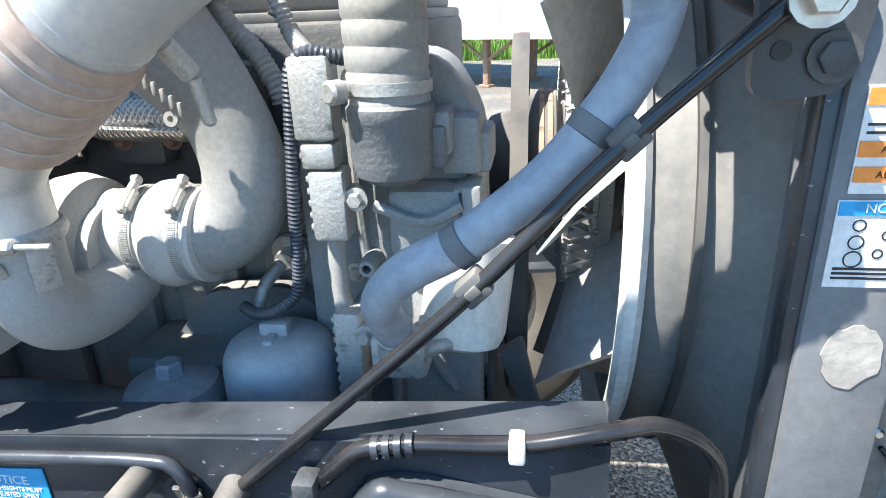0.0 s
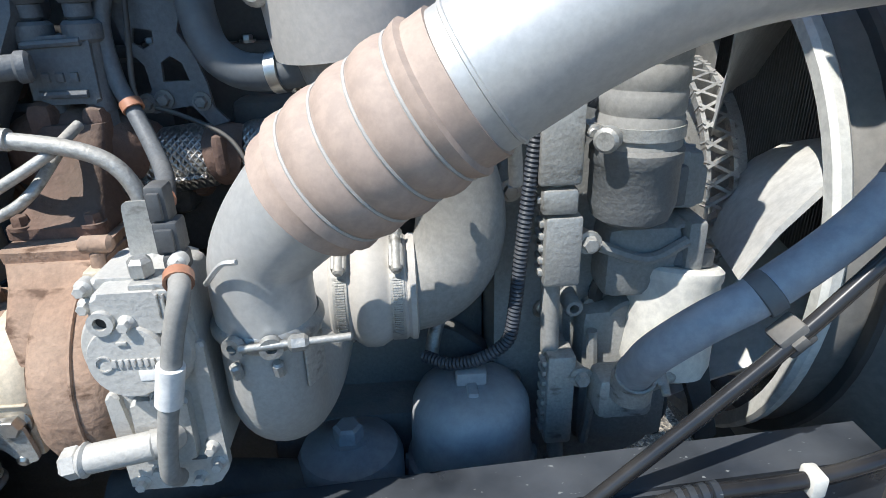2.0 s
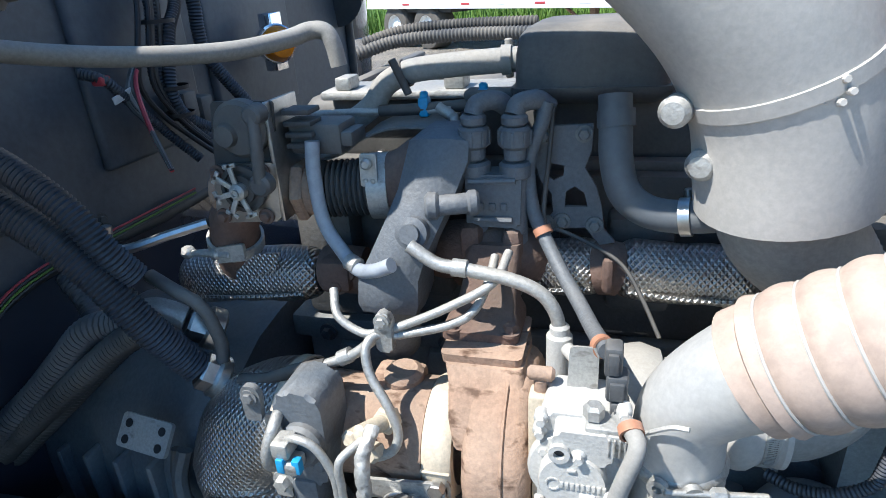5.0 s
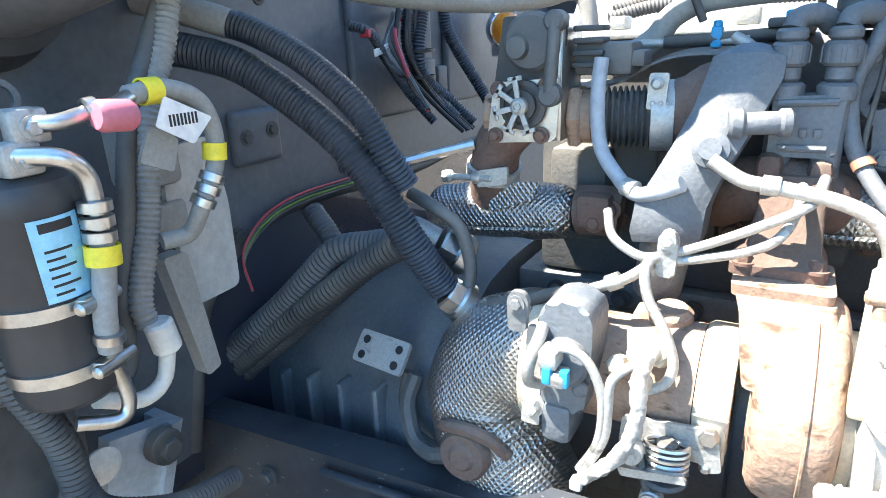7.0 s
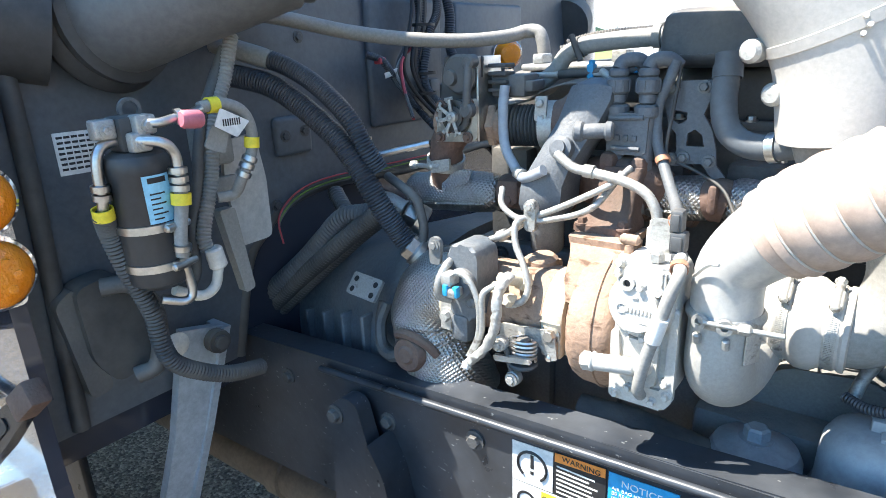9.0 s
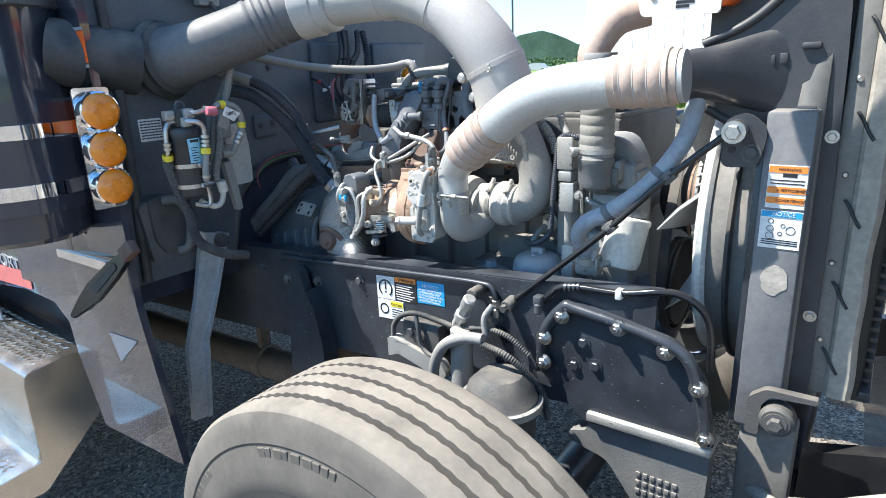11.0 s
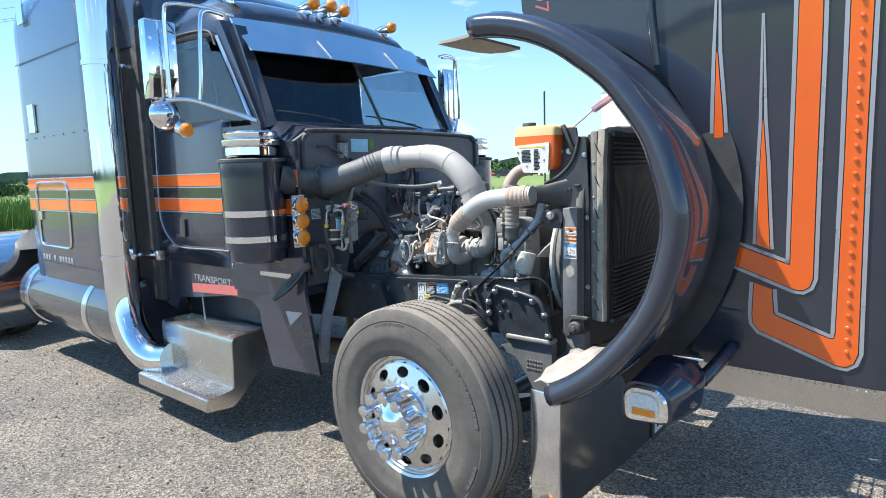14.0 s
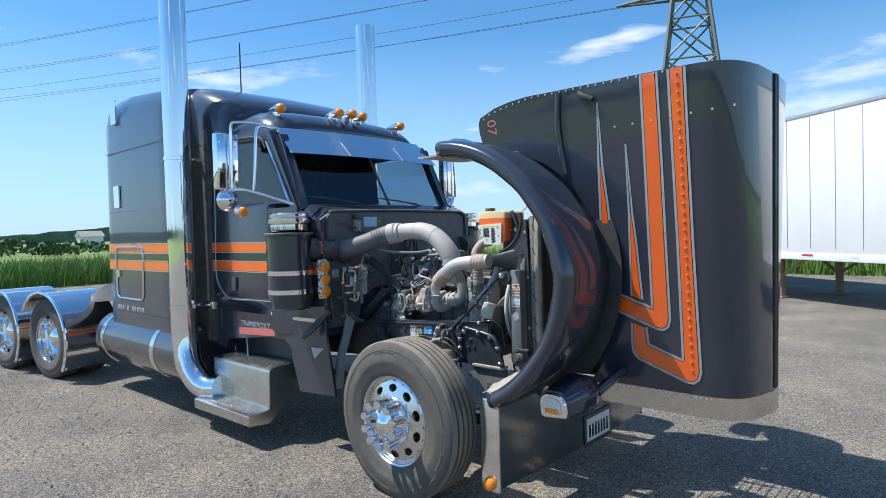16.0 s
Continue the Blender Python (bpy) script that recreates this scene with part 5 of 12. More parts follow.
def boot(parent, pts, r, material="silicone", hump=0.004, rings=4):
    """A silicone sleeve with humps and wire rings between them."""
    n = rings * 8
    bm = B()
    tube(bm, along(pts, 0, 1, n * 2, 1) if len(pts) > 2 else pts, lambda s: r + (hump * abs(math.sin(math.pi * (s * (rings + 1)))) ** 0.7 if 0.12 < s < 0.88 else 0.0), 32, 1, smooth=False)
    sl = part("sleeve", bm, material, parent, "sun-faded pink silicone sleeve")
    for k in range(1, rings + 1):
        s = k / (rings + 1)
        i = int(s * (len(pts) - 1))
        p, q = Vector(pts[i]), Vector(pts[min(i + 1, len(pts) - 1)])
        bm = B()
        lathe(bm, [(r - 0.001, -0.0013), (r + 0.0016, -0.0011), (r + 0.0022, 0.0), (r + 0.0016, 0.0011), (r - 0.001, 0.0013)], axis_m(p, q), 36, close=True)
        part("wire_ring", bm, "ductpale", sl)


def build_cac():
    pp = thing("charge_air_pipe", (-0.1, -0.516, 1.3), "dusty bare aluminium charge air pipe with pink sleeves", "pipe")
    bm = B()
    tube(bm, along(CAC, 0.0, 1.0, 90), lambda s: 0.037 + 0.010 * min(1.0, max(0.0, (s - 0.08) / 0.14)), 36, 1, smooth=False)
    part("pipe", bm, "alupipe", pp)
    boot(pp, along(CAC, 0.17, 0.37, 40), 0.0495, rings=4)
    boot(pp, along(CAC, 0.80, 0.985, 40), 0.0495, rings=4)
    bm = B()
    p = along(CAC, 0.385, 0.395, 1)
    lathe(bm, [(0.0465, -0.002), (0.0482, -0.001), (0.0482, 0.001), (0.0465, 0.002)], axis_m(p[0], p[1]), 36, close=True)
    part("weld_bead", bm, "alupipe", pp)
    # cast mark on the elbow: a bent bar
    bm = B()
    tube(bm, [(-0.128, -0.548, 1.345), (-0.112, -0.561, 1.364), (-0.100, -0.566, 1.368)], 0.002, 6)
    part("cast_mark", bm, "alupipe", pp)
    bm = B()
    cyl(bm, (0.078, -0.520, 1.452), (0.088, -0.50, 1.425), 0.009, 14)
    cyl(bm, (0.088, -0.50, 1.425), (0.092, -0.492, 1.385), 0.0055, 12)
    part("pipe_stub", bm, "castalu", pp, "small grey sensor stub under the pipe")


build_cac()

# ---- intake duct ----
DUCT = [(-0.955, -0.725, 1.648), (-0.88, -0.695, 1.662), (-0.78, -0.60, 1.705), (-0.66, -0.48, 1.765), (-0.54, -0.43, 1.785), (-0.42, -0.42, 1.79), (-0.30, -0.42, 1.785), (-0.18, -0.42, 1.745),
        (-0.085, -0.415, 1.665), (-0.035, -0.40, 1.58), (-0.018, -0.39, 1.485)]


def build_intake():
    dt = thing("intake_duct", (-0.3, -0.3, 1.5), "grey dusty air intake duct across the engine", "duct")
    bm = B()
    tube(bm, along(DUCT, 0.0, 0.36, 60), lambda s: 0.088 - 0.012 * min(1, s * 3) + (0.003 * math.sin(s * 120) if 0.62 < s < 0.82 else 0), 36, 1, smooth=False)
    part("rubber_elbow", bm, "elbow", dt, "dusty grey-black rubber intake elbow at the firewall")
    bm = B()
    tube(bm, along(DUCT, 0.34, 1.0, 80), lambda s: 0.066 + 0.008 * min(1, max(0, s - 0.3) * 2), 40, 1, smooth=False)
    part("duct_body", bm, "ductpale", dt, "pale grey moulded duct")
    for s, r, w in ((0.37, 0.083, 0.035), (0.42, 0.078, 0.02)):
        a, b = along(DUCT, s, s + 0.01, 1)
        bm = B()
        lathe(bm, [(0.06, -w), (r - 0.006, -w), (r, -w + 0.006), (r, w - 0.006), (r - 0.006, w), (0.06, w)], axis_m(a, b), 40)
        part("collar", bm, "ductpale", dt)
    for s in (0.415, 0.585, 0.735, 0.905):
        a, b = along(DUCT, s, s + 0.01, 1)
        bm = B()
        rr = 0.067 + 0.008 * min(1, max(0, (s - 0.34) / 0.66 - 0.3) * 2)
        lathe(bm, [(rr - 0.004, -0.007), (rr + 0.001, -0.006), (rr + 0.001, 0.006), (rr - 0.004, 0.007)], axis_m(a, b), 40)
        part("seam_ring", bm, "ductpale", dt)
    # plain moulded star mark on the lower bend
    bm = B()
    for k in range(6):
        a = 2 * math.pi * k / 6
        cyl(bm, Vector((-0.022, -0.470, 1.592)) + Vector((0.009 * math.cos(a), -0.004 * math.cos(a), 0.009 * math.sin(a))), Vector((-0.021, -0.476, 1.593)) + Vector((0.009 * math.cos(a), -0.004 * math.cos(a), 0.009 * math.sin(a))), 0.0028, 8, 0.0005)
    part("moulded_mark", bm, "ductpale", dt)
    # lower cast elbow that turns into the compressor
    el = thing("compressor_inlet_elbow", (0.06, -0.39, 1.18), "dark grey cast elbow leading into the compressor", "pipe elbow")
    bm = B()
    E = [(-0.018, -0.39, 1.50), (-0.010, -0.388, 1.460), (0.020, -0.386, 1.420), (0.048, -0.384, 1.375), (0.060, -0.383, 1.325), (0.052, -0.384, 1.282), (0.028, -0.386, 1.258), (0.0, -0.387, 1.252)]
    tube(bm, along(E, 0, 1, 50), lambda s: 0.064 - 0.022 * min(1.0, s * 2.2) + 0.010 * max(0.0, s - 0.55), 36, 1, smooth=False)
    part("elbow", bm, "plasticgrey", el, "rough cast grey elbow")
    bm = B()
    for k in range(5):
        box(bm, (0.018 + 0.007 * k, -0.4625, 1.412 - 0.006 * k), (0.022 + 0.007 * k, -0.4585, 1.424 - 0.006 * k), 0.001)
    lathe(bm, [(0.003, 0), (0.007, 0), (0.007, 0.003), (0.003, 0.003)], axis_m((0.035, -0.455, 1.385), (0.035, -0.9, 1.45)), 16, close=True)
    part("raised_mark", bm, "plasticgrey", el)
    # coupling with two clamps
    cp = thing("inlet_coupling", (-0.04, -0.39, 1.19), "pale grey humped rubber coupling with two clamps", "coupling")
    bm = B()
    cc = axis_m((0.0, -0.387, 1.252), (1, -0.387, 1.252))
    lathe(bm, [(0.044, -0.100), (0.0485, -0.098), (0.0485, -0.066), (0.0505, -0.064), (0.0505, -0.046), (0.0530, -0.043), (0.0575, -0.036), (0.0585, -0.028), (0.0575, -0.020), (0.0530, -0.013), (0.0515, -0.010), (0.0515, 0.004), (0.0500, 0.006), (0.0525, 0.009), (0.0525, 0.014), (0.044, 0.016)], cc, 48)
    part("sleeve", bm, "ductpale", cp)
    for x, turn in ((-0.055, 0.3), (-0.003, 0.3)):
        bm = B()
        cm = cc @ Matrix.Translation((0, 0, x)) @ Matrix.Rotation(turn, 4, "Z")
        rad = 0.0515
        lathe(bm, [(rad - 0.002, -0.0065), (rad + 0.0008, -0.0065), (rad + 0.0008, 0.0065), (rad - 0.002, 0.0065)], cm, 48, close=True)
        hc = part("hose_clamp", bm, "castalu", cp, "worm-drive hose clamp")
        up = cc.inverted().to_3x3() @ Vector((0, -0.55, 0.83))
        au = math.atan2(up.y, up.x)
        cu = cc @ Matrix.Translation((0, 0, x)) @ Matrix.Rotation(au, 4, "Z")
        bm = B()
        box(bm, (rad - 0.001, -0.013, -0.007), (rad + 0.009, 0.013, 0.007), 0.003, m=cu)
        cyl(bm, cu @ Vector((rad + 0.006, -0.022, 0)), cu @ Vector((rad + 0.006, 0.018, 0)), 0.005, 10)
        cyl(bm, cu @ Vector((rad + 0.006, -0.030, 0)), cu @ Vector((rad + 0.006, -0.021, 0)), 0.0065, 6)
        part("screw_housing", bm, "castalu", hc)
        bm = B()
        for k in range(26):
            q = cc @ Matrix.Translation((0, 0, x)) @ Matrix.Rotation(au - 0.35 - 0.045 * k, 4, "Z")
            q2 = cc @ Matrix.Translation((0, 0, x)) @ Matrix.Rotation(au + 0.35 + 0.045 * k, 4, "Z")
            for w in (q, q2):
                box(bm, (rad + 0.0006, -0.0006, -0.0042), (rad + 0.0015, 0.0006, 0.0042), 0, m=w)
        part("band_thread", bm, "castalu", hc)["kind"] = "stuff"
    # small knobs on the duct
    for at in ((-0.118, -0.435, 1.571), (-0.093, -0.425, 1.525)):
        bm = B()
        lathe(bm, [(0, -0.02), (0.010, -0.02), (0.013, -0.01), (0.013, 0.004), (0.009, 0.009), (0.0, 0.010)], axis_m(at, (at[0] - 0.1, at[1] - 0.3, at[2])), 20)
        part("knob", bm, "castalu", dt, "grey round plug")


build_intake()


# ---- exhaust manifold and EGR parts ----
def build_manifold():
    mf = thing("exhaust_manifold", (-0.35, -0.32, 1.35), "exhaust manifold wrapped in embossed foil", "manifold")
    for pts, r in (([(-0.700, -0.330, 1.335), (-0.66, -0.332, 1.338), (-0.60, -0.330, 1.345), (-0.505, -0.328, 1.350)], 0.036),
                   ([(-0.270, -0.315, 1.370), (-0.22, -0.316, 1.372), (-0.168, -0.315, 1.374)], 0.032),
                   ([(-0.154, -0.315, 1.374), (-0.09, -0.316, 1.372), (-0.012, -0.315, 1.370)], 0.033)):
        bm = B()
        tube(bm, along(pts, 0, 1, 40), lambda s: r - 0.012 * abs(2 * s - 1) ** 10, 32, 1, smooth=False)
        for v in bm.verts:
            v.co += 0.0022 * Vector((0, noise.noise(v.co * 36), noise.noise(v.co * 36 + Vector((3, 0, 0)))))
        fs = part("foil_sleeve", bm, "foil", mf, "embossed foil heat shield sleeve")
        a, b = Vector(pts[0]), Vector(pts[-1])
        bm = B()
        tube(bm, [a + Vector((0.012, -r + 0.002, -0.014)), (a + b) / 2 + Vector((0, -r - 0.003, -0.014)), b + Vector((-0.012, -r + 0.002, -0.014))], 0.003, 6)
        part("folded_seam", bm, "foil", fs)
    for x0, x1, z in ((-0.500, -0.452, 1.352), (-0.172, -0.152, 1.374)):
        bm = B()
        tube(bm, [(x0, -0.320, z), ((x0 + x1) / 2, -0.322, z + 0.002), (x1, -0.320, z)], 0.030, 20)
        box(bm, (x0 + 0.004, -0.360, z - 0.012), (x1 - 0.004, -0.33, z + 0.028), 0.007)
        part("joint", bm, "rustdark", mf, "rusty manifold joint")
    bolts(mf, "rustdark", [((-0.474, -0.352, 1.347), (-0.48, -0.5, 1.36)), ((-0.458, -0.345, 1.362), (-0.458, -0.5, 1.37))], 0.008, 0.010)
    bm = B()
    tube(bm, [(-0.352, -0.30, 1.375), (-0.33, -0.325, 1.392), (-0.295, -0.34, 1.40), (-0.262, -0.335, 1.392), (-0.245, -0.315, 1.378)], 0.033, 20)
    box(bm, (-0.316, -0.375, 1.395), (-0.292, -0.34, 1.440), 0.010)
    box(bm, (-0.272, -0.372, 1.395), (-0.250, -0.34, 1.435), 0.010)
    part("collector", bm, "rustdark", mf)
    # riser at the rear end, up to the exhaust valve
    bm = B()
    tube(bm, [(-0.610, -0.332, 1.348), (-0.606, -0.345, 1.378), (-0.598, -0.358, 1.405), (-0.588, -0.365, 1.435), (-0.565, -0.368, 1.460), (-0.54, -0.37, 1.474)], 0.0285, 24)
    part("rear_riser", bm, "rustdark", mf)
    bm = B()
    lathe(bm, [(0.030, -0.008), (0.0335, -0.007), (0.0335, 0.007), (0.030, 0.008)], axis_m((-0.599, -0.357, 1.403), (-0.592, -0.364, 1.43)), 36, close=True)
    cyl(bm, (-0.650, -0.386, 1.396), (-0.585, -0.393, 1.399), 0.004, 10)
    cyl(bm, (-0.655, -0.385, 1.396), (-0.640, -0.387, 1.397), 0.008, 6)
    cyl(bm, (-0.612, -0.390, 1.398), (-0.600, -0.391, 1.399), 0.0075, 14)
    slab(bm, rounded([(-0.604, 1.387), (-0.566, 1.394), (-0.566, 1.414), (-0.604, 1.407)], 0.003), 0.005, frame_xz(-0.388))
    part("v_band_clamp", bm, "castalu", mf, "bare v-band clamp with bolt")
    bm = B()
    slab(bm, rounded([(-0.602, 1.352), (-0.545, 1.372), (-0.535, 1.394), (-0.560, 1.392), (-0.596, 1.382)], 0.004), 0.004, frame_xz(-0.366))
    part("torn_foil_edge", bm, "foil", mf)


build_manifold()


def build_egr():
    ev = thing("egr_valve", (-0.53, -0.40, 1.44), "black exhaust valve actuator on a metal plate", "valve")
    bm = B()
    slab(bm, rounded([(-0.592, 1.448), (-0.512, 1.448), (-0.500, 1.574), (-0.572, 1.574)], 0.004), 0.004, frame_xz(-0.383))
    part("plate", bm, "rubber", ev, "black mounting plate")
    bm = B()
    box(bm, (-0.508, -0.395, 1.446), (-0.503, -0.330, 1.574), 0.001)
    part("side_plate", bm, "steel", ev, "bare edge plate")
    bm = B()
    slab(bm, rounded([(-0.589, 1.441), (-0.508, 1.446), (-0.503, 1.512), (-0.580, 1.507)], 0.005), 0.008, frame_xz(-0.388), 0.0015)
    part("flange", bm, "steel", ev, "bare steel flange")
    bm = B()
    lathe(bm, [(0, 0), (0.030, 0), (0.030, 0.012), (0.026, 0.016), (0, 0.018)], axis_m((-0.536, -0.387, 1.548), (-0.536, -0.9, 1.548)), 32)
    lathe(bm, [(0, 0.016), (0.013, 0.016), (0.011, 0.024), (0, 0.025)], axis_m((-0.548, -0.387, 1.543), (-0.548, -0.9, 1.543)), 18)
    motor = part("motor", bm, "plastic", ev)
    for k in range(4):
        bm = B()
        box(bm, (-0.500, -0.378 + 0.004, 1.520 + 0.012 * k), (-0.468, -0.345, 1.526 + 0.012 * k), 0.002)
        part("cooling_fin", bm, "irondark", motor)
    bm = B()
    box(bm, (-0.500, -0.365, 1.512), (-0.440, -0.318, 1.545), 0.004)
    box(bm, (-0.446, -0.362, 1.520), (-0.428, -0.322, 1.536), 0.003)
    part("motor_plug", bm, "plastic", motor)
    rm = axis_m((-0.544, -0.397, 1.484), (-0.544, -0.9, 1.484))
    bm = B()
    lathe(bm, [(0.0, 0.0), (0.026, 0.0), (0.026, 0.006), (0.021, 0.007), (0.021, 0.004), (0.016, 0.004), (0.016, 0.009), (0, 0.009)], rm, 32)
    part("rotor", bm, "rubber", ev)
    bm = B()
    lathe(bm, [(0, 0.008), (0.009, 0.008), (0.009, 0.017), (0.006, 0.020), (0.0, 0.020)], rm, 20)
    sp = part("spider_hub", bm, "castalu", ev, "bright spring hub")
    bm = B()
    lathe(bm, [(0.003, 0.0195), (0.0045, 0.0195), (0.0045, 0.0225), (0.003, 0.0225)], rm, 14, close=True)
    part("hub_eye", bm, "castalu", sp)
    for k in range(5):
        bm = B()
        a = radians(100 + 48 * k)
        box(bm, (0.008, -0.003, 0.0125), (0.031, 0.003, 0.0155), 0.001, m=rm @ Matrix.Rotation(a, 4, "Z"))
        box(bm, (0.026, -0.008, 0.0125), (0.031, 0.008, 0.0155), 0.001, m=rm @ Matrix.Rotation(a, 4, "Z"))
        part("spider_arm", bm, "castalu", sp)
    bm = B()
    tube(bm, [(-0.503, -0.421, 1.566), (-0.503, -0.425, 1.535), (-0.506, -0.425, 1.500)], 0.0066, 10)
    cyl(bm, (-0.506, -0.430, 1.497), (-0.506, -0.412, 1.497), 0.012, 18)
    cyl(bm, (-0.503, -0.427, 1.567), (-0.503, -0.405, 1.567), 0.0105, 16)
    part("lever", bm, "plastic", ev)
    bolts(ev, "rustdark", [((x, -0.397, z), (x, -0.9, z)) for x, z in ((-0.578, 1.450), (-0.524, 1.452), (-0.574, 1.500), (-0.520, 1.503))], 0.006)
    bm = B()
    cyl(bm, (-0.506, -0.352, 1.468), (-0.492, -0.350, 1.468), 0.036, 6, 0.003)
    cyl(bm, (-0.494, -0.351, 1.468), (-0.478, -0.349, 1.468), 0.029, 28)
    cyl(bm, (-0.60, -0.37, 1.470), (-0.506, -0.352, 1.470), 0.026, 24)
    part("throat", bm, "rust", ev, "heat-stained pipe throat")
    # bellows
    bl = thing("exhaust_bellows", (-0.44, -0.335, 1.44), "dark metal exhaust bellows with clamps", "bellows")
    bm = B()
    prof = []
    for k in range(11):
        x = 0.0062 * k
        prof += [(0.0265, x), (0.0315, x + 0.0012), (0.0328, x + 0.0025), (0.0315, x + 0.0038), (0.0265, x + 0.0050)]
    lathe(bm, prof, axis_m((-0.482, -0.345, 1.466), (-0.40, -0.330, 1.468)), 40)
    part("flexible_tube", bm, "irondark", bl)
    bm = B()
    lathe(bm, [(0.030, -0.012), (0.0375, -0.011), (0.0375, 0.011), (0.030, 0.012)], axis_m((-0.412, -0.332, 1.468), (-0.30, -0.312, 1.470)), 40, close=True)
    part("band_clamp", bm, "castalu", bl, "broad metal band clamp")
    bm = B()
    slab(bm, rounded([(-0.423, 1.478), (-0.404, 1.478), (-0.402, 1.514), (-0.421, 1.514)], 0.003), 0.004, frame_xz(-0.362))
    cyl(bm, (-0.4125, -0.365, 1.504), (-0.4125, -0.374, 1.504), 0.0062, 14)
    cyl(bm, (-0.4165, -0.365, 1.484), (-0.4165, -0.3675, 1.484), 0.003, 10)
    cyl(bm, (-0.4085, -0.365, 1.484), (-0.4085, -0.3675, 1.484), 0.003, 10)
    part("bracket", bm, "castalu", bl)
    bm = B()
    lathe(bm, [(0.030, 0.0), (0.0345, 0.004), (0.037, 0.02), (0.044, 0.036), (0.046, 0.055), (0.0, 0.055)], axis_m((-0.405, -0.331, 1.469), (-0.34, -0.325, 1.482)), 40)
    part("cone", bm, "rustdark", bl, "dark rusty cone behind the clamp")
    # EGR elbow casting
    eg = thing("egr_elbow", (-0.36, -0.4, 1.36), "blue-grey cast exhaust gas elbow", "pipe elbow")
    bm = B()
    rr = lambda x, y, z, w, d: [(p[0], p[1], z + p[2]) for p in [(x - w, y - d, 0), (x - w * 0.4, y - d * 1.25, 0.004), (x + w * 0.4, y - d * 1.25, 0.004), (x + w, y - d, 0), (x + w * 1.08, y, -0.002), (x + w, y + d, 0), (x - w, y + d, 0), (x - w * 1.08, y, -0.002)]]
    loft(bm, [rr(-0.332, -0.330, 1.536, 0.018, 0.02), rr(-0.333, -0.335, 1.528, 0.031, 0.03), rr(-0.335, -0.340, 1.510, 0.033, 0.032), rr(-0.344, -0.352, 1.482, 0.031, 0.030), rr(-0.358, -0.368, 1.450, 0.030, 0.030),
              rr(-0.372, -0.380, 1.420, 0.030, 0.030), rr(-0.384, -0.384, 1.392, 0.033, 0.031), rr(-0.387, -0.384, 1.362, 0.034, 0.031), rr(-0.388, -0.384, 1.350, 0.030, 0.028)])
    bmesh.ops.subdivide_edges(bm, edges=list(bm.edges), cuts=1, use_grid_fill=True, smooth=0.6)
    part("casting", bm, "bluecast", eg)
    bm = B()
    tube(bm, [(-0.330, -0.395, 1.470), (-0.312, -0.392, 1.471), (-0.296, -0.385, 1.471)], 0.0105, 14)
    cyl(bm, (-0.342, -0.398, 1.470), (-0.328, -0.395, 1.470), 0.014, 16)
    cyl(bm, (-0.302, -0.388, 1.471), (-0.290, -0.384, 1.471), 0.013, 16)
    part("side_stub", bm, "bluecast", eg)
    bm = B()
    tube(bm, [(-0.388, -0.385, 1.355), (-0.392, -0.378, 1.32), (-0.398, -0.365, 1.285)], 0.026, 22)
    part("lower_pipe", bm, "iron", eg)
    bm = B()
    lathe(bm, [(0, 0), (0.0165, 0), (0.0165, 0.014), (0.010, 0.016), (0.010, 0.022), (0, 0.022)], axis_m((-0.352, -0.408, 1.446), (-0.348, -0.6, 1.50)), 22)
    part("banjo_fitting", bm, "bluecast", eg)
    # sensor block with two tall fittings
    sb = thing("pressure_sensor_block", (-0.28, -0.35, 1.41), "blue-grey sensor block with two upright fittings", "sensor")
    bm = B()
    slab(bm, rounded([(-0.308, 1.436), (-0.252, 1.436), (-0.250, 1.494), (-0.308, 1.492)], 0.004), 0.030, frame_xz(-0.334), 0.003)
    part("body", bm, "bluecast", sb)
    bm = B()
    tube(bm, [(-0.304, -0.366, 1.486), (-0.256, -0.366, 1.488)], 0.0035, 8, smooth=False)
    tube(bm, [(-0.300, -0.366, 1.445), (-0.260, -0.366, 1.445)], 0.0035, 8, smooth=False)
    for k in range(3):
        box(bm, (-0.296 + 0.012 * k, -0.3665, 1.455), (-0.289 + 0.012 * k, -0.363, 1.463), 0.001)
    part("raised_rib", bm, "bluecast", sb)
    for x in (-0.300, -0.2585):
        bm = B()
        cyl(bm, (x, -0.350, 1.425), (x, -0.350, 1.500), 0.0125, 18)
        part("barrel", bm, "bluecast", sb)
        for z0, z1, r, n in ((1.486, 1.504, 0.0165, 20), (1.504, 1.520, 0.0115, 18), (1.518, 1.540, 0.0160, 20), (1.540, 1.552, 0.0135, 20), (1.408, 1.430, 0.0125, 6)):
            bm = B()
            cyl(bm, (x, -0.350, z0), (x, -0.350, z1), r, n)
            part("fitting_collar", bm, "bluecast", sb)
        for k in range(8):
            bm = B()
            a = 2 * math.pi * k / 8
            box(bm, (0.0150, -0.0018, 1.521), (0.0172, 0.0018, 1.536), 0.0005, m=Matrix.Translation((x, -0.350, 0)) @ Matrix.Rotation(a, 4, "Z"))
            part("grip_rib", bm, "bluecast", sb)
        bm = B()
        tube(bm, [(x, -0.350, 1.550), (x + 0.004, -0.345, 1.560), (x + 0.020, -0.335, 1.562), (x + 0.032, -0.325, 1.552)], 0.010, 14)
        part("elbow_cap", bm, "bluecast", sb)
        bm = B()
        cyl(bm, (x, -0.352, 1.35), (x, -0.352, 1.412), 0.0065, 12)
        part("pipe", bm, "iron", sb)
    # drilled bracket: a plate built round its openings
    db = thing("drilled_bracket", (-0.2, -0.33, 1.41), "blue-grey metal bracket with round and square holes", "bracket")
    bm = B()
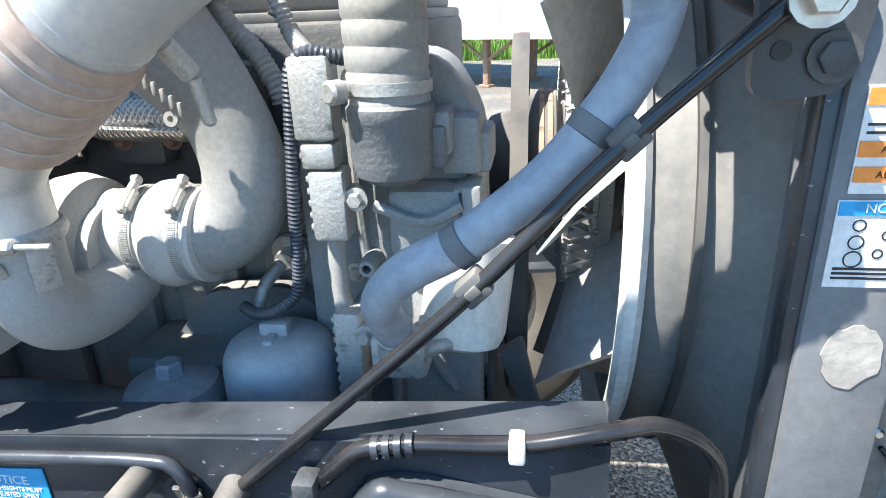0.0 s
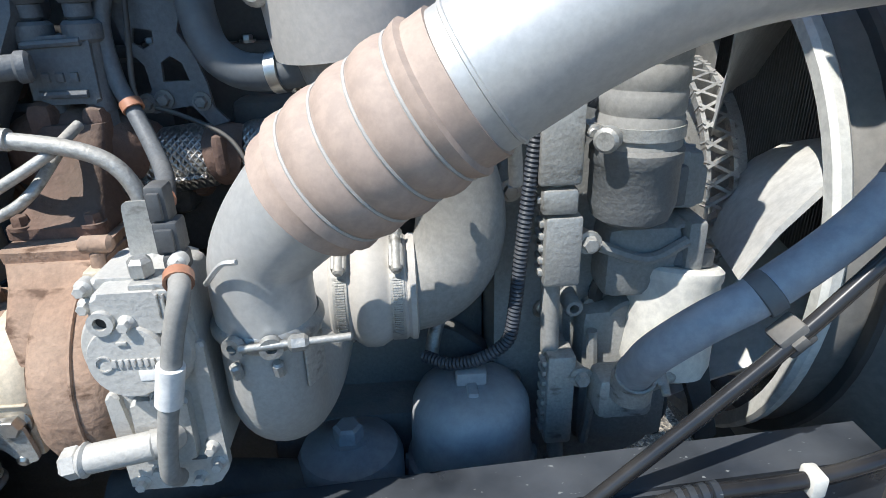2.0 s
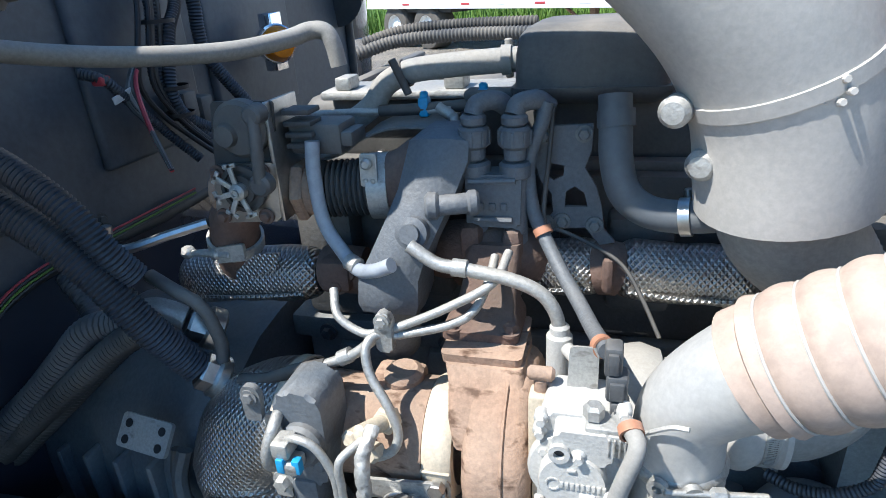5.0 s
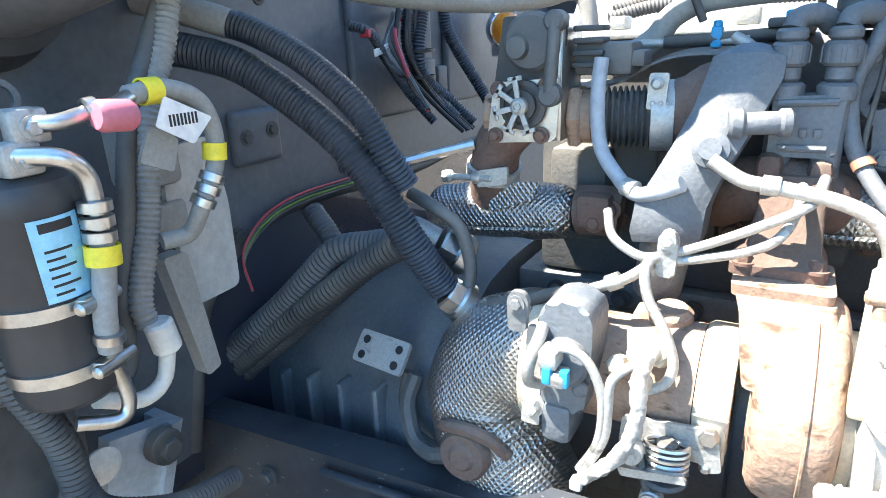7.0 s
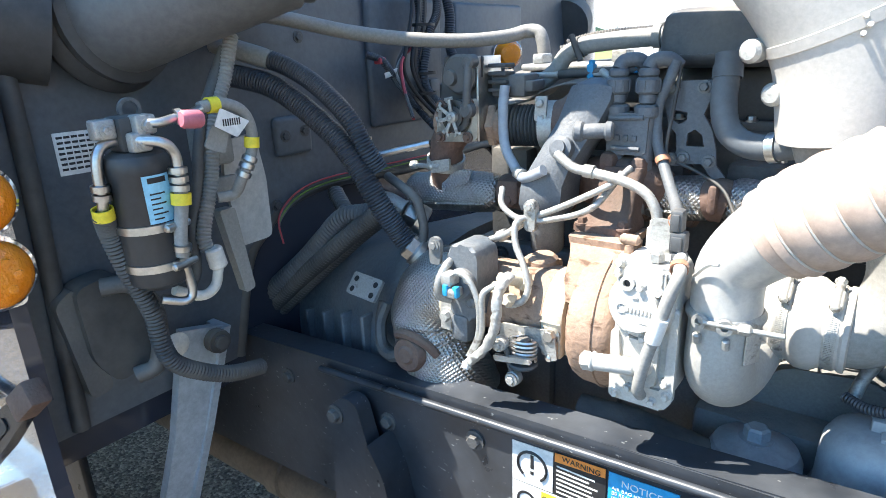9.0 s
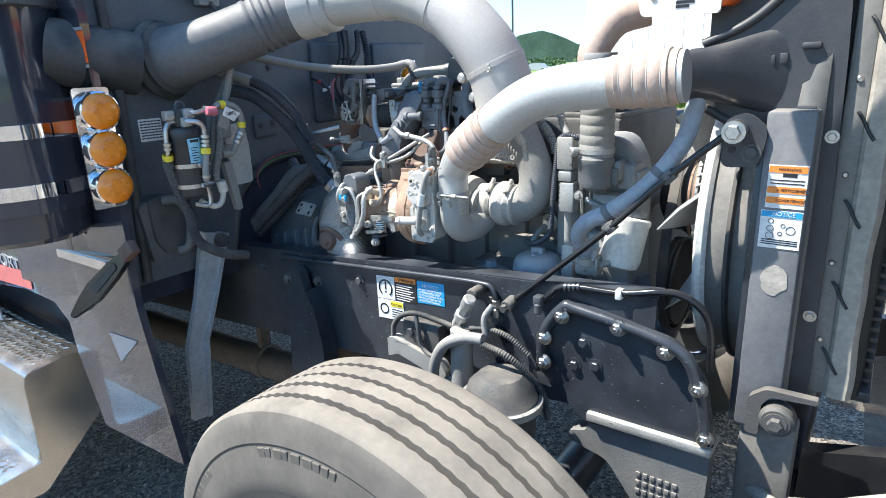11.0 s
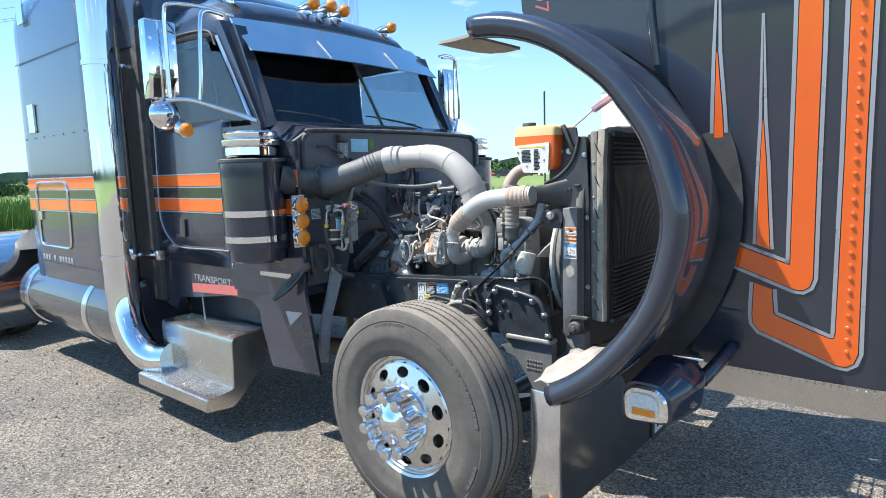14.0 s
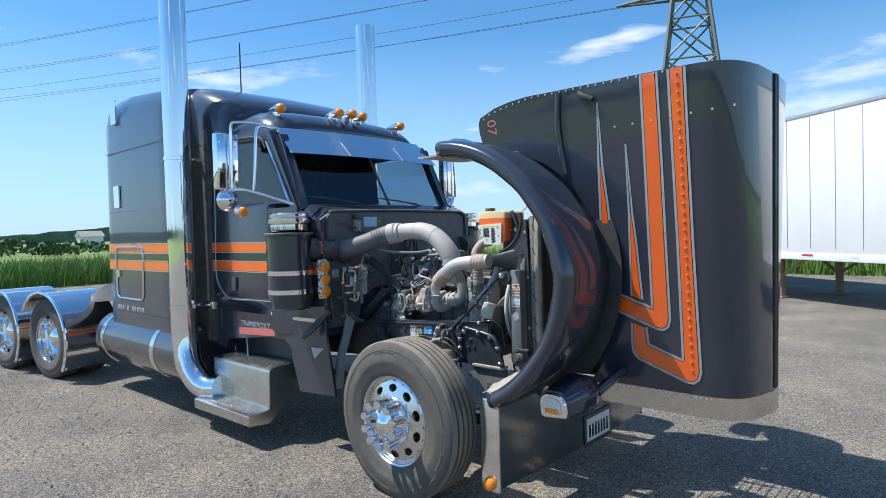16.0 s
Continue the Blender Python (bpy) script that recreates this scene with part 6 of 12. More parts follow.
    hole_rows = [[(-0.228, 1.495), (-0.211, 1.492), (-0.212, 1.481), (-0.222, 1.476), (-0.231, 1.482)],
                 [(-0.210, 1.447), (-0.186, 1.447), (-0.190, 1.463), (-0.200, 1.470), (-0.209, 1.464)]]
    outline = [(-0.240, 1.533), (-0.183, 1.535), (-0.184, 1.508), (-0.190, 1.490), (-0.178, 1.470), (-0.171, 1.445), (-0.168, 1.422), (-0.156, 1.408), (-0.172, 1.404), (-0.188, 1.424), (-0.206, 1.422), (-0.222, 1.418), (-0.236, 1.420), (-0.222, 1.440), (-0.224, 1.462), (-0.236, 1.476), (-0.243, 1.505)]
    edges = []
    for loop in [outline] + hole_rows:
        vs = [bm.verts.new((x, -0.325, z)) for x, z in loop]
        edges += [bm.edges.new((vs[i], vs[(i + 1) % len(vs)])) for i in range(len(vs))]
    bmesh.ops.triangle_fill(bm, use_beauty=True, edges=edges)
    out = bmesh.ops.extrude_face_region(bm, geom=list(bm.faces))
    bmesh.ops.translate(bm, verts=[g for g in out["geom"] if isinstance(g, bmesh.types.BMVert)], vec=(0, 0.005, 0))
    part("plate", bm, "bluecast", db, smooth=False)
    bolts(db, "iron", [((x, -0.326, z), (x, -0.9, z)) for x, z in ((-0.228, 1.428), (-0.212, 1.431), (-0.178, 1.428), (-0.232, 1.524), (-0.192, 1.526))], 0.006)


build_egr()


# ---- breather box, hoses and lines on top ----
def build_top():
    bx = thing("breather_box", (-0.19, -0.27, 1.555), "dark plastic breather box on the engine", "breather box")
    bm = B()
    secs = []
    for z, g in ((1.566, 0.0), (1.600, -0.001), (1.616, -0.004), (1.624, -0.011), (1.627, -0.022)):
        secs.append([(p[0], p[1], z) for p in rounded([(-0.268 - g, -0.296 - g), (-0.112 + g, -0.296 - g), (-0.095 + g, -0.14 + g), (-0.262 - g, -0.14 + g)], 0.016, 4)])
    loft(bm, secs)
    part("box_body", bm, "plastic", bx)
    bm = B()
    secs = [[(p[0], p[1], z) for p in rounded([(-0.272 + g, -0.300 + g), (-0.107 - g, -0.300 + g), (-0.09 - g, -0.136 - g), (-0.266 + g, -0.136 - g)], 0.016, 4)] for z, g in ((1.548, 0.014), (1.556, 0.004), (1.562, 0.0), (1.5665, 0.0))]
    loft(bm, secs)
    part("lower_shell", bm, "plastic", bx, "lower shell with a seam lip")
    el = thing("coolant_hose", (-0.15, -0.36, 1.46), "blue-grey coolant hose elbow with clamp", "hose", "hoses")
    bm = B()
    tube(bm, [(-0.164, -0.335, 1.566), (-0.162, -0.345, 1.535), (-0.160, -0.355, 1.508), (-0.151, -0.362, 1.478), (-0.130, -0.366, 1.461), (-0.100, -0.372, 1.458), (-0.065, -0.380, 1.464)], 0.0160, 20)
    part("hose", bm, "hosedark", el)
    clamp("hose_clamp", el, (-0.094, -0.374, 1.459), (-0.06, -0.382, 1.465), 0.0170, 0.010, "steel")
    bm = B()
    lathe(bm, [(0.016, -0.008), (0.018, -0.008), (0.018, 0.008), (0.016, 0.008)], axis_m((-0.162, -0.342, 1.545), (-0.164, -0.336, 1.566)), 24, close=True)
    part("hose_collar", bm, "hosedark", el)
    bh = thing("breather_hose", (-0.35, -0.32, 1.55), "grey rubber breather hose", "hose", "hoses")
    bm = B()
    tube(bm, [(-0.262, -0.262, 1.592), (-0.31, -0.266, 1.590), (-0.355, -0.268, 1.587), (-0.392, -0.27, 1.582), (-0.420, -0.27, 1.568), (-0.438, -0.27, 1.545), (-0.47, -0.27, 1.525), (-0.50, -0.25, 1.52)], 0.0135, 18)
    part("hose", bm, "plasticgrey", bh)
    clamp("hose_clamp", bh, (-0.279, -0.264, 1.5915), (-0.2, -0.26, 1.594), 0.0145, 0.011, "plasticgrey")
    clamp("hose_clamp", bh, (-0.394, -0.27, 1.581), (-0.41, -0.27, 1.574), 0.0142, 0.004, "rubber")
    hose("vent_hose", [(-0.955, -0.50, 1.667), (-0.90, -0.42, 1.648), (-0.83, -0.33, 1.622), (-0.76, -0.24, 1.606), (-0.69, -0.15, 1.600), (-0.645, -0.07, 1.606), (-0.622, -0.042, 1.614), (-0.60, -0.035, 1.612), (-0.588, -0.035, 1.595), (-0.582, -0.035, 1.56)], 0.0135, "plasticgrey", "long grey vent hose over the engine", "hose", "hoses")
    # thin metal and braided lines
    for nm, pts, r, mt, lb in (
        ("coolant_line", [(-0.468, -0.375, 1.530), (-0.469, -0.380, 1.494), (-0.463, -0.385, 1.443), (-0.440, -0.395, 1.412), (-0.418, -0.41, 1.400), (-0.392, -0.425, 1.408), (-0.372, -0.43, 1.418)], 0.0078, "hosegrey", "blue-grey coolant line to the elbow"),
        ("braided_line", [(-0.349, -0.437, 1.444), (-0.322, -0.440, 1.428), (-0.298, -0.44, 1.424), (-0.252, -0.44, 1.416), (-0.222, -0.44, 1.403), (-0.207, -0.44, 1.380), (-0.204, -0.44, 1.352)], 0.0068, "castalu", "braided steel oil feed line"),
        ("oil_line", [(-0.440, -0.43, 1.386), (-0.429, -0.45, 1.366), (-0.404, -0.455, 1.352), (-0.384, -0.455, 1.353), (-0.354, -0.452, 1.364), (-0.312, -0.45, 1.385), (-0.268, -0.44, 1.410), (-0.258, -0.40, 1.425)], 0.0046, "castalu", "thin metal oil line"),
        ("oil_line", [(-0.364, -0.452, 1.350), (-0.313, -0.45, 1.365), (-0.287, -0.445, 1.380), (-0.276, -0.42, 1.400), (-0.274, -0.39, 1.415)], 0.0046, "castalu", "thin metal oil line"),
        ("oil_line", [(-0.364, -0.452, 1.350), (-0.384, -0.462, 1.354), (-0.391, -0.475, 1.346), (-0.385, -0.485, 1.322), (-0.366, -0.495, 1.295), (-0.356, -0.500, 1.268), (-0.360, -0.505, 1.250), (-0.374, -0.507, 1.240), (-0.387, -0.505, 1.236)], 0.0050, "castalu", "thin bent metal oil line"),
        ("return_line", [(-0.378, -0.455, 1.356), (-0.398, -0.458, 1.338), (-0.416, -0.460, 1.325), (-0.450, -0.460, 1.309)], 0.0055, "castalu", "short metal line end"),
        ("return_line", [(-0.446, -0.460, 1.310), (-0.487, -0.460, 1.297), (-0.525, -0.460, 1.281), (-0.56, -0.455, 1.272)], 0.0075, "rubber", "black rubber return line"),
        ("harness_wire", [(-0.228, -0.335, 1.560), (-0.233, -0.338, 1.540), (-0.246, -0.342, 1.500), (-0.241, -0.35, 1.455), (-0.228, -0.36, 1.428), (-0.206, -0.39, 1.400), (-0.186, -0.43, 1.388), (-0.172, -0.47, 1.386), (-0.160, -0.51, 1.392)], 0.0075, "bluecast", "blue-grey wire loom down to the actuator"),
        ("actuator_wire", [(-0.150, -0.535, 1.352), (-0.138, -0.565, 1.356), (-0.136, -0.576, 1.350), (-0.144, -0.580, 1.322), (-0.154, -0.580, 1.282), (-0.163, -0.578, 1.248), (-0.171, -0.573, 1.208), (-0.171, -0.562, 1.192)], 0.0070, "plasticgrey", "thick grey actuator cable with white tag"),
        ("thin_wire", [(-0.218, -0.335, 1.425), (-0.19, -0.345, 1.418), (-0.150, -0.36, 1.400), (-0.128, -0.38, 1.372), (-0.11, -0.40, 1.34)], 0.0022, "rubber", "thin black wire along the bracket"),
        ("thin_wire", [(-0.222, -0.333, 1.555), (-0.226, -0.338, 1.50), (-0.230, -0.345, 1.45), (-0.226, -0.35, 1.43)], 0.0025, "rubber", "thin black wire along the loom"),
    ):
        hose(nm, pts, r, mt, lb, "line" if "line" in nm else "wire", "engine lines", n=12)
    for at, to, r in (((-0.299, -0.44, 1.4245), (-0.285, -0.44, 1.4235), 0.0088), ((-0.423, -0.458, 1.3218), (-0.44, -0.46, 1.313), 0.0085), ((-0.425, -0.405, 1.404), (-0.415, -0.41, 1.402), 0.0095)):
        bm = B()
        lathe(bm, [(r * 0.6, -0.008), (r, -0.007), (r, 0.007), (r * 0.6, 0.008)], axis_m(at, to), 18, close=True)
        solo(part("line_ferrule", bm, "castalu"), "bare metal crimp sleeve on a line", "ferrule", "line ferrules")
    bm = B()
    tube(bm, [(-0.1485, -0.5815, 1.304), (-0.1560, -0.5805, 1.274)], 0.0092, 18, smooth=False)
    solo(part("wire_tag", bm, "label"), "white paper tag round the actuator cable", "tag")
    # orange ties
    for at, to in (((-0.229, -0.359, 1.432), (-0.222, -0.366, 1.42)), ((-0.140, -0.560, 1.3555), (-0.137, -0.572, 1.352)), ((-0.164, -0.50, 1.390), (-0.160, -0.51, 1.392))):
        bm = B()
        lathe(bm, [(0.0078, -0.004), (0.0098, -0.004), (0.0098, 0.004), (0.0078, 0.004)], axis_m(at, to), 16, close=True)
        solo(part("cable_tie", bm, "tieorange"), "faded orange cable tie", "cable tie", "orange ties")
    # connectors over the actuator
    cn = thing("wire_connector", (-0.15, -0.52, 1.355), "black plastic wire connectors in a row", "connector")
    for lo, hi in (((-0.162, -0.534, 1.383), (-0.148, -0.516, 1.410)), ((-0.160, -0.538, 1.362), (-0.143, -0.518, 1.386)), ((-0.156, -0.542, 1.350), (-0.141, -0.524, 1.364))):
        bm = B()
        box(bm, lo, hi, 0.003)
        box(bm, (lo[0] + 0.003, lo[1] - 0.003, lo[2] + 0.004), (hi[0] - 0.003, lo[1] + 0.002, hi[2] - 0.004), 0.001)
        part("plug", bm, "plastic", cn)
    bm = B()
    slab(bm, rounded([(-0.192, 1.348), (-0.166, 1.348), (-0.166, 1.392), (-0.190, 1.392)], 0.006), 0.002, frame_xz(-0.505))
    part("plug_bracket", bm, "castalu", cn, "pale bracket plate behind the plugs")
    # clip that holds the oil lines
    bm = B()
    slab(bm, rounded([(-0.384, 1.336), (-0.367, 1.336), (-0.366, 1.372), (-0.371, 1.381), (-0.380, 1.381), (-0.384, 1.372)], 0.004), 0.012, frame_xz(-0.452), 0.002)
    bolt(bm, (-0.3755, -0.464, 1.372), (-0.3755, -0.9, 1.39), 0.0055, 0.005)
    solo(part("line_clip", bm, "castalu"), "metal clip holding the oil lines", "clip")
    # fitting where the braided line enters the turbo
    of = thing("oil_fitting", (-0.205, -0.44, 1.30), "pale metal oil feed fitting on the turbo", "fitting")
    bm = B()
    cyl(bm, (-0.204, -0.442, 1.290), (-0.204, -0.440, 1.362), 0.0125, 20)
    cyl(bm, (-0.204, -0.440, 1.350), (-0.204, -0.440, 1.372), 0.0095, 16)
    part("body", bm, "paleact", of)
    bm = B()
    tube(bm, [(-0.196, -0.448, 1.350), (-0.186, -0.47, 1.352), (-0.178, -0.50, 1.346), (-0.172, -0.53, 1.345), (-0.170, -0.545, 1.352)], 0.0068, 12)
    part("cross_pipe", bm, "paleact", of)
    # long pale rod and blue clips above the valve gear
    bm = B()
    tube(bm, [(-0.530, -0.285, 1.537), (-0.42, -0.282, 1.541), (-0.34, -0.28, 1.542)], 0.0048, 12)
    solo(part("fuel_line", bm, "castalu"), "straight metal fuel line", "line")
    bm = B()
    tube(bm, [(-0.425, -0.282, 1.541), (-0.38, -0.28, 1.5425), (-0.33, -0.275, 1.545), (-0.29, -0.27, 1.548)], 0.0068, 12)
    solo(part("fuel_hose", bm, "rubber"), "black fuel hose sleeve on the line", "hose")
    for at in ((-0.372, -0.278, 1.546), (-0.305, -0.270, 1.553)):
        bm = B()
        box(bm, (at[0] - 0.006, at[1] - 0.008, at[2] - 0.012), (at[0] + 0.006, at[1] + 0.008, at[2] + 0.010), 0.003)
        cyl(bm, (at[0], at[1], at[2] + 0.006), (at[0], at[1], at[2] + 0.016), 0.005, 12)
        solo(part("line_coupler", bm, "blueclip"), "small blue line coupler", "clip", "blue clips")
    bm = B()
    tube(bm, [(-0.355, -0.28, 1.545), (-0.335, -0.288, 1.532), (-0.345, -0.295, 1.520), (-0.365, -0.300, 1.522)], 0.0062, 12)
    solo(part("hose_loop", bm, "castalu"), "short pale hose loop at the coupler", "hose")
    bm = B()
    box(bm, (-0.325, -0.285, 1.552), (-0.245, -0.255, 1.562), 0.003)
    solo(part("top_bracket", bm, "irondark"), "dark strap under the breather box", "bracket")
    # bent heat plate over the bellows
    bm = B()
    P = [(-0.525, 1.494), (-0.49, 1.494), (-0.455, 1.503), (-0.435, 1.516), (-0.40, 1.527), (-0.335, 1.528)]
    Q = smooth_path([(x, 0, z) for x, z in P], 6)
    loft(bm, [[(p.x, -0.325 - 0.01 * math.sin(6 * i / len(Q)), p.z), (p.x, -0.255, p.z + 0.004), (p.x, -0.255, p.z + 0.0065), (p.x, -0.325 - 0.01 * math.sin(6 * i / len(Q)), p.z + 0.0025)] for i, p in enumerate(Q)])
    solo(part("heat_plate", bm, "iron"), "thin bent heat plate over the bellows", "plate")
    # corrugated loom lying along the far side of the cover
    for k in range(2):
        hose("corrugated_loom", [(-0.56, 0.02 - 0.03 * k, 1.585 - 0.012 * k), (-0.50, 0.05 - 0.03 * k, 1.600 - 0.012 * k), (-0.40, 0.06 - 0.03 * k, 1.605 - 0.012 * k), (-0.28, 0.05 - 0.03 * k, 1.605 - 0.012 * k)], 0.010, "plastic" if k else "rubber", "dark corrugated loom across the valve cover", "cable", "cover looms", ribs=0.0009, pitch=0.006, n=12)


build_top()


# ---- front of the engine ----
def build_front():
    hr = thing("wire_harness", (0.15, -0.39, 1.02), "dusty wire harness guide with plastic clip blocks", "wire harness")
    blocks = [(0.128, 1.355, 0.168, 1.432), (0.132, 1.327, 0.166, 1.352), (0.136, 1.253, 0.172, 1.325), (0.145, 1.06, 0.175, 1.172)]
    for x0, z0, x1, z1 in blocks:
        bm = B()
        box(bm, (x0, -0.412, z0), (x1, -0.378, z1), 0.004)
        blk = part("clip_block", bm, "castalu", hr, "pale dusty plastic clip block")
        k = z0 + 0.01
        while k < z1 - 0.006:
            bm = B()
            box(bm, (x0 - 0.004, -0.405, k), (x0 + 0.003, -0.385, k + 0.006), 0.001)
            part("ridge", bm, "castalu", blk)
            k += 0.0125
    bm = B()
    tube(bm, [(0.15, -0.385, 1.255), (0.150, -0.388, 1.21), (0.152, -0.388, 1.17), (0.160, -0.39, 1.10), (0.165, -0.39, 1.0)], 0.010, 12)
    part("wrapped_loom", bm, "plasticgrey", hr)
    bm = B()
    tube(bm, [(0.150, -0.39, 1.30), (0.148, -0.39, 1.36), (0.15, -0.39, 1.42)], 0.012, 12)
    part("wrapped_loom", bm, "castalu", hr)
    for at in ((0.181, -0.394, 1.295), (0.18, -0.405, 1.148)):
        bm = B()
        cyl(bm, (at[0] - 0.01, at[1] + 0.02, at[2]), (at[0], at[1] - 0.008, at[2]), 0.010, 16)
        bolt(bm, (at[0], at[1] - 0.008, at[2]), (at[0], at[1] - 0.3, at[2]), 0.008, 0.01)
        part("bolt", bm, "castalu", hr)
    hose("corrugated_loom", [(0.185, -0.385, 1.425), (0.165, -0.40, 1.432), (0.145, -0.402, 1.434), (0.129, -0.402, 1.419), (0.124, -0.402, 1.378), (0.120, -0.402, 1.335), (0.115, -0.402, 1.278), (0.110, -0.40, 1.215), (0.103, -0.40, 1.187), (0.075, -0.395, 1.165), (0.045, -0.38, 1.152), (0.02, -0.36, 1.150)], 0.0068, "loomdark", "blue-black corrugated cable loom", "cable", ribs=0.0006, pitch=0.0045, n=12)
    hose("corrugated_loom", [(0.09, -0.32, 1.50), (0.096, -0.33, 1.482), (0.109, -0.335, 1.45), (0.138, -0.37, 1.429)], 0.009, "plasticgrey", "dusty corrugated cable loom", "cable", ribs=0.0009, n=12)
    hose("corrugated_loom", [(0.02, -0.32, 1.50), (0.038, -0.33, 1.463), (0.064, -0.33, 1.435), (0.085, -0.335, 1.40), (0.09, -0.335, 1.38)], 0.011, "plasticgrey", "dusty corrugated cable loom", "cable", ribs=0.0009, n=12)
    bm = B()
    lathe(bm, [(0, 0), (0.024, 0), (0.024, 0.01), (0.012, 0.014), (0.012, 0.03), (0, 0.03)], axis_m((0.052, -0.275, 1.19), (0.045, -0.4, 1.17)), 20)
    tube(bm, [(0.048, -0.305, 1.183), (0.035, -0.33, 1.165), (0.028, -0.345, 1.14)], 0.008, 12)
    solo(part("oil_sensor", bm, "castalu"), "grey oil pressure sensor in the block", "sensor")
    # oil filler: ribbed hose into a cup
    of = thing("oil_filler", (0.22, -0.39, 1.31), "grey ribbed filler hose above a pale cup", "filler pipe")
    bm = B()
    prof = []
    z = 1.352
    while z < 1.60:
        prof += [(0.0375, z), (0.039, z + 0.003), (0.039, z + 0.018), (0.0375, z + 0.021)]
        z += 0.022
    lathe(bm, prof, Matrix.Translation((0.22, -0.395, 0)), 32)
    part("ribbed_hose", bm, "plasticgrey", of, "pale ribbed hose")
    bm = B()
    lathe(bm, [(0, 1.312), (0.025, 1.313), (0.036, 1.320), (0.0405, 1.335), (0.0405, 1.372), (0.042, 1.374), (0.042, 1.385), (0.038, 1.39)], Matrix.Translation((0.22, -0.395, 0)), 32)
    box(bm, (0.255, -0.40, 1.325), (0.272, -0.37, 1.365), 0.004)
    part("cup", bm, "iron", of, "grey cast cup")
    clamp("hose_clamp", of, (0.22, -0.395, 1.403), (0.22, -0.395, 1.6), 0.0395, 0.011, "castalu")
    bm = B()
    cyl(bm, (0.185, -0.425, 1.402), (0.175, -0.44, 1.402), 0.011, 16)
    part("clamp_bolt", bm, "castalu", of)
    bm = B()
    tube(bm, [(0.21, -0.395, 1.58), (0.205, -0.39, 1.62), (0.24, -0.36, 1.68), (0.30, -0.33, 1.70)], 0.034, 24)
    part("upper_pipe", bm, "silicone", of, "pink-grey sleeve of the upper pipe")
    # radiator hose and stay rod
    rh = thing("radiator_hose", (0.22, -0.49, 1.17), "long blue-grey radiator hose tied to a rod", "hose")
    bm = B()
    tube(bm, [(0.222, -0.44, 1.165), (0.219, -0.465, 1.195), (0.222, -0.49, 1.228), (0.249, -0.505, 1.262), (0.298, -0.505, 1.29), (0.357, -0.503, 1.336), (0.393, -0.5, 1.375), (0.419, -0.495, 1.411), (0.438, -0.485, 1.45), (0.446, -0.47, 1.50), (0.447, -0.45, 1.56)], 0.0180, 22, 8)
    part("hose", bm, "hosegrey", rh)
    clamp("spring_clamp", rh, (0.2215, -0.448, 1.172), (0.221, -0.46, 1.19), 0.0190, 0.008, "castalu")
    bm = B()
    box(bm, (0.19, -0.44, 1.11), (0.25, -0.40, 1.16), 0.01)
    cyl(bm, (0.222, -0.44, 1.14), (0.222, -0.443, 1.17), 0.021, 20)
    cyl(bm, (0.235, -0.42, 1.13), (0.275, -0.42, 1.15), 0.008, 12)
    part("valve_block", bm, "castalu", rh, "pale water valve block")
    for at, to in (((0.296, -0.506, 1.288), (0.312, -0.506, 1.30)), ((0.397, -0.4995, 1.379), (0.404, -0.498, 1.389))):
        bm = B()
        lathe(bm, [(0.0180, -0.008), (0.0196, -0.007), (0.0196, 0.007), (0.0180, 0.008)], axis_m(at, to), 28, close=True)
        part("strap", bm, "hosedark", rh, "dark hose strap")
    rd = thing("stay_rod", (0.09, -0.54, 1.06), "black stay rod from chassis to radiator", "rod")
    bm = B()
    tube(bm, [(0.095, -0.552, 1.067), (0.29, -0.537, 1.243), (0.414, -0.525, 1.37), (0.525, -0.512, 1.468)], 0.0070, 14, 4)
    part("rod", bm, "rod", rd)
    for at in ((0.309, -0.529, 1.262), (0.420, -0.518, 1.376)):
        bm = B()
        box(bm, (-0.013, -0.012, -0.011), (0.013, 0.012, 0.011), 0.003, m=Matrix.Translation(at) @ Matrix.Rotation(radians(-45), 4, "Y"))
        box(bm, (-0.006, -0.016, -0.004), (0.006, -0.008, 0.004), 0.001, m=Matrix.Translation(at) @ Matrix.Rotation(radians(-45), 4, "Y"))
        part("clip", bm, "plastic", rd)
    bm = B()
    cyl(bm, (0.083, -0.53, 1.058), (0.083, -0.580, 1.052), 0.0155, 20, 0.004)
    bolt(bm, (0.083, -0.580, 1.052), (0.083, -0.9, 1.04), 0.010, 0.014)
    part("end_bush", bm, "irondark", rd)
    bm = B()
    cyl(bm, (0.53, -0.45, 1.468), (0.53, -0.525, 1.466), 0.019, 24, 0.004)
    bolt(bm, (0.53, -0.525, 1.466), (0.53, -0.9, 1.466), 0.014, 0.012)
    part("end_bush", bm, "steel", rd)


build_front()


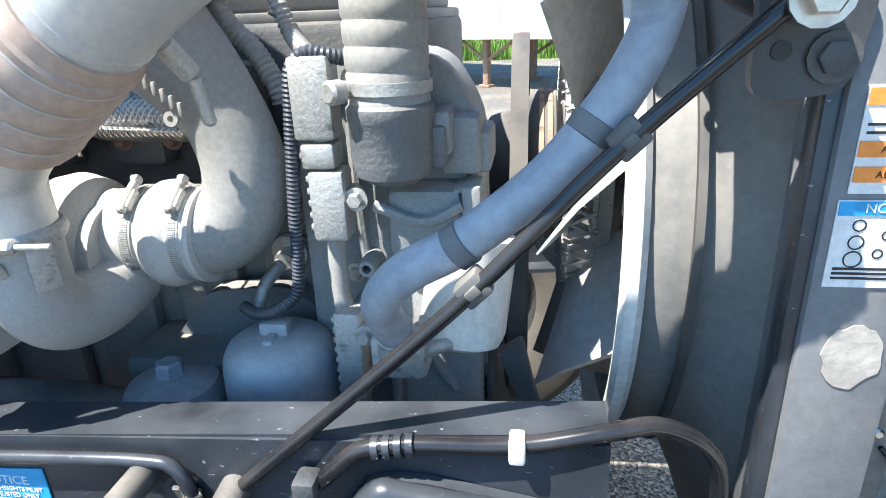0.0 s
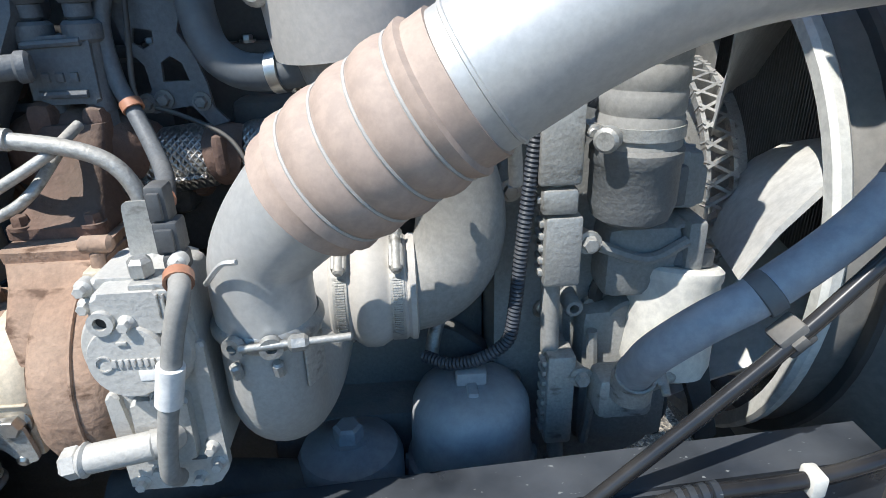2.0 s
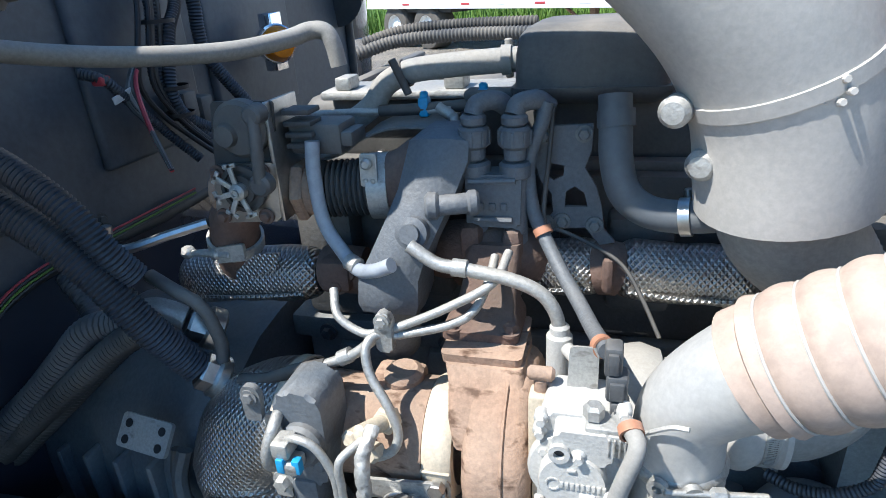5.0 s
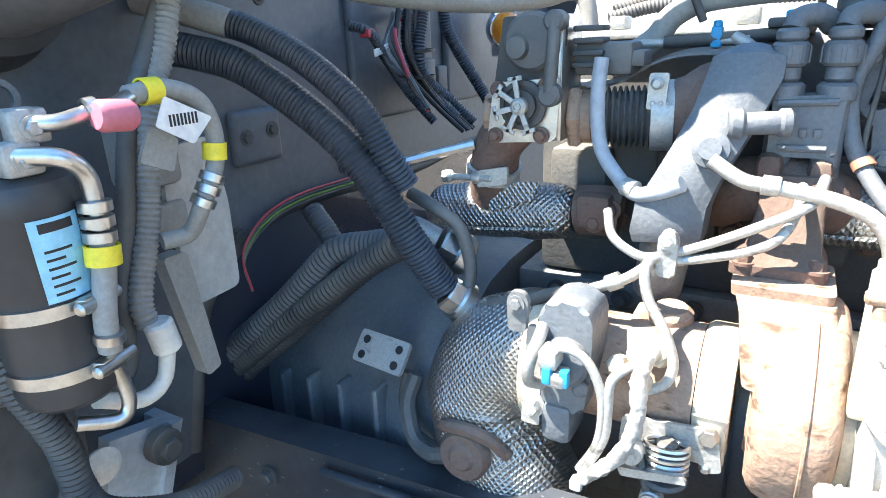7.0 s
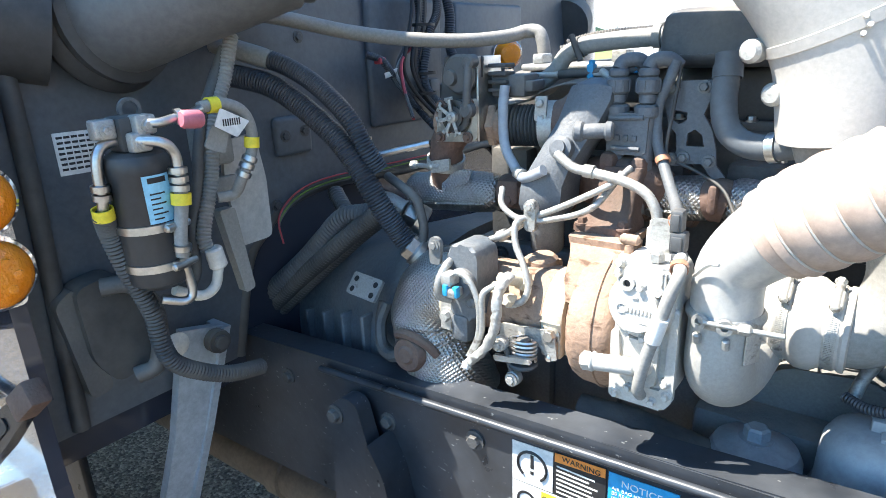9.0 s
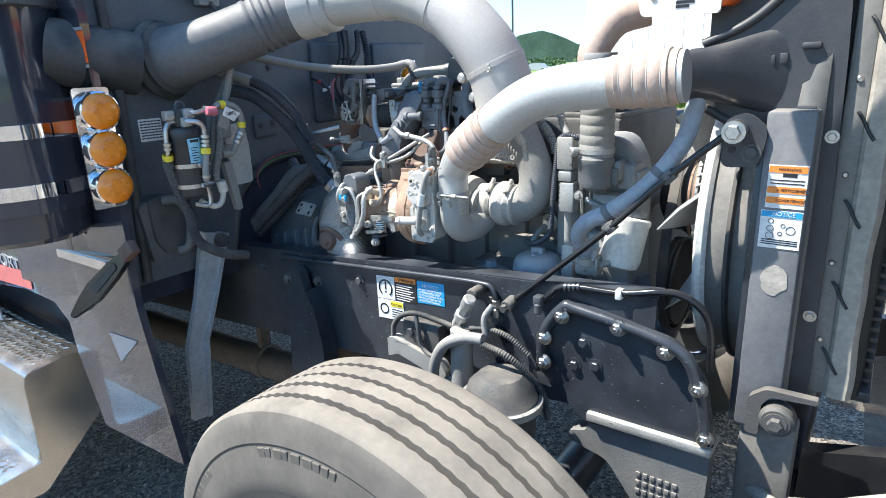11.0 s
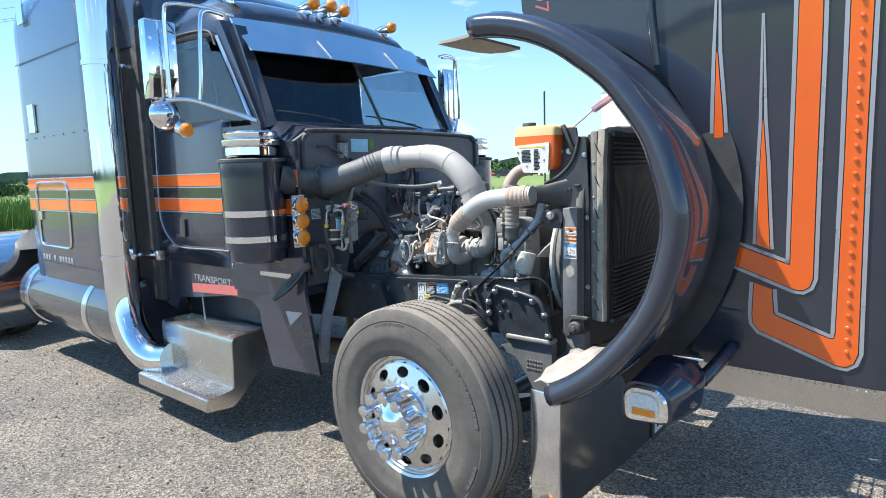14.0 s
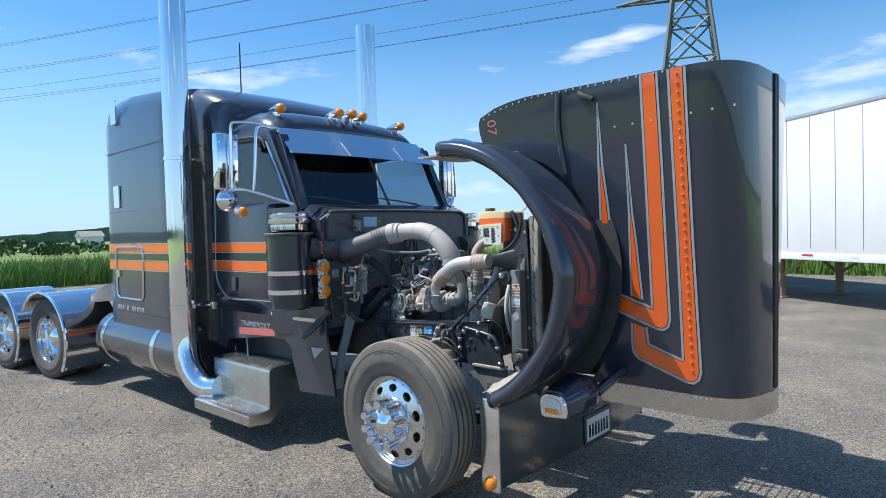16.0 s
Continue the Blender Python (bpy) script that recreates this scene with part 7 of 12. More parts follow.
# ---- fan, shroud and radiator ----
def build_fan():
    fn = thing("engine_fan", (0.42, -0.02, 1.2), "engine fan with broad pale dusty blades", "fan")
    c = Vector((0.445, -0.03, 1.24))
    for k in range(8):
        bm = B()
        a = 2 * math.pi * k / 8 + 0.55
        secs = []
        for j in range(7):
            r = 0.15 + 0.175 * j / 6
            w = 0.075 + 0.05 * j / 6
            tw = radians(-42 - 10 * j / 6)
            mid = Vector((0, r, 0))
            d = Vector((math.sin(tw), 0, math.cos(tw)))
            nrm = Vector((math.cos(tw), 0, -math.sin(tw)))
            sec = []
            for u, th in ((-1, 0.001), (-0.5, 0.004), (0, 0.005), (0.5, 0.004), (1, 0.001)):
                sec.append(mid + d * w * u + nrm * (0.02 * (u * u) + th))
            for u, th in ((1, 0.001), (0.5, 0.003), (0, 0.003), (-0.5, 0.003), (-1, 0.001)):
                sec.append(mid + d * w * u + nrm * (0.02 * (u * u) - th))
            secs.append([c + Matrix.Rotation(a, 3, "X") @ p for p in sec])
        loft(bm, secs)
        part("blade", bm, "fanblade", fn, "broad pale dusty blade")
    bm = B()
    lathe(bm, [(0, -0.03), (0.10, -0.03), (0.14, -0.022), (0.16, -0.005), (0.162, 0.012), (0.12, 0.03), (0.0, 0.03)], axis_m(c, c + Vector((1, 0, 0))), 48)
    part("hub", bm, "castalu", fn, "finned aluminium fan clutch")
    # zigzag cooling ribs between two rings
    ax = axis_m(c, c + Vector((1, 0, 0)))
    for h0 in (-0.048, -0.012):
        bm = B()
        lathe(bm, [(0.166, h0 - 0.003), (0.178, h0 - 0.003), (0.178, h0 + 0.003), (0.166, h0 + 0.003)], ax, 48, close=True)
        part("rib_ring", bm, "castalu", fn)
    for k in range(44):
        a = 2 * math.pi * k / 44
        bm = B()
        for s_ in (-1, 1):
            box(bm, (0.164, -0.002, -0.024), (0.180, 0.002, 0.024), 0, m=ax @ Matrix.Rotation(a, 4, "Z") @ Matrix.Translation((0, 0.006 * s_, -0.03)) @ Matrix.Rotation(radians(28 * s_), 4, "X"))
        part("fin", bm, "castalu", fn)
    bm = B()
    lathe(bm, [(0, -0.165), (0.06, -0.165), (0.075, -0.155), (0.085, -0.12), (0.105, -0.095), (0.112, -0.085), (0.112, -0.06), (0.09, -0.055), (0.09, -0.03), (0.0, -0.03)], axis_m(c, c + Vector((1, 0, 0))), 44)
    part("clutch_pulley", bm, "rubber", fn, "black clutch drum")
    for h, rr in ((-0.080, 0.1128), (-0.068, 0.1128), (-0.100, 0.100), (-0.045, 0.0908)):
        bm = B()
        lathe(bm, [(rr - 0.001, h - 0.004), (rr + 0.0012, h - 0.003), (rr + 0.0012, h + 0.003), (rr - 0.001, h + 0.004)], axis_m(c, c + Vector((1, 0, 0))), 44, close=True)
        part("wear_band", bm, "rust" if rr > 0.11 else "rubber", fn, "worn brown ring" if rr > 0.11 else "")


build_fan()


def build_shroud():
    sh = thing("fan_shroud", (0.55, 0, 0.85), "dark grey plastic fan shroud with pale seal", "fan shroud")
    c = Vector((0.0, -0.02, 1.205))
    def ring_pts(x, ry, rz, pw):
        out = []
        for k in range(48):
            a = 2 * math.pi * k / 48
            q = (abs(math.cos(a)) ** pw + abs(math.sin(a)) ** pw) ** (-1 / pw)
            out.append((x, c.y + ry * q * math.cos(a), c.z + rz * q * math.sin(a)))
        return out
    bm = B()
    loft(bm, [ring_pts(0.455, 0.348, 0.348, 2.0), ring_pts(0.50, 0.348, 0.348, 2.0), ring_pts(0.545, 0.36, 0.365, 2.2), ring_pts(0.575, 0.385, 0.42, 3.0), ring_pts(0.62, 0.40, 0.49, 6.0), ring_pts(0.66, 0.40, 0.50, 8.0)], caps=False)
    ob = part("shroud_body", bm, "shroud", sh)
    md = ob.modifiers.new("thickness", "SOLIDIFY")
    md.thickness, md.offset = 0.005, 1
    bm = B()
    lathe(bm, [(0.345, -0.01), (0.362, -0.012), (0.367, -0.006), (0.366, 0.006), (0.358, 0.014), (0.345, 0.012)], axis_m((0.455, c.y, c.z), (1, c.y, c.z)), 64, close=True)
    part("seal_ring", bm, "sealwhite", sh, "pale dusty rubber seal ring")
    bm = B()
    lathe(bm, [(0.358, 0.01), (0.374, 0.008), (0.376, 0.016), (0.36, 0.02)], axis_m((0.50, c.y, c.z), (1, c.y, c.z)), 64, close=True)
    part("rib_ring", bm, "rubber", sh)


build_shroud()


def build_radiator_parts():
    rd = bpy.data.objects["radiator"]
    # side channel that carries the stickers, pipe tank of the cooler in front
    bm = B()
    box(bm, (0.575, -0.482, 0.86), (0.655, -0.40, 1.50), 0.006)
    part("side_channel", bm, "channel", rd, "dark grey side channel")
    bm = B()
    box(bm, (0.563, -0.476, 0.86), (0.577, -0.45, 1.42), 0.003)
    part("channel_lip", bm, "frameblack", rd)
    bm = B()
    upper = [(0.44, 1.622), (0.512, 1.652), (0.562, 1.691), (0.598, 1.735), (0.620, 1.79), (0.632, 1.85)]
    lower = [(0.655, 1.31), (0.634, 1.378), (0.59, 1.423), (0.514, 1.466), (0.445, 1.505)]
    slab(bm, rounded(upper + [(0.668, 1.848), (0.682, 1.587), (0.69, 1.311), (0.695, 0.90), (0.655, 0.90)] + lower, 0.02), 0.06, frame_xz(-0.355), bevel=0.006)
    tk = part("cooler_end_tank", bm, "tankblack", rd, "black moulded cooler end tank with raised word mark")
    bm = B()
    secs = []
    for x, y, hz, hy in ((0.437, -0.474, 0.047, 0.047), (0.455, -0.462, 0.048, 0.046), (0.49, -0.44, 0.056, 0.042), (0.53, -0.42, 0.068, 0.032), (0.575, -0.404, 0.08, 0.020), (0.62, -0.394, 0.09, 0.012), (0.65, -0.385, 0.09, 0.006)):
        secs.append([(x + 0.25 * hy * math.cos(t), y + hy * math.cos(t), 1.567 + hz * math.sin(t)) for t in [2 * math.pi * k / 32 for k in range(32)]])
    loft(bm, secs)
    part("inlet_neck", bm, "tankblack", tk)
    for edge in (upper, lower):
        bm = B()
        tube(bm, [(x, -0.416, z) for x, z in edge], 0.009, 10)
        part("tank_rib", bm, "tankblack", tk)
    for x, z in ((0.525, 1.62), (0.52, 1.535), (0.625, 1.61), (0.63, 1.50)):
        bm = B()
        box(bm, (x - 0.016, -0.426, z - 0.006), (x + 0.016, -0.41, z + 0.006), 0.004)
        part("tank_boss", bm, "tankblack", tk)
    # word mark as plain raised bars
    bm = B()
    for k in range(6):
        x = 0.478 + 0.0195 * k
        box(bm, (x, -0.452 + 0.0062 * k, 1.565 + 0.003 * k), (x + 0.014, -0.440 + 0.0062 * k, 1.584 + 0.003 * k), 0.002)
    part("raised_mark", bm, "tankblack", tk)
    bm = B()
    slab(bm, rounded([(0.505, 1.395), (0.505, 1.485), (0.545, 1.50), (0.582, 1.47), (0.572, 1.40)], 0.02), 0.012, frame_xz(-0.478))
    part("bracket_plate", bm, "tankblack", rd, "dark bracket plate")
    bolts(rd, "irondark", [((0.557, -0.492, 1.425), (0.557, -0.9, 1.425))], 0.012, 0.008)
    bm = B()
    lathe(bm, [(0.0, 0), (0.007, 0), (0.007, 0.001), (0, 0.001)], axis_m((0.523, -0.4905, 1.43), (0.523, -0.9, 1.43)), 16)
    part("hole", bm, "ink", rd)
    bolts(rd, "steel", [((x, -0.416, z), (x, -0.9, z)) for x, z in ((0.66, 1.76), (0.675, 1.45), (0.68, 1.1))], 0.008)
    # front cooler: slotted panel, core with fine vertical fins and frame
    bm = B()
    box(bm, (0.684, -0.402, 0.93), (0.722, -0.345, 1.872), 0.008)
    part("cooler_side", bm, "shroud", rd, "dark grey cooler side tank")
    bm = B()
    secs = []
    for k in range(40):
        z = 0.93 + 0.95 * k / 39
        w = 0.0014 * math.sin(k * 0.9) + 0.0016 * math.sin(k * 0.37 + 1)
        bow = 0.014 * max(0, (k - 34) / 5) ** 2
        secs.append([(0.720, -0.345, z), (0.720, -0.398 + bow, z), (0.727, -0.407 + w * 0.5 + bow, z), (0.742, -0.410 + w + bow, z), (0.757 + w, -0.408 + w * 0.5 + bow, z), (0.766 + w, -0.397 + bow, z), (0.770 + w, -0.345, z)])
    loft(bm, secs)
    part("side_seal", bm, "sealtan", rd, "tan foam seal strip")
    for z in (1.80, 1.64, 1.48, 1.32, 1.16, 1.02):
        bm = B()
        tube(bm, [(0.708, -0.404, z + 0.014), (0.716, -0.408, z + 0.004), (0.728, -0.411, z - 0.02), (0.738, -0.413, z - 0.035)], 0.0028, 6)
        part("tie", bm, "ink", rd)
    bm = B()
    box(bm, (0.735, 0.55, 0.93), (0.80, 0.60, 1.865), 0.012)
    part("cooler_side", bm, "shroud", rd)
    bm = B()
    box(bm, (0.75, -0.345, 0.93), (0.782, 0.55, 1.84), 0.003)
    part("cooler_core", bm, "core", rd, "black finned cooler core")
    for k in [0, 1, 2, 3, 4, 5, 6, 7, 8, 9, 10, 11, 33, 34, 35, 36, 37, 38]:
        z = 0.95 + k * 0.0225
        bm = B()
        box(bm, (0.780, -0.345, z), (0.796, 0.55, z + 0.009), 0.001)
        part("cooler_tube", bm, "coretube", rd)
    bm = B()
    for k in range(92):
        z = 1.225 + k * 0.0051
        box(bm, (0.781, -0.345, z), (0.790, 0.50, z + 0.0022), 0)
    part("fine_fin", bm, "coretube", rd)["kind"] = "stuff"
    bm = B()
    box(bm, (0.742, -0.37, 1.84), (0.80, 0.58, 1.868), 0.006)
    part("cooler_rail", bm, "frameblack", rd)
    bm = B()
    box(bm, (0.742, -0.37, 0.915), (0.80, 0.58, 0.94), 0.006)
    part("cooler_rail", bm, "frameblack", rd)
    bm = B()
    tube(bm, [(0.76, -0.37, 1.87), (0.80, -0.2, 1.88), (0.80, 0.1, 1.862), (0.79, 0.4, 1.86), (0.76, 0.55, 1.87)], 0.017, 12)
    part("top_seal", bm, "sealtan", rd, "pale rubber seal on the top")
    for z in (1.72, 1.55, 1.38, 1.21, 1.05):
        bm = B()
        cyl(bm, (0.703, -0.406, z), (0.703, -0.400, z), 0.006, 10)
        part("rivet", bm, "steel", rd)
    bm = B()
    for k in range(124):
        y = -0.375 + 0.0074 * k
        box(bm, (0.652, y, 0.95), (0.661, y + 0.0022, 1.84), 0)
    part("core_fin", bm, "corefin", rd)["kind"] = "stuff"
    # lower mounting with rubber bush
    bm = B()
    slab(bm, rounded([(0.60, 0.86), (0.60, 0.94), (0.63, 0.965), (0.72, 0.965), (0.72, 0.955), (0.64, 0.95), (0.625, 0.93), (0.625, 0.86)], 0.008), 0.02, frame_xz(-0.485))
    cyl(bm, (0.655, -0.475, 0.905), (0.655, -0.52, 0.905), 0.032, 28, 0.006)
    bolt(bm, (0.655, -0.52, 0.905), (0.655, -0.9, 0.905), 0.014, 0.014)
    part("lower_mount", bm, "irondark", rd, "lower mount with rubber bush and bolt")
    # worn pale patch where a sticker was torn off
    bm = B()
    rnd = random.Random(3)
    o = []
    for k in range(22):
        a = 2 * math.pi * k / 22
        o.append((0.618 + 0.024 * math.cos(a) * (0.85 + 0.25 * rnd.random()), 1.185 + 0.03 * math.sin(a) * (0.85 + 0.25 * rnd.random())))
    slab(bm, o, 0.0012, frame_xz(-0.4822))
    part("torn_sticker", bm, "hatchet", rd, "torn white remains of a sticker")


build_radiator_parts()


# ---- cab ----
def text_mesh(body, size, m, material, parent):
    """A word in the built-in font, as a flat mesh laid by m."""
    cu = bpy.data.curves.new("word", "FONT")
    cu.body, cu.size, cu.extrude = body, size, 0.0003
    tmp = bpy.data.objects.new("word_tmp", cu)
    scene.collection.objects.link(tmp)
    me = bpy.data.meshes.new_from_object(tmp.evaluated_get(bpy.context.evaluated_depsgraph_get()))
    bpy.data.objects.remove(tmp)
    me.transform(m)
    me.materials.append(M[material])
    o = new("lettering", me)
    o.parent = parent
    o.matrix_parent_inverse = parent.matrix_basis.inverted() if parent.parent is None else Matrix()
    return o


def pane(bm, q, thick):
    """A flat pane through four corners, with thickness behind it."""
    q = [Vector(p) for p in q]
    nrm = (q[1] - q[0]).cross(q[3] - q[0]).normalized()
    lo = [bm.verts.new(p) for p in q]
    hi = [bm.verts.new(p - nrm * thick) for p in q]
    n = len(q)
    bm.faces.new(lo)
    bm.faces.new(hi[::-1])
    for k in range(n):
        bm.faces.new((lo[k], lo[(k + 1) % n], hi[(k + 1) % n], hi[k]))


def side_slab(parent, name, outline, y, thick, material, label="", r=0.0):
    """A plate on the truck's right side, outline in x, z, standing proud of the plane y."""
    bm = B()
    o = rounded(outline, r) if r else outline
    slab(bm, o, thick, frame_xz(y))
    return part(name, bm, material, parent, label, smooth=False)


def cab_ring(x, top, half, low=1.088):
    pts = [(half, low), (half, 1.35), (half, 2.02), (half - 0.03, 2.35), (half - 0.06, top - 0.22), (half - 0.11, top - 0.10), (half - 0.22, top - 0.03), (half - 0.45, top), (0.0, top + 0.012)]
    return [(x, -a, b) for a, b in pts] + [(x, a, b) for a, b in pts[-2::-1]]


def build_cab():
    cb = thing("truck_cab", (-1.8, 0, 0.72), "dark grey truck cab with orange and black stripes", "truck cab")
    bm = B()
    loft(bm, [cab_ring(-2.72, 2.84, 0.955), cab_ring(-2.705, 2.89, 0.972), cab_ring(-2.66, 2.925, 0.983), cab_ring(-2.58, 2.95, 0.985), cab_ring(-2.3, 2.975, 0.985), cab_ring(-2.05, 2.97, 0.985), cab_ring(-1.88, 2.94, 0.985), cab_ring(-1.76, 2.895, 0.983), cab_ring(-1.67, 2.835, 0.977), cab_ring(-1.60, 2.75, 0.965)], closed=False, caps=False)
    shell = part("cab_shell", bm, ["paint", "paint_in"], cb)
    # hollow body with the side window openings cut through
    bm = B()
    box(bm, (-2.36, -1.4, 2.08), (-1.58, 1.4, 2.60), 0.0)
    cutter = part("window_cutter", bm, "paint_in")
    md = shell.modifiers.new("thickness", "SOLIDIFY")
    md.thickness, md.offset, md.material_offset = 0.03, -1, 1
    md = shell.modifiers.new("openings", "BOOLEAN")
    md.operation, md.object, md.solver = "DIFFERENCE", cutter, "EXACT"
    cut = bpy.data.meshes.new_from_object(shell.evaluated_get(bpy.context.evaluated_depsgraph_get()))
    shell.modifiers.clear()
    shell.data = cut
    bpy.data.objects.remove(cutter)
    bm = B()
    slab(bm, rounded([(-2.36, 2.08), (-1.30, 2.06), (-1.62, 2.58), (-2.34, 2.60)], 0.03), 0.004, frame_xz(0.955))
    part("side_window", bm, "pane", cb, "clear far side window").visible_shadow = False
    # A-pillars and windscreen surround
    zt, zb, xt, xb = 2.60, 2.04, -1.52, -1.20
    for s in (-1, 1):
        bm = B()
        loft(bm, [[(-1.25, s * 0.93, 2.0), (-1.20, s * 0.93, 2.0), (-1.20, s * 0.86, 2.02), (-1.25, s * 0.86, 2.02)], [(-1.60, s * 0.92, 2.66), (-1.50, s * 0.92, 2.66), (-1.50, s * 0.84, 2.66), (-1.60, s * 0.84, 2.66)]])
        loft(bm, [[(-1.62, s * 0.985, 0.95), (-1.24, s * 0.955, 0.95), (-1.24, s * 0.90, 0.95), (-1.62, s * 0.9, 0.95)], [(-1.62, s * 0.985, 2.02), (-1.24, s * 0.955, 2.02), (-1.24, s * 0.90, 2.02), (-1.62, s * 0.90, 2.02)]])
        loft(bm, [[(-1.33, s * 0.96, 2.02), (-1.24, s * 0.955, 2.02), (-1.24, s * 0.90, 2.02), (-1.33, s * 0.90, 2.02)], [(-1.66, s * 0.97, 2.70), (-1.60, s * 0.965, 2.70), (-1.60, s * 0.90, 2.70), (-1.66, s * 0.9, 2.70)]])
        part("a_pillar", bm, "paint", cb)
        bm = B()
        pane(bm, [(xb + 0.055, 0.015 * s, zb), (xb - 0.03, 0.87 * s, zb), (xt - 0.03, 0.85 * s, zt), (xt + 0.05, 0.015 * s, zt)] if s > 0 else
             [(xb - 0.03, -0.87, zb), (xb + 0.055, -0.015, zb), (xt + 0.05, -0.015, zt), (xt - 0.03, -0.85, zt)], 0.006)
        part("windscreen_pane", bm, "pane", cb, "dark windscreen pane", smooth=False).visible_shadow = False
    bm = B()
    tube(bm, [(xb + 0.062, 0, zb), (xt + 0.058, 0, zt)], 0.012, 8, smooth=False)
    part("centre_strip", bm, "rubber", cb)
    bm = B()
    tube(bm, [(xb - 0.022, -0.885, zb - 0.01), (xb + 0.06, 0, zb - 0.015), (xb - 0.022, 0.885, zb - 0.01)], 0.012, 8)
    part("screen_seal", bm, "rubber", cb)
    # wipers
    for y0, y1 in ((-0.32, -0.78), (0.42, -0.02)):
        bm = B()
        tube(bm, [(-1.13, y0, 2.035), (-1.16, (y0 + y1) / 2, 2.075), (-1.20, y1, 2.10)], 0.007, 8)
        tube(bm, [(-1.155, (y0 + y1) / 2 + 0.18, 2.06), (-1.20, y1 - 0.08, 2.105)], 0.005, 6, smooth=False)
        part("wiper", bm, "rubber", cb, "black wiper arm with blade")
    # cowl in front of the windscreen
    bm = B()
    loft(bm, [[(-1.62, -0.975, 0.95), (-1.62, -0.975, 2.0), (-1.40, -0.85, 2.06), (-1.40, 0.85, 2.06), (-1.62, 0.975, 2.0), (-1.62, 0.975, 0.95)],
              [(-1.25, -0.955, 0.95), (-1.25, -0.955, 1.98), (-1.18, -0.84, 2.035), (-1.15, 0.84, 2.035), (-1.25, 0.955, 1.98), (-1.25, 0.955, 0.95)],
              [(-1.00, -0.935, 0.95), (-1.00, -0.935, 1.90), (-1.00, -0.82, 1.985), (-1.00, 0.82, 1.985), (-1.00, 0.935, 1.90), (-1.00, 0.935, 0.95)]])
    part("cowl", bm, "paint", cb)
    # sun visor
    bm = B()
    N = 12
    secs = []
    for k in range(N + 1):
        y = -0.90 + 1.80 * k / N
        b = 0.10 * (1 - (y / 0.9) ** 2)
        secs.append([(-1.62 + b, y * 0.97, 2.735), (-1.50 + b, y, 2.62), (-1.36 + b, y, 2.485), (-1.375 + b, y, 2.482), (-1.515 + b, y, 2.61), (-1.63 + b, y * 0.97, 2.725)])
    loft(bm, secs)
    part("sun_visor", bm, "alu", cb, "polished steel sun visor")
    for y in (-0.33, 0.33):
        bm = B()
        b = 0.10 * (1 - (y / 0.9) ** 2)
        tube(bm, [(-1.50 + b, y, 2.627), (-1.36 + b, y, 2.492)], 0.003, 6, smooth=False)
        part("visor_rivet_line", bm, "steel", cb)
    # lower panel with the step well cut out
    side_slab(cb, "lower_panel", [(-2.66, 0.74), (-2.66, 1.10), (-1.6, 1.08), (-0.905, 1.12), (-0.90, 0.98), (-0.80, 0.50), (-1.28, 0.47), (-1.37, 0.72), (-1.385, 0.83), (-1.47, 0.885), (-1.7, 0.89), (-2.44, 0.80), (-2.5, 0.70)], -0.935, 0.022, "paint", "dark grey lower cab panel")
    side_slab(cb, "sill_strip", [(-1.60, 1.066), (-1.02, 1.07), (-1.02, 1.10), (-1.60, 1.09)], -0.957, 0.006, "alu", "bright sill strip")
    side_slab(cb, "side_skin", [(-2.62, 1.10), (-2.62, 2.02), (-0.93, 1.90), (-0.905, 1.12)], -0.925, 0.022, "paint")
    side_slab(cb, "warning_triangle", [(-1.10, 0.86), (-0.93, 0.87), (-1.06, 0.77)], -0.958, 0.002, "silver", "pale triangle mark", 0.008)
    # stripes on the cab side
    def stripe(x0, x1, z0, z1, y, mt):
        side_slab(cb, "stripe", [(x0, z0), (x1, z0), (x1, z1), (x0, z1)], y, 0.002, mt)
    for x0, x1, y in ((-2.66, -1.62, -0.986), (-1.62, -0.912, -0.949)):
        for z0, z1, mt in ((1.645, 1.722, "orange"), (1.565, 1.632, "blackpaint"), (1.468, 1.552, "orange")):
            stripe(x0, x1, z0, z1, y, mt)
        for z in (1.728, 1.637, 1.557, 1.460):
            stripe(x0, x1, z - 0.004, z + 0.004, y - 0.0005, "silver")
    # door: seam, handle, window
    bm = B()
    tube(bm, [(-2.545, -0.99, 2.30), (-2.55, -0.99, 2.0), (-2.575, -0.99, 1.5), (-2.55, -0.99, 1.36), (-2.46, -0.99, 1.26), (-2.30, -0.99, 1.20), (-1.9, -0.99, 1.205), (-1.62, -0.988, 1.21)], 0.005, 8)
    part("door_seam", bm, "silver", cb, "silver door seam line")
    side_slab(cb, "door_handle", [(-2.27, 1.28), (-2.20, 1.28), (-2.19, 1.41), (-2.26, 1.41)], -0.987, 0.014, "rubber", "black recessed door handle", 0.012)
    side_slab(cb, "side_window", [(-2.36, 2.08), (-1.68, 2.06), (-1.74, 2.56), (-1.80, 2.62), (-2.30, 2.64), (-2.36, 2.58)], -0.955, 0.004, "pane", "dark side window", 0.03)
    side_slab(cb, "quarter_window", [(-1.66, 2.06), (-1.33, 2.05), (-1.60, 2.50), (-1.72, 2.52)], -0.972, 0.006, "pane", "quarter window reflecting the sky", 0.02)
    bm = B()
    tube(bm, [(-1.30, -0.975, 2.04), (-1.63, -0.975, 2.60)], 0.014, 8, smooth=False)
    part("window_post", bm, "alu", cb, "bright window post")
    bm = B()
    tube(bm, [(-2.40, -0.986, 2.05), (-2.40, -0.98, 2.60), (-2.32, -0.965, 2.68), (-1.78, -0.965, 2.66), (-1.66, -0.97, 2.55)], 0.008, 8)
    part("window_seal", bm, "rubber", cb)
    # grab handle behind the door
    bm = B()
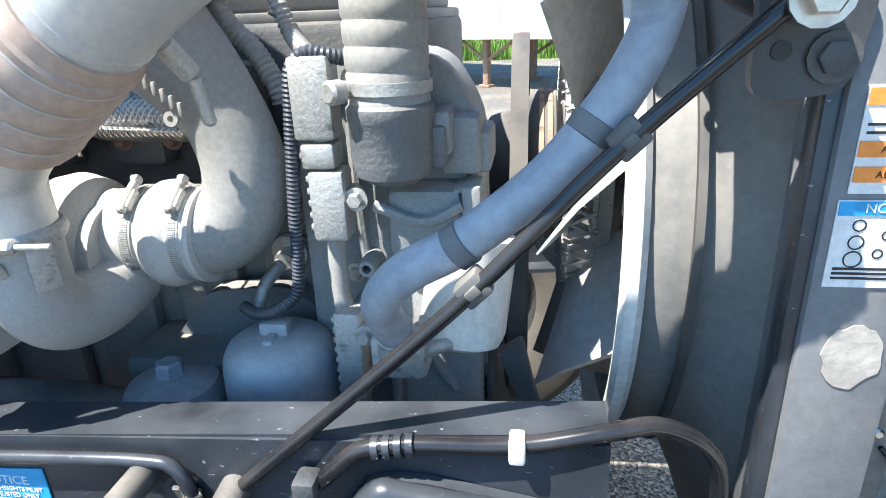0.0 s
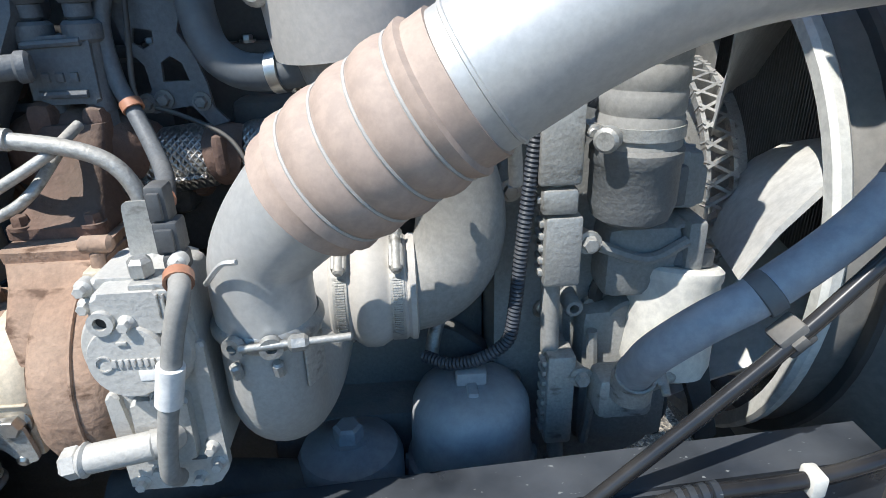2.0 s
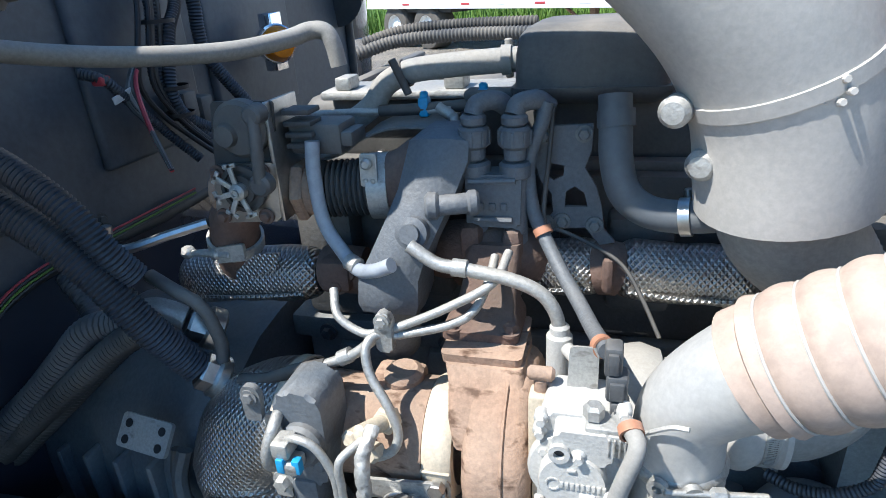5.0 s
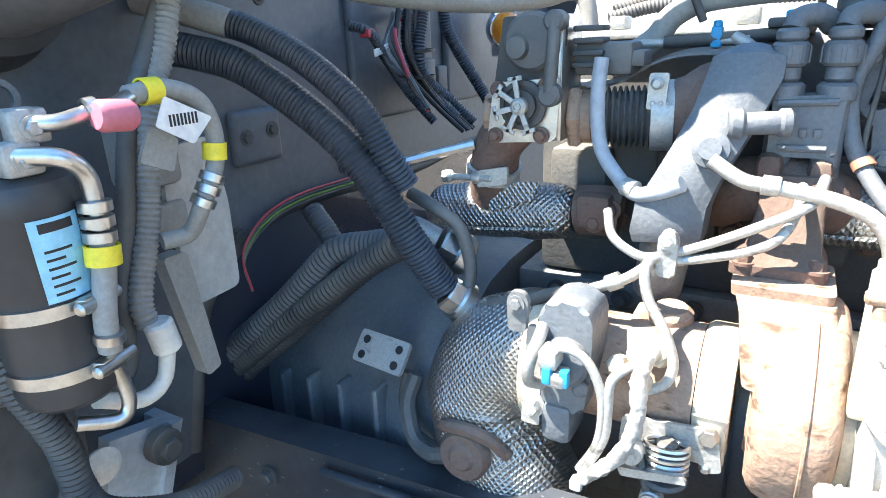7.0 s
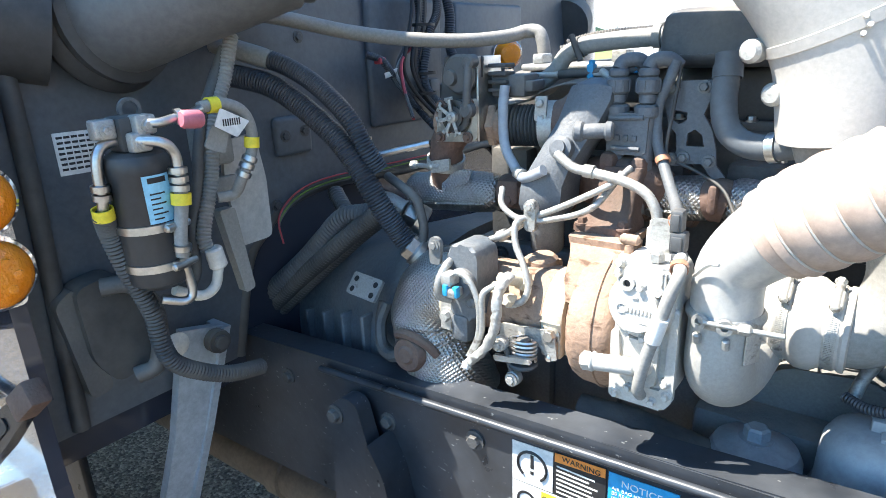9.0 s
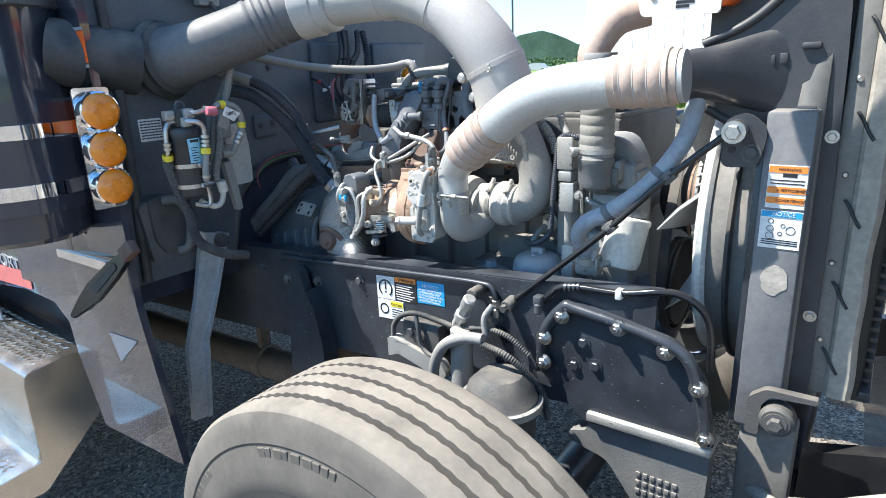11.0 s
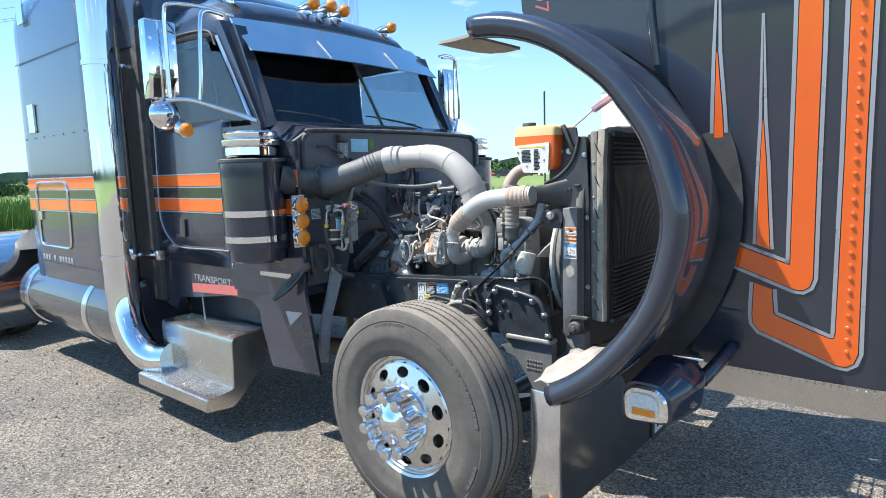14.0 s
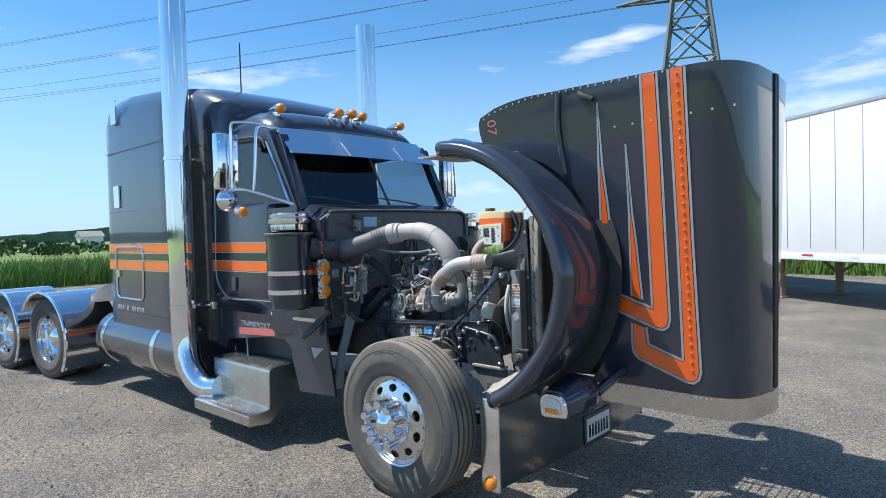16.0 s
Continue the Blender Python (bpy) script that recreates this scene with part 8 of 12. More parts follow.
    tube(bm, [(-2.98, -1.02, 1.09), (-2.95, -1.06, 1.10), (-2.65, -1.06, 1.125), (-2.58, -1.01, 1.13)], 0.014, 10)
    box(bm, (-2.68, -1.05, 1.085), (-2.55, -0.985, 1.165), 0.008)
    part("grab_bar", bm, "chrome", cb, "chrome grab bar")
    # readable word on the sill panel
    cu = bpy.data.curves.new("text_mesh_src", "FONT")
    cu.body, cu.size, cu.extrude = "TRANSPORT", 0.068, 0.001
    tmp = bpy.data.objects.new("tmp_text", cu)
    scene.collection.objects.link(tmp)
    dg = bpy.context.evaluated_depsgraph_get()
    me = bpy.data.meshes.new_from_object(tmp.evaluated_get(dg))
    bpy.data.objects.remove(tmp)
    wid = max(v.co.x for v in me.vertices)
    me.transform(Matrix(((0.50 / wid, 0, 0, -2.20), (0, 0, -1, -0.9595), (0, 1.0, 0, 0.955), (0, 0, 0, 1))))
    me.materials.append(M["silver"])
    lt = new("lettering", me)
    lt.parent = cb
    lt.matrix_parent_inverse = cb.matrix_basis.inverted()
    side_slab(cb, "name_bar", [(-2.23, 0.865), (-1.63, 0.90), (-1.63, 0.95), (-1.68, 0.962), (-2.23, 0.93)], -0.958, 0.0025, "salmon", "plain salmon bar under the lettering", 0.006)
    # rivets in a row under the door
    for k in range(4):
        bm = B()
        cyl(bm, (-1.42 + 0.09 * k, -0.948, 1.17), (-1.42 + 0.09 * k, -0.953, 1.17), 0.008, 10, 0.002)
        part("rivet", bm, "silver", cb)
    return cb


cab = build_cab()


def roof_lamps():
    for x, y, z in ((-1.74, -0.75, 2.905), (-1.66, -0.15, 2.925), (-1.64, 0.0, 2.93), (-1.66, 0.15, 2.925), (-1.74, 0.75, 2.905)):
        rl = thing("roof_lamp", (x, y, z - 0.03), "chrome bullet roof lamp with amber lens", "lamp", "roof lamps")
        bm = B()
        lathe(bm, [(0, -0.22), (0.012, -0.20), (0.03, -0.12), (0.043, -0.04), (0.047, 0.0), (0.0, 0.0)], axis_m((x, y, z + 0.03), (x + 1, y, z + 0.03)), 24)
        box(bm, (x - 0.14, y - 0.012, z - 0.04), (x - 0.03, y + 0.012, z + 0.02), 0.004)
        part("housing", bm, "chrome", rl)
        bm = B()
        lathe(bm, [(0.045, 0.0), (0.045, 0.02), (0.036, 0.042), (0.018, 0.055), (0, 0.058)], axis_m((x, y, z + 0.03), (x + 1, y, z + 0.03)), 24)
        part("lens", bm, "amber", rl)


roof_lamps()


def mirror(s):
    mr = thing("mirror", (-1.5, s * 1.35, 1.97), "chrome west-coast mirror on tubular arms", "mirror", "mirrors")
    bm = B()
    box(bm, (-1.66, s * 1.27, 2.17), (-1.58, s * 1.46, 2.63), 0.012, 2)
    part("mirror_head", bm, "chrome", mr)
    bm = B()
    box(bm, (-1.664, s * 1.285, 2.19), (-1.659, s * 1.445, 2.61), 0.002)
    part("mirror_glass", bm, "chrome", mr)
    bm = B()
    tube(bm, [(-1.40, s * 0.99, 2.68), (-1.44, s * 1.15, 2.71), (-1.50, s * 1.33, 2.71), (-1.53, s * 1.36, 2.66), (-1.54, s * 1.36, 2.4), (-1.54, s * 1.36, 2.16)], 0.012, 12)
    part("outer_bar", bm, "chrome", mr)
    bm = B()
    tube(bm, [(-1.42, s * 1.05, 2.68), (-1.40, s * 1.18, 2.68), (-1.39, s * 1.22, 2.60), (-1.39, s * 1.24, 2.30), (-1.40, s * 1.25, 2.16)], 0.012, 12)
    part("inner_bar", bm, "chrome", mr)
    bm = B()
    tube(bm, [(-1.55, s * 1.38, 2.165), (-1.45, s * 1.28, 2.16), (-1.32, s * 1.10, 2.09), (-1.24, s * 0.98, 2.04)], 0.013, 12)
    part("lower_arm", bm, "chrome", mr)
    bm = B()
    lathe(bm, [(0, 0.055), (0.04, 0.048), (0.075, 0.025), (0.09, 0.0), (0.092, -0.01), (0, -0.012)], axis_m((-1.60, s * 1.37, 2.085), (-1.0, s * 1.40, 2.085)), 32)
    part("spot_mirror", bm, "chrome", mr, "round chrome spot mirror")
    bm = B()
    cyl(bm, (-1.50, s * 1.33, 2.0), (-1.44, s * 1.33, 1.985), 0.045, 24)
    part("lamp_housing", bm, "chrome", mr)
    bm = B()
    lathe(bm, [(0.042, 0), (0.042, 0.012), (0.03, 0.03), (0, 0.038)], axis_m((-1.44, s * 1.33, 1.985), (-1.38, s * 1.33, 1.97)), 24)
    part("lens", bm, "amber", mr, "amber mirror lamp lens")


mirror(-1)
mirror(1)


def build_sleeper():
    sl = thing("sleeper", (-3.8, 0, 0.7), "dark grey sleeper box with orange stripes", "sleeper")
    def ring(x, top, half=1.2):
        pts = [(half, 0.72), (half, 2.0), (half - 0.01, top - 0.32), (half - 0.04, top - 0.16), (half - 0.12, top - 0.06), (half - 0.3, top - 0.01), (half - 0.6, top + 0.01), (0, top + 0.02)]
        return [(x, -a, b) for a, b in pts] + [(x, a, b) for a, b in pts[-2::-1]]
    bm = B()
    loft(bm, [ring(-4.765, 3.16, 1.15), ring(-4.755, 3.27, 1.17), ring(-4.725, 3.36, 1.19), ring(-4.67, 3.42), ring(-4.58, 3.45), ring(-4.2, 3.46), ring(-3.3, 3.38), ring(-3.06, 3.33), ring(-3.0, 3.26, 1.18), ring(-2.98, 3.2, 1.16)])
    part("sleeper_shell", bm, "paint", sl)
    bm = B()
    def hump(x, t, w):
        half = [(w, 2.70), (w, t - 0.30), (w - 0.015, t - 0.20), (w - 0.05, t - 0.11), (w - 0.11, t - 0.045), (w - 0.20, t - 0.012), (w - 0.35, t), (0, t + 0.012)]
        return [(x, -a, b) for a, b in half] + [(x, a, b) for a, b in half[-2::-1]]
    loft(bm, [hump(-3.0, 3.335, 1.02), hump(-2.85, 3.305, 1.01), hump(-2.65, 3.235, 0.99), hump(-2.50, 3.165, 0.97), hump(-2.40, 3.10, 0.95), hump(-2.35, 3.03, 0.93), hump(-2.33, 2.96, 0.90)])
    part("roof_fairing", bm, "paint", sl)
    bm = B()
    box(bm, (-3.0, -1.0, 0.75), (-2.64, 1.0, 2.85), 0.02)
    part("gap_boot", bm, "rubber", sl, "black boot between cab and sleeper")
    for z0, z1, mt in ((1.640, 1.728, "orange"), (1.562, 1.625, "blackpaint"), (1.455, 1.545, "orange")):
        side_slab(sl, "stripe", [(-4.72, z0), (-3.04, z0), (-3.04, z1), (-4.72, z1)], -1.201, 0.002, mt)
    for z in (1.735, 1.633, 1.553, 1.447):
        side_slab(sl, "pinstripe", [(-4.72, z - 0.005), (-3.04, z - 0.005), (-3.04, z + 0.005), (-4.72, z + 0.005)], -1.2015, 0.002, "silver")
    # hatch outlined by a bright seal
    bm = B()
    o = rounded([(-4.50, 1.12), (-3.78, 1.12), (-3.74, 1.70), (-4.50, 1.70)], 0.09, 5)
    P = [(x, -1.206, z) for x, z in o]
    tube(bm, P + [P[0]], 0.012, 8, smooth=False)
    part("hatch_seal", bm, "alu", sl, "bright hatch seal")
    side_slab(sl, "hatch_latch", [(-4.46, 1.36), (-4.40, 1.36), (-4.40, 1.44), (-4.46, 1.44)], -1.203, 0.015, "chrome")
    for z0, z1 in ((3.10, 3.37), (2.15, 2.40)):
        side_slab(sl, "vent", [(-4.47, z0), (-4.32, z0), (-4.32, z1), (-4.47, z1)], -1.203, 0.016, "chrome", "bright side vent", 0.01)
    for x0, x1, z, n in ((-4.70, -3.05, 2.78, 46), (-4.67, -3.05, 0.97, 23), (-4.62, -3.05, 2.1, 8)):
        bm = B()
        for k in range(n):
            x = x0 + (x1 - x0) * k / (n - 1)
            cyl(bm, (x, -1.199, z), (x, -1.205, z), 0.007, 6, 0.002)
        o = part("rivet_row", bm, "paint", sl)
        o["kind"] = "stuff"
    # registration line shown as plain bars
    for k in range(11):
        if k in (3, 5):
            continue
        bm = B()
        x = -4.52 + 0.068 * k
        box(bm, (x, -1.2035, 0.985), (x + 0.045, -1.200, 1.035), 0.002)
        part("number_bar", bm, "silver", sl)
    # aerial
    bm = B()
    cyl(bm, (-3.35, -0.2, 3.38), (-3.35, -0.2, 4.0), 0.008, 8)
    solo(part("aerial", bm, "rubber"), "thin black aerial on the sleeper roof", "aerial")


build_sleeper()


def build_tank():
    tk = thing("fuel_tank", (-3.9, -0.95, 0.3), "dark grey cylindrical fuel tank with bright bands", "fuel tank")
    c = lambda x: (x, -0.97, 0.60)
    bm = B()
    cyl(bm, c(-5.10), c(-2.80), 0.315, 56, 0.04)
    part("tank_body", bm, "paint", tk)
    for x in (-4.85, -3.45):
        bm = B()
        lathe(bm, [(0.316, -0.04), (0.324, -0.037), (0.324, 0.037), (0.316, 0.04)], axis_m(c(x), c(x + 1)), 56, close=True)
        part("band", bm, "alu", tk, "bright tank band")
    bm = B()
    cyl(bm, (-4.95, -1.02, 0.90), (-4.95, -1.06, 0.96), 0.06, 24)
    part("filler_cap", bm, "alu", tk)


build_tank()


def exhaust_stack(s):
    st = thing("exhaust_stack", (-2.8, s * 1.2, 0.3), "tall chrome exhaust stack with a curved foot", "exhaust stack", "exhaust stacks")
    bm = B()
    X, Y = -2.80, s * 1.22
    tube(bm, [(-2.36, s * 1.10, 0.36), (-2.49, s * 1.15, 0.36), (-2.62, s * 1.19, 0.42), (-2.74, Y, 0.58), (X, Y, 0.85), (X, Y, 1.4), (X, Y, 2.2), (X, Y, 4.37)], 0.122, 36, 12)
    part("pipe", bm, "chrome", st)
    for z in (2.55, 1.12):
        bm = B()
        lathe(bm, [(0.123, -0.02), (0.129, -0.018), (0.129, 0.018), (0.123, 0.02)], axis_m((X, Y, z), (X, Y, 9)), 36, close=True)
        box(bm, (X - 0.02, Y - s * 0.25, z - 0.015), (X + 0.02, Y - s * 0.115, z + 0.015), 0.004)
        part("clamp", bm, "chrome", st)


exhaust_stack(-1)
exhaust_stack(1)


def build_steps():
    st = thing("cab_step", (-2.0, -1.1, 0.2), "bright worn metal cab steps, two treads", "steps")
    bm = B()
    # one folded sheet: upper tread, riser, lower tread, front lip
    prof = [(-0.83, 0.66), (-1.05, 0.645), (-1.075, 0.63), (-1.085, 0.60), (-1.09, 0.34), (-1.10, 0.305), (-1.12, 0.295), (-1.275, 0.285), (-1.29, 0.275), (-1.292, 0.20)]
    inner = [(y + 0.012, z - 0.012) for y, z in prof]
    loop = prof + inner[::-1]
    loft(bm, [[(-2.50, y, z) for y, z in loop], [(-2.0, y, z) for y, z in loop], [(-1.545, y, z) for y, z in loop]])
    part("folded_sheet", bm, "stepmetal", st, "scratched bright step sheet")
    bm = B()
    slab(bm, rounded([(-0.84, 0.66), (-1.08, 0.64), (-1.09, 0.30), (-1.29, 0.28), (-1.29, 0.20), (-1.1, 0.18), (-0.84, 0.42)], 0.02), 0.01, frame_yz(-1.548))
    part("end_plate", bm, "stepmetal", st)
    bm = B()
    slab(bm, rounded([(-0.84, 0.66), (-1.08, 0.64), (-1.09, 0.30), (-1.29, 0.28), (-1.29, 0.20), (-1.1, 0.18), (-0.84, 0.42)], 0.02), 0.01, frame_yz(-2.508))
    part("end_plate", bm, "stepmetal", st)
    for x0, x1, y0, y1, z in ((-2.45, -1.6, -1.04, -0.86, 0.655), (-2.45, -1.6, -1.26, -1.13, 0.293)):
        bm = B()
        rnd = random.Random(7)
        nx, ny = 26, 6
        for i in range(nx):
            for j in range(ny):
                x = x0 + (x1 - x0) * (i + 0.5) / nx
                y = y0 + (y1 - y0) * (j + 0.5) / ny
                a = 0.8 if (i + j) % 2 else -0.8
                box(bm, (-0.010, -0.003, 0), (0.010, 0.003, 0.003), 0, m=Matrix.Translation((x, y, z)) @ Matrix.Rotation(a, 4, "Z"))
        o = part("tread_bar", bm, "stepmetal", st)
        o["kind"] = "stuff"
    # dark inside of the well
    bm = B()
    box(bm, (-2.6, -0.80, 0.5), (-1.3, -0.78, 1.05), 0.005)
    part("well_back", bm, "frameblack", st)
    bm = B()
    tube(bm, [(-2.14, -0.93, 0.66), (-2.16, -0.93, 0.88)], 0.006, 8, smooth=False)
    part("wire", bm, "silver", st)


M["stepmetal"] = mat("scratched_step_metal", (0.62, 0.60, 0.57), 0.24, 1.0, var=0.08, scale=9, bump=0.04, bump_scale=160, dust=0.0, rough_var=0.08)
build_steps()


def air_cleaner(s=-1):
    ac = thing("air_cleaner", (-1.17, s * 1.08, 1.2), "dark grey canister air cleaner with chrome cap", "air cleaner", "air cleaners")
    m = Matrix.Translation((-1.17, s * 1.08, 0))
    bm = B()
    lathe(bm, [(0, 1.19), (0.15, 1.19), (0.165, 1.205), (0.168, 1.27), (0.187, 1.275), (0.187, 1.79), (0.0, 1.79)], m, 56)
    part("canister", bm, "paint", ac)
    bm = B()
    lathe(bm, [(0.187, 1.78), (0.197, 1.785), (0.197, 1.80), (0.187, 1.805), (0.15, 1.805)], m, 56)
    box(bm, (-0.24, -0.015, 1.77), (-0.19, 0.015, 1.81), 0.004, m=m)
    box(bm, (0.185, -0.015, 1.78), (0.235, 0.015, 1.80), 0.004, m=m)
    part("rim_band", bm, "plastic", ac)
    bm = B()
    lathe(bm, [(0.140, 1.805), (0.145, 1.82), (0.152, 1.825), (0.152, 1.868), (0.145, 1.874), (0.168, 1.878), (0.170, 1.884), (0.170, 1.912), (0.160, 1.918), (0.150, 1.92), (0.158, 1.926), (0.160, 1.932), (0.160, 1.952), (0.15, 1.962), (0.08, 1.966), (0, 1.968)], m, 56)
    part("cap", bm, "chrome", ac, "stepped chrome cap")
    for z in (1.335, 1.485):
        bm = B()
        lathe(bm, [(0.186, z - 0.02), (0.190, z - 0.018), (0.190, z + 0.018), (0.186, z + 0.02)], m, 56, close=True)
        part("band", bm, "chrome", ac, "chrome mounting band")
    bm = B()
    tube(bm, [(-1.04, s * 0.98, 1.68), (-0.99, s * 0.90, 1.66), (-0.96, s * 0.80, 1.64)], 0.085, 24)
    part("outlet", bm, "rubber", ac)


air_cleaner()
air_cleaner(1)


def side_lamps():
    bk = thing("lamp_bracket", (-0.905, -0.962, 1.27), "bright bracket with three amber marker lamps", "lamps")
    bm = B()
    slab(bm, rounded([(-1.012, 1.275), (-0.925, 1.275), (-0.92, 1.31), (-0.92, 1.585), (-1.012, 1.585)], 0.01), 0.006, frame_yz(-0.905))
    part("plate", bm, "alu", bk)
    for z in (1.526, 1.43, 1.333):
        bm = B()
        lathe(bm, [(0, -0.02), (0.05, -0.018), (0.052, 0.0), (0.050, 0.012), (0.046, 0.013)], axis_m((-0.885, -0.962, z), (0, -0.962, z)), 32)
        part("housing", bm, "chrome", bk)
        bm = B()
        lathe(bm, [(0.046, 0.0), (0.046, 0.012), (0.043, 0.024), (0.034, 0.033), (0.016, 0.038), (0, 0.039)], axis_m((-0.885, -0.962, z), (0, -0.962, z)), 32)
        for k in range(6):
            a = 2 * math.pi * k / 6
            c = Vector((0.02 * math.cos(a), 0.02 * math.sin(a), 0.036))
            lathe(bm, [(0.007, -0.002), (0.006, 0.003), (0, 0.0045)], axis_m((-0.885, -0.962, z), (0, -0.962, z)) @ Matrix.Translation(c), 10)
        part("lens", bm, "amber", bk, "round amber lens")


side_lamps()


def hood_latch():
    lt = thing("hood_latch", (-0.95, -0.96, 0.92), "black rubber hood latch strap", "latch")
    bm = B()
    a, b = Vector((-0.860, -0.950, 1.158)), Vector((-1.085, -1.040, 0.952))
    d = (b - a).normalized()
    nrm = (Vector((0, -1, 0)) - d * d.dot(Vector((0, -1, 0)))).normalized()
    u = nrm.cross(d)
    o = [(0, -0.014), (0.06, -0.020), (0.10, -0.026), (0.2, -0.030), (0.255, -0.026), (0.28, -0.012), (0.32, -0.010), (0.33, 0.0), (0.32, 0.010), (0.28, 0.012), (0.255, 0.026), (0.2, 0.030), (0.10, 0.026), (0.06, 0.020), (0, 0.014)]
    h = [(0.07, -0.010), (0.19, -0.014), (0.19, 0.014), (0.07, 0.010)]
    m = Matrix(((d.x, u.x, nrm.x, a.x), (d.y, u.y, nrm.y, a.y), (d.z, u.z, nrm.z, a.z), (0, 0, 0, 1)))
    slab(bm, o, 0.018, m, 0.004)
    part("strap", bm, "rod", lt)
    bm = B()
    slab(bm, rounded(h, 0.01), 0.002, m @ Matrix.Translation((0, 0, 0.0185)))
    part("slot", bm, "ink", lt)
    bm = B()
    box(bm, (-0.02, -0.02, 0.0), (0.03, 0.02, 0.03), 0.005, m=m)
    part("hinge", bm, "rustdark", lt)


hood_latch()


# ---- hood, tilted forward ----
def hood_half(z):
    return 0.40 + 0.19 * (z - 0.88) / 1.74


XL = [(0.81, 1.18), (1.0, 1.22), (1.35, 1.256), (1.62, 1.261), (1.757, 1.229), (1.931, 1.169), (2.07, 1.085), (2.192, 0.925), (2.292, 0.71), (2.384, 0.43), (2.46, 0.413), (2.52, 0.413), (2.552, 0.43), (2.60, 0.56), (2.622, 0.68), (2.634, 0.82)]


def build_hood():
    hd = thing("hood", (1.3, 0, 0.66), "dark grey tilted hood with orange silver-edged stripes", "hood")
    def sect(z, xl, grow=0.0):
        hw = hood_half(z) + grow
        k = (z - 0.88) / 1.74
        xr = 2.045 + 0.02 * k + grow
        side = [(xl, hw + 0.004)]
        for t in (0.25, 0.5, 0.75):
            side.append((xl + (xr - 0.22 - xl) * t, hw))
        side += [(xr - 0.20, hw - 0.003), (xr - 0.155, hw - 0.009), (xr - 0.115, hw - 0.019), (xr - 0.08, hw - 0.034), (xr - 0.05, hw - 0.054), (xr - 0.025, hw - 0.08), (xr - 0.005, hw - 0.11), (xr + 0.013, hw - 0.15), (xr + 0.03, hw - 0.21), (xr + 0.05, hw - 0.30), (xr + 0.06, 0.06), (xr + 0.062, 0)]
        return [(x, -y, z) for x, y in side] + [(x, y, z) for x, y in side[-2::-1]]
    bm = B()
    loft(bm, [sect(z, x) for z, x in XL], closed=False, caps=False)
    ob = part("hood_skin", bm, ["paint", "paint_in"], hd)
    mod = ob.modifiers.new("thickness", "SOLIDIFY")
    mod.thickness, mod.offset, mod.material_offset = 0.010, -1, 1
    ob.modifiers.new("edges", "EDGE_SPLIT").split_angle = radians(35)
    bm = B()
    loft(bm, [sect(0.678, 1.20, 0.003), sect(0.74, 1.20, 0.003), sect(0.808, 1.19, 0.003)], closed=False, caps=False)
    ob = part("grille_surround", bm, "stepmetal", hd, "polished grille surround")
    mod = ob.modifiers.new("thickness", "SOLIDIFY")
    mod.thickness, mod.offset = 0.012, -1
    ob.modifiers.new("edges", "EDGE_SPLIT").split_angle = radians(35)
    for k in range(30):
        bm = B()
        x = 1.24 + 0.029 * k
        if x > 1.90:
            break
        y = -(hood_half(0.795) + 0.0035)
        cyl(bm, (x, y, 0.796), (x, y - 0.003, 0.796), 0.004, 8, 0.001)
        part("rivet", bm, "steel", hd)
    # grille bars across the nose, facing the ground
    for k in range(14):
        bm = B()
        x = 1.26 + 0.055 * k
        box(bm, (x, -0.36, 0.71), (x + 0.004, 0.36, 0.72), 0.001)
        part("grille_bar", bm, "alu", hd)
    # hinge strip down the middle of the top, with rivets
    bm = B()
    tube(bm, [(2.108, -0.02, 0.82), (2.130, -0.02, 2.63)], 0.010, 8, smooth=False)
    tube(bm, [(2.108, 0.02, 0.82), (2.130, 0.02, 2.63)], 0.010, 8, smooth=False)
    part("centre_hinge", bm, "blackpaint", hd)
    # fenders
    for s in (-1, 1):
        bm = B()
        C = (0.44, 1.50)
        secs = []
        N = 56
        knots = [(-70, 0.79), (-42, 0.792), (-15, 0.812), (0, 0.82), (17, 0.80), (35, 0.775), (52, 0.757), (74, 0.756), (92, 0.758)]
        def arch(d):
            for (d0, r0), (d1, r1) in zip(knots, knots[1:]):
                if d <= d1:
                    u = (d - d0) / (d1 - d0)
                    return r0 + (r1 - r0) * u * u * (3 - 2 * u)
            return knots[-1][1]
        for k in range(N + 1):
            a = radians(-64 + 154 * k / N)
            R = arch(math.degrees(a))
            e = max(0.0, (k - 50) / 6)
            inn = 0.50 + 0.30 * e
            prof = [(R + 0.006, 0.985), (R, 1.0), (R - 0.004, 1.02), (R + 0.006, 1.045), (R + 0.03, 1.062), (R + 0.06, 1.066), (R + 0.082, 1.054), (R + 0.097, 1.02), (R + 0.106, 0.93), (R + 0.106, 0.8), (R + 0.09, max(0.64, inn + 0.02)), (R + 0.065, inn)]
            secs.append([(C[0] + r * math.cos(a), s * y, C[1] + r * math.sin(a)) for r, y in prof])
        loft(bm, secs, closed=False, caps=False)
        ob = part("fender", bm, ["paint", "fender_in"], hd, "rounded dark grey fender with rolled lip")
        mod = ob.modifiers.new("thickness", "SOLIDIFY")
        mod.thickness, mod.offset, mod.material_offset = 0.008, -1, 1
        # rubber flap that runs on past the fender's end, and a bright marker pod on its crown
        bm = B()
        loft(bm, [[(x, s * (1.02 + w), z + h), (x, s * (1.02 + w), z - h), (x, s * (0.72 - w), z - h), (x, s * (0.72 - w), z + h)] for x, z, w, h in ((0.46, 2.262, 0.05, 0.006), (0.38, 2.258, 0.045, 0.006), (0.30, 2.262, 0.03, 0.006), (0.245, 2.27, 0.0, 0.005), (0.215, 2.277, -0.06, 0.004))])
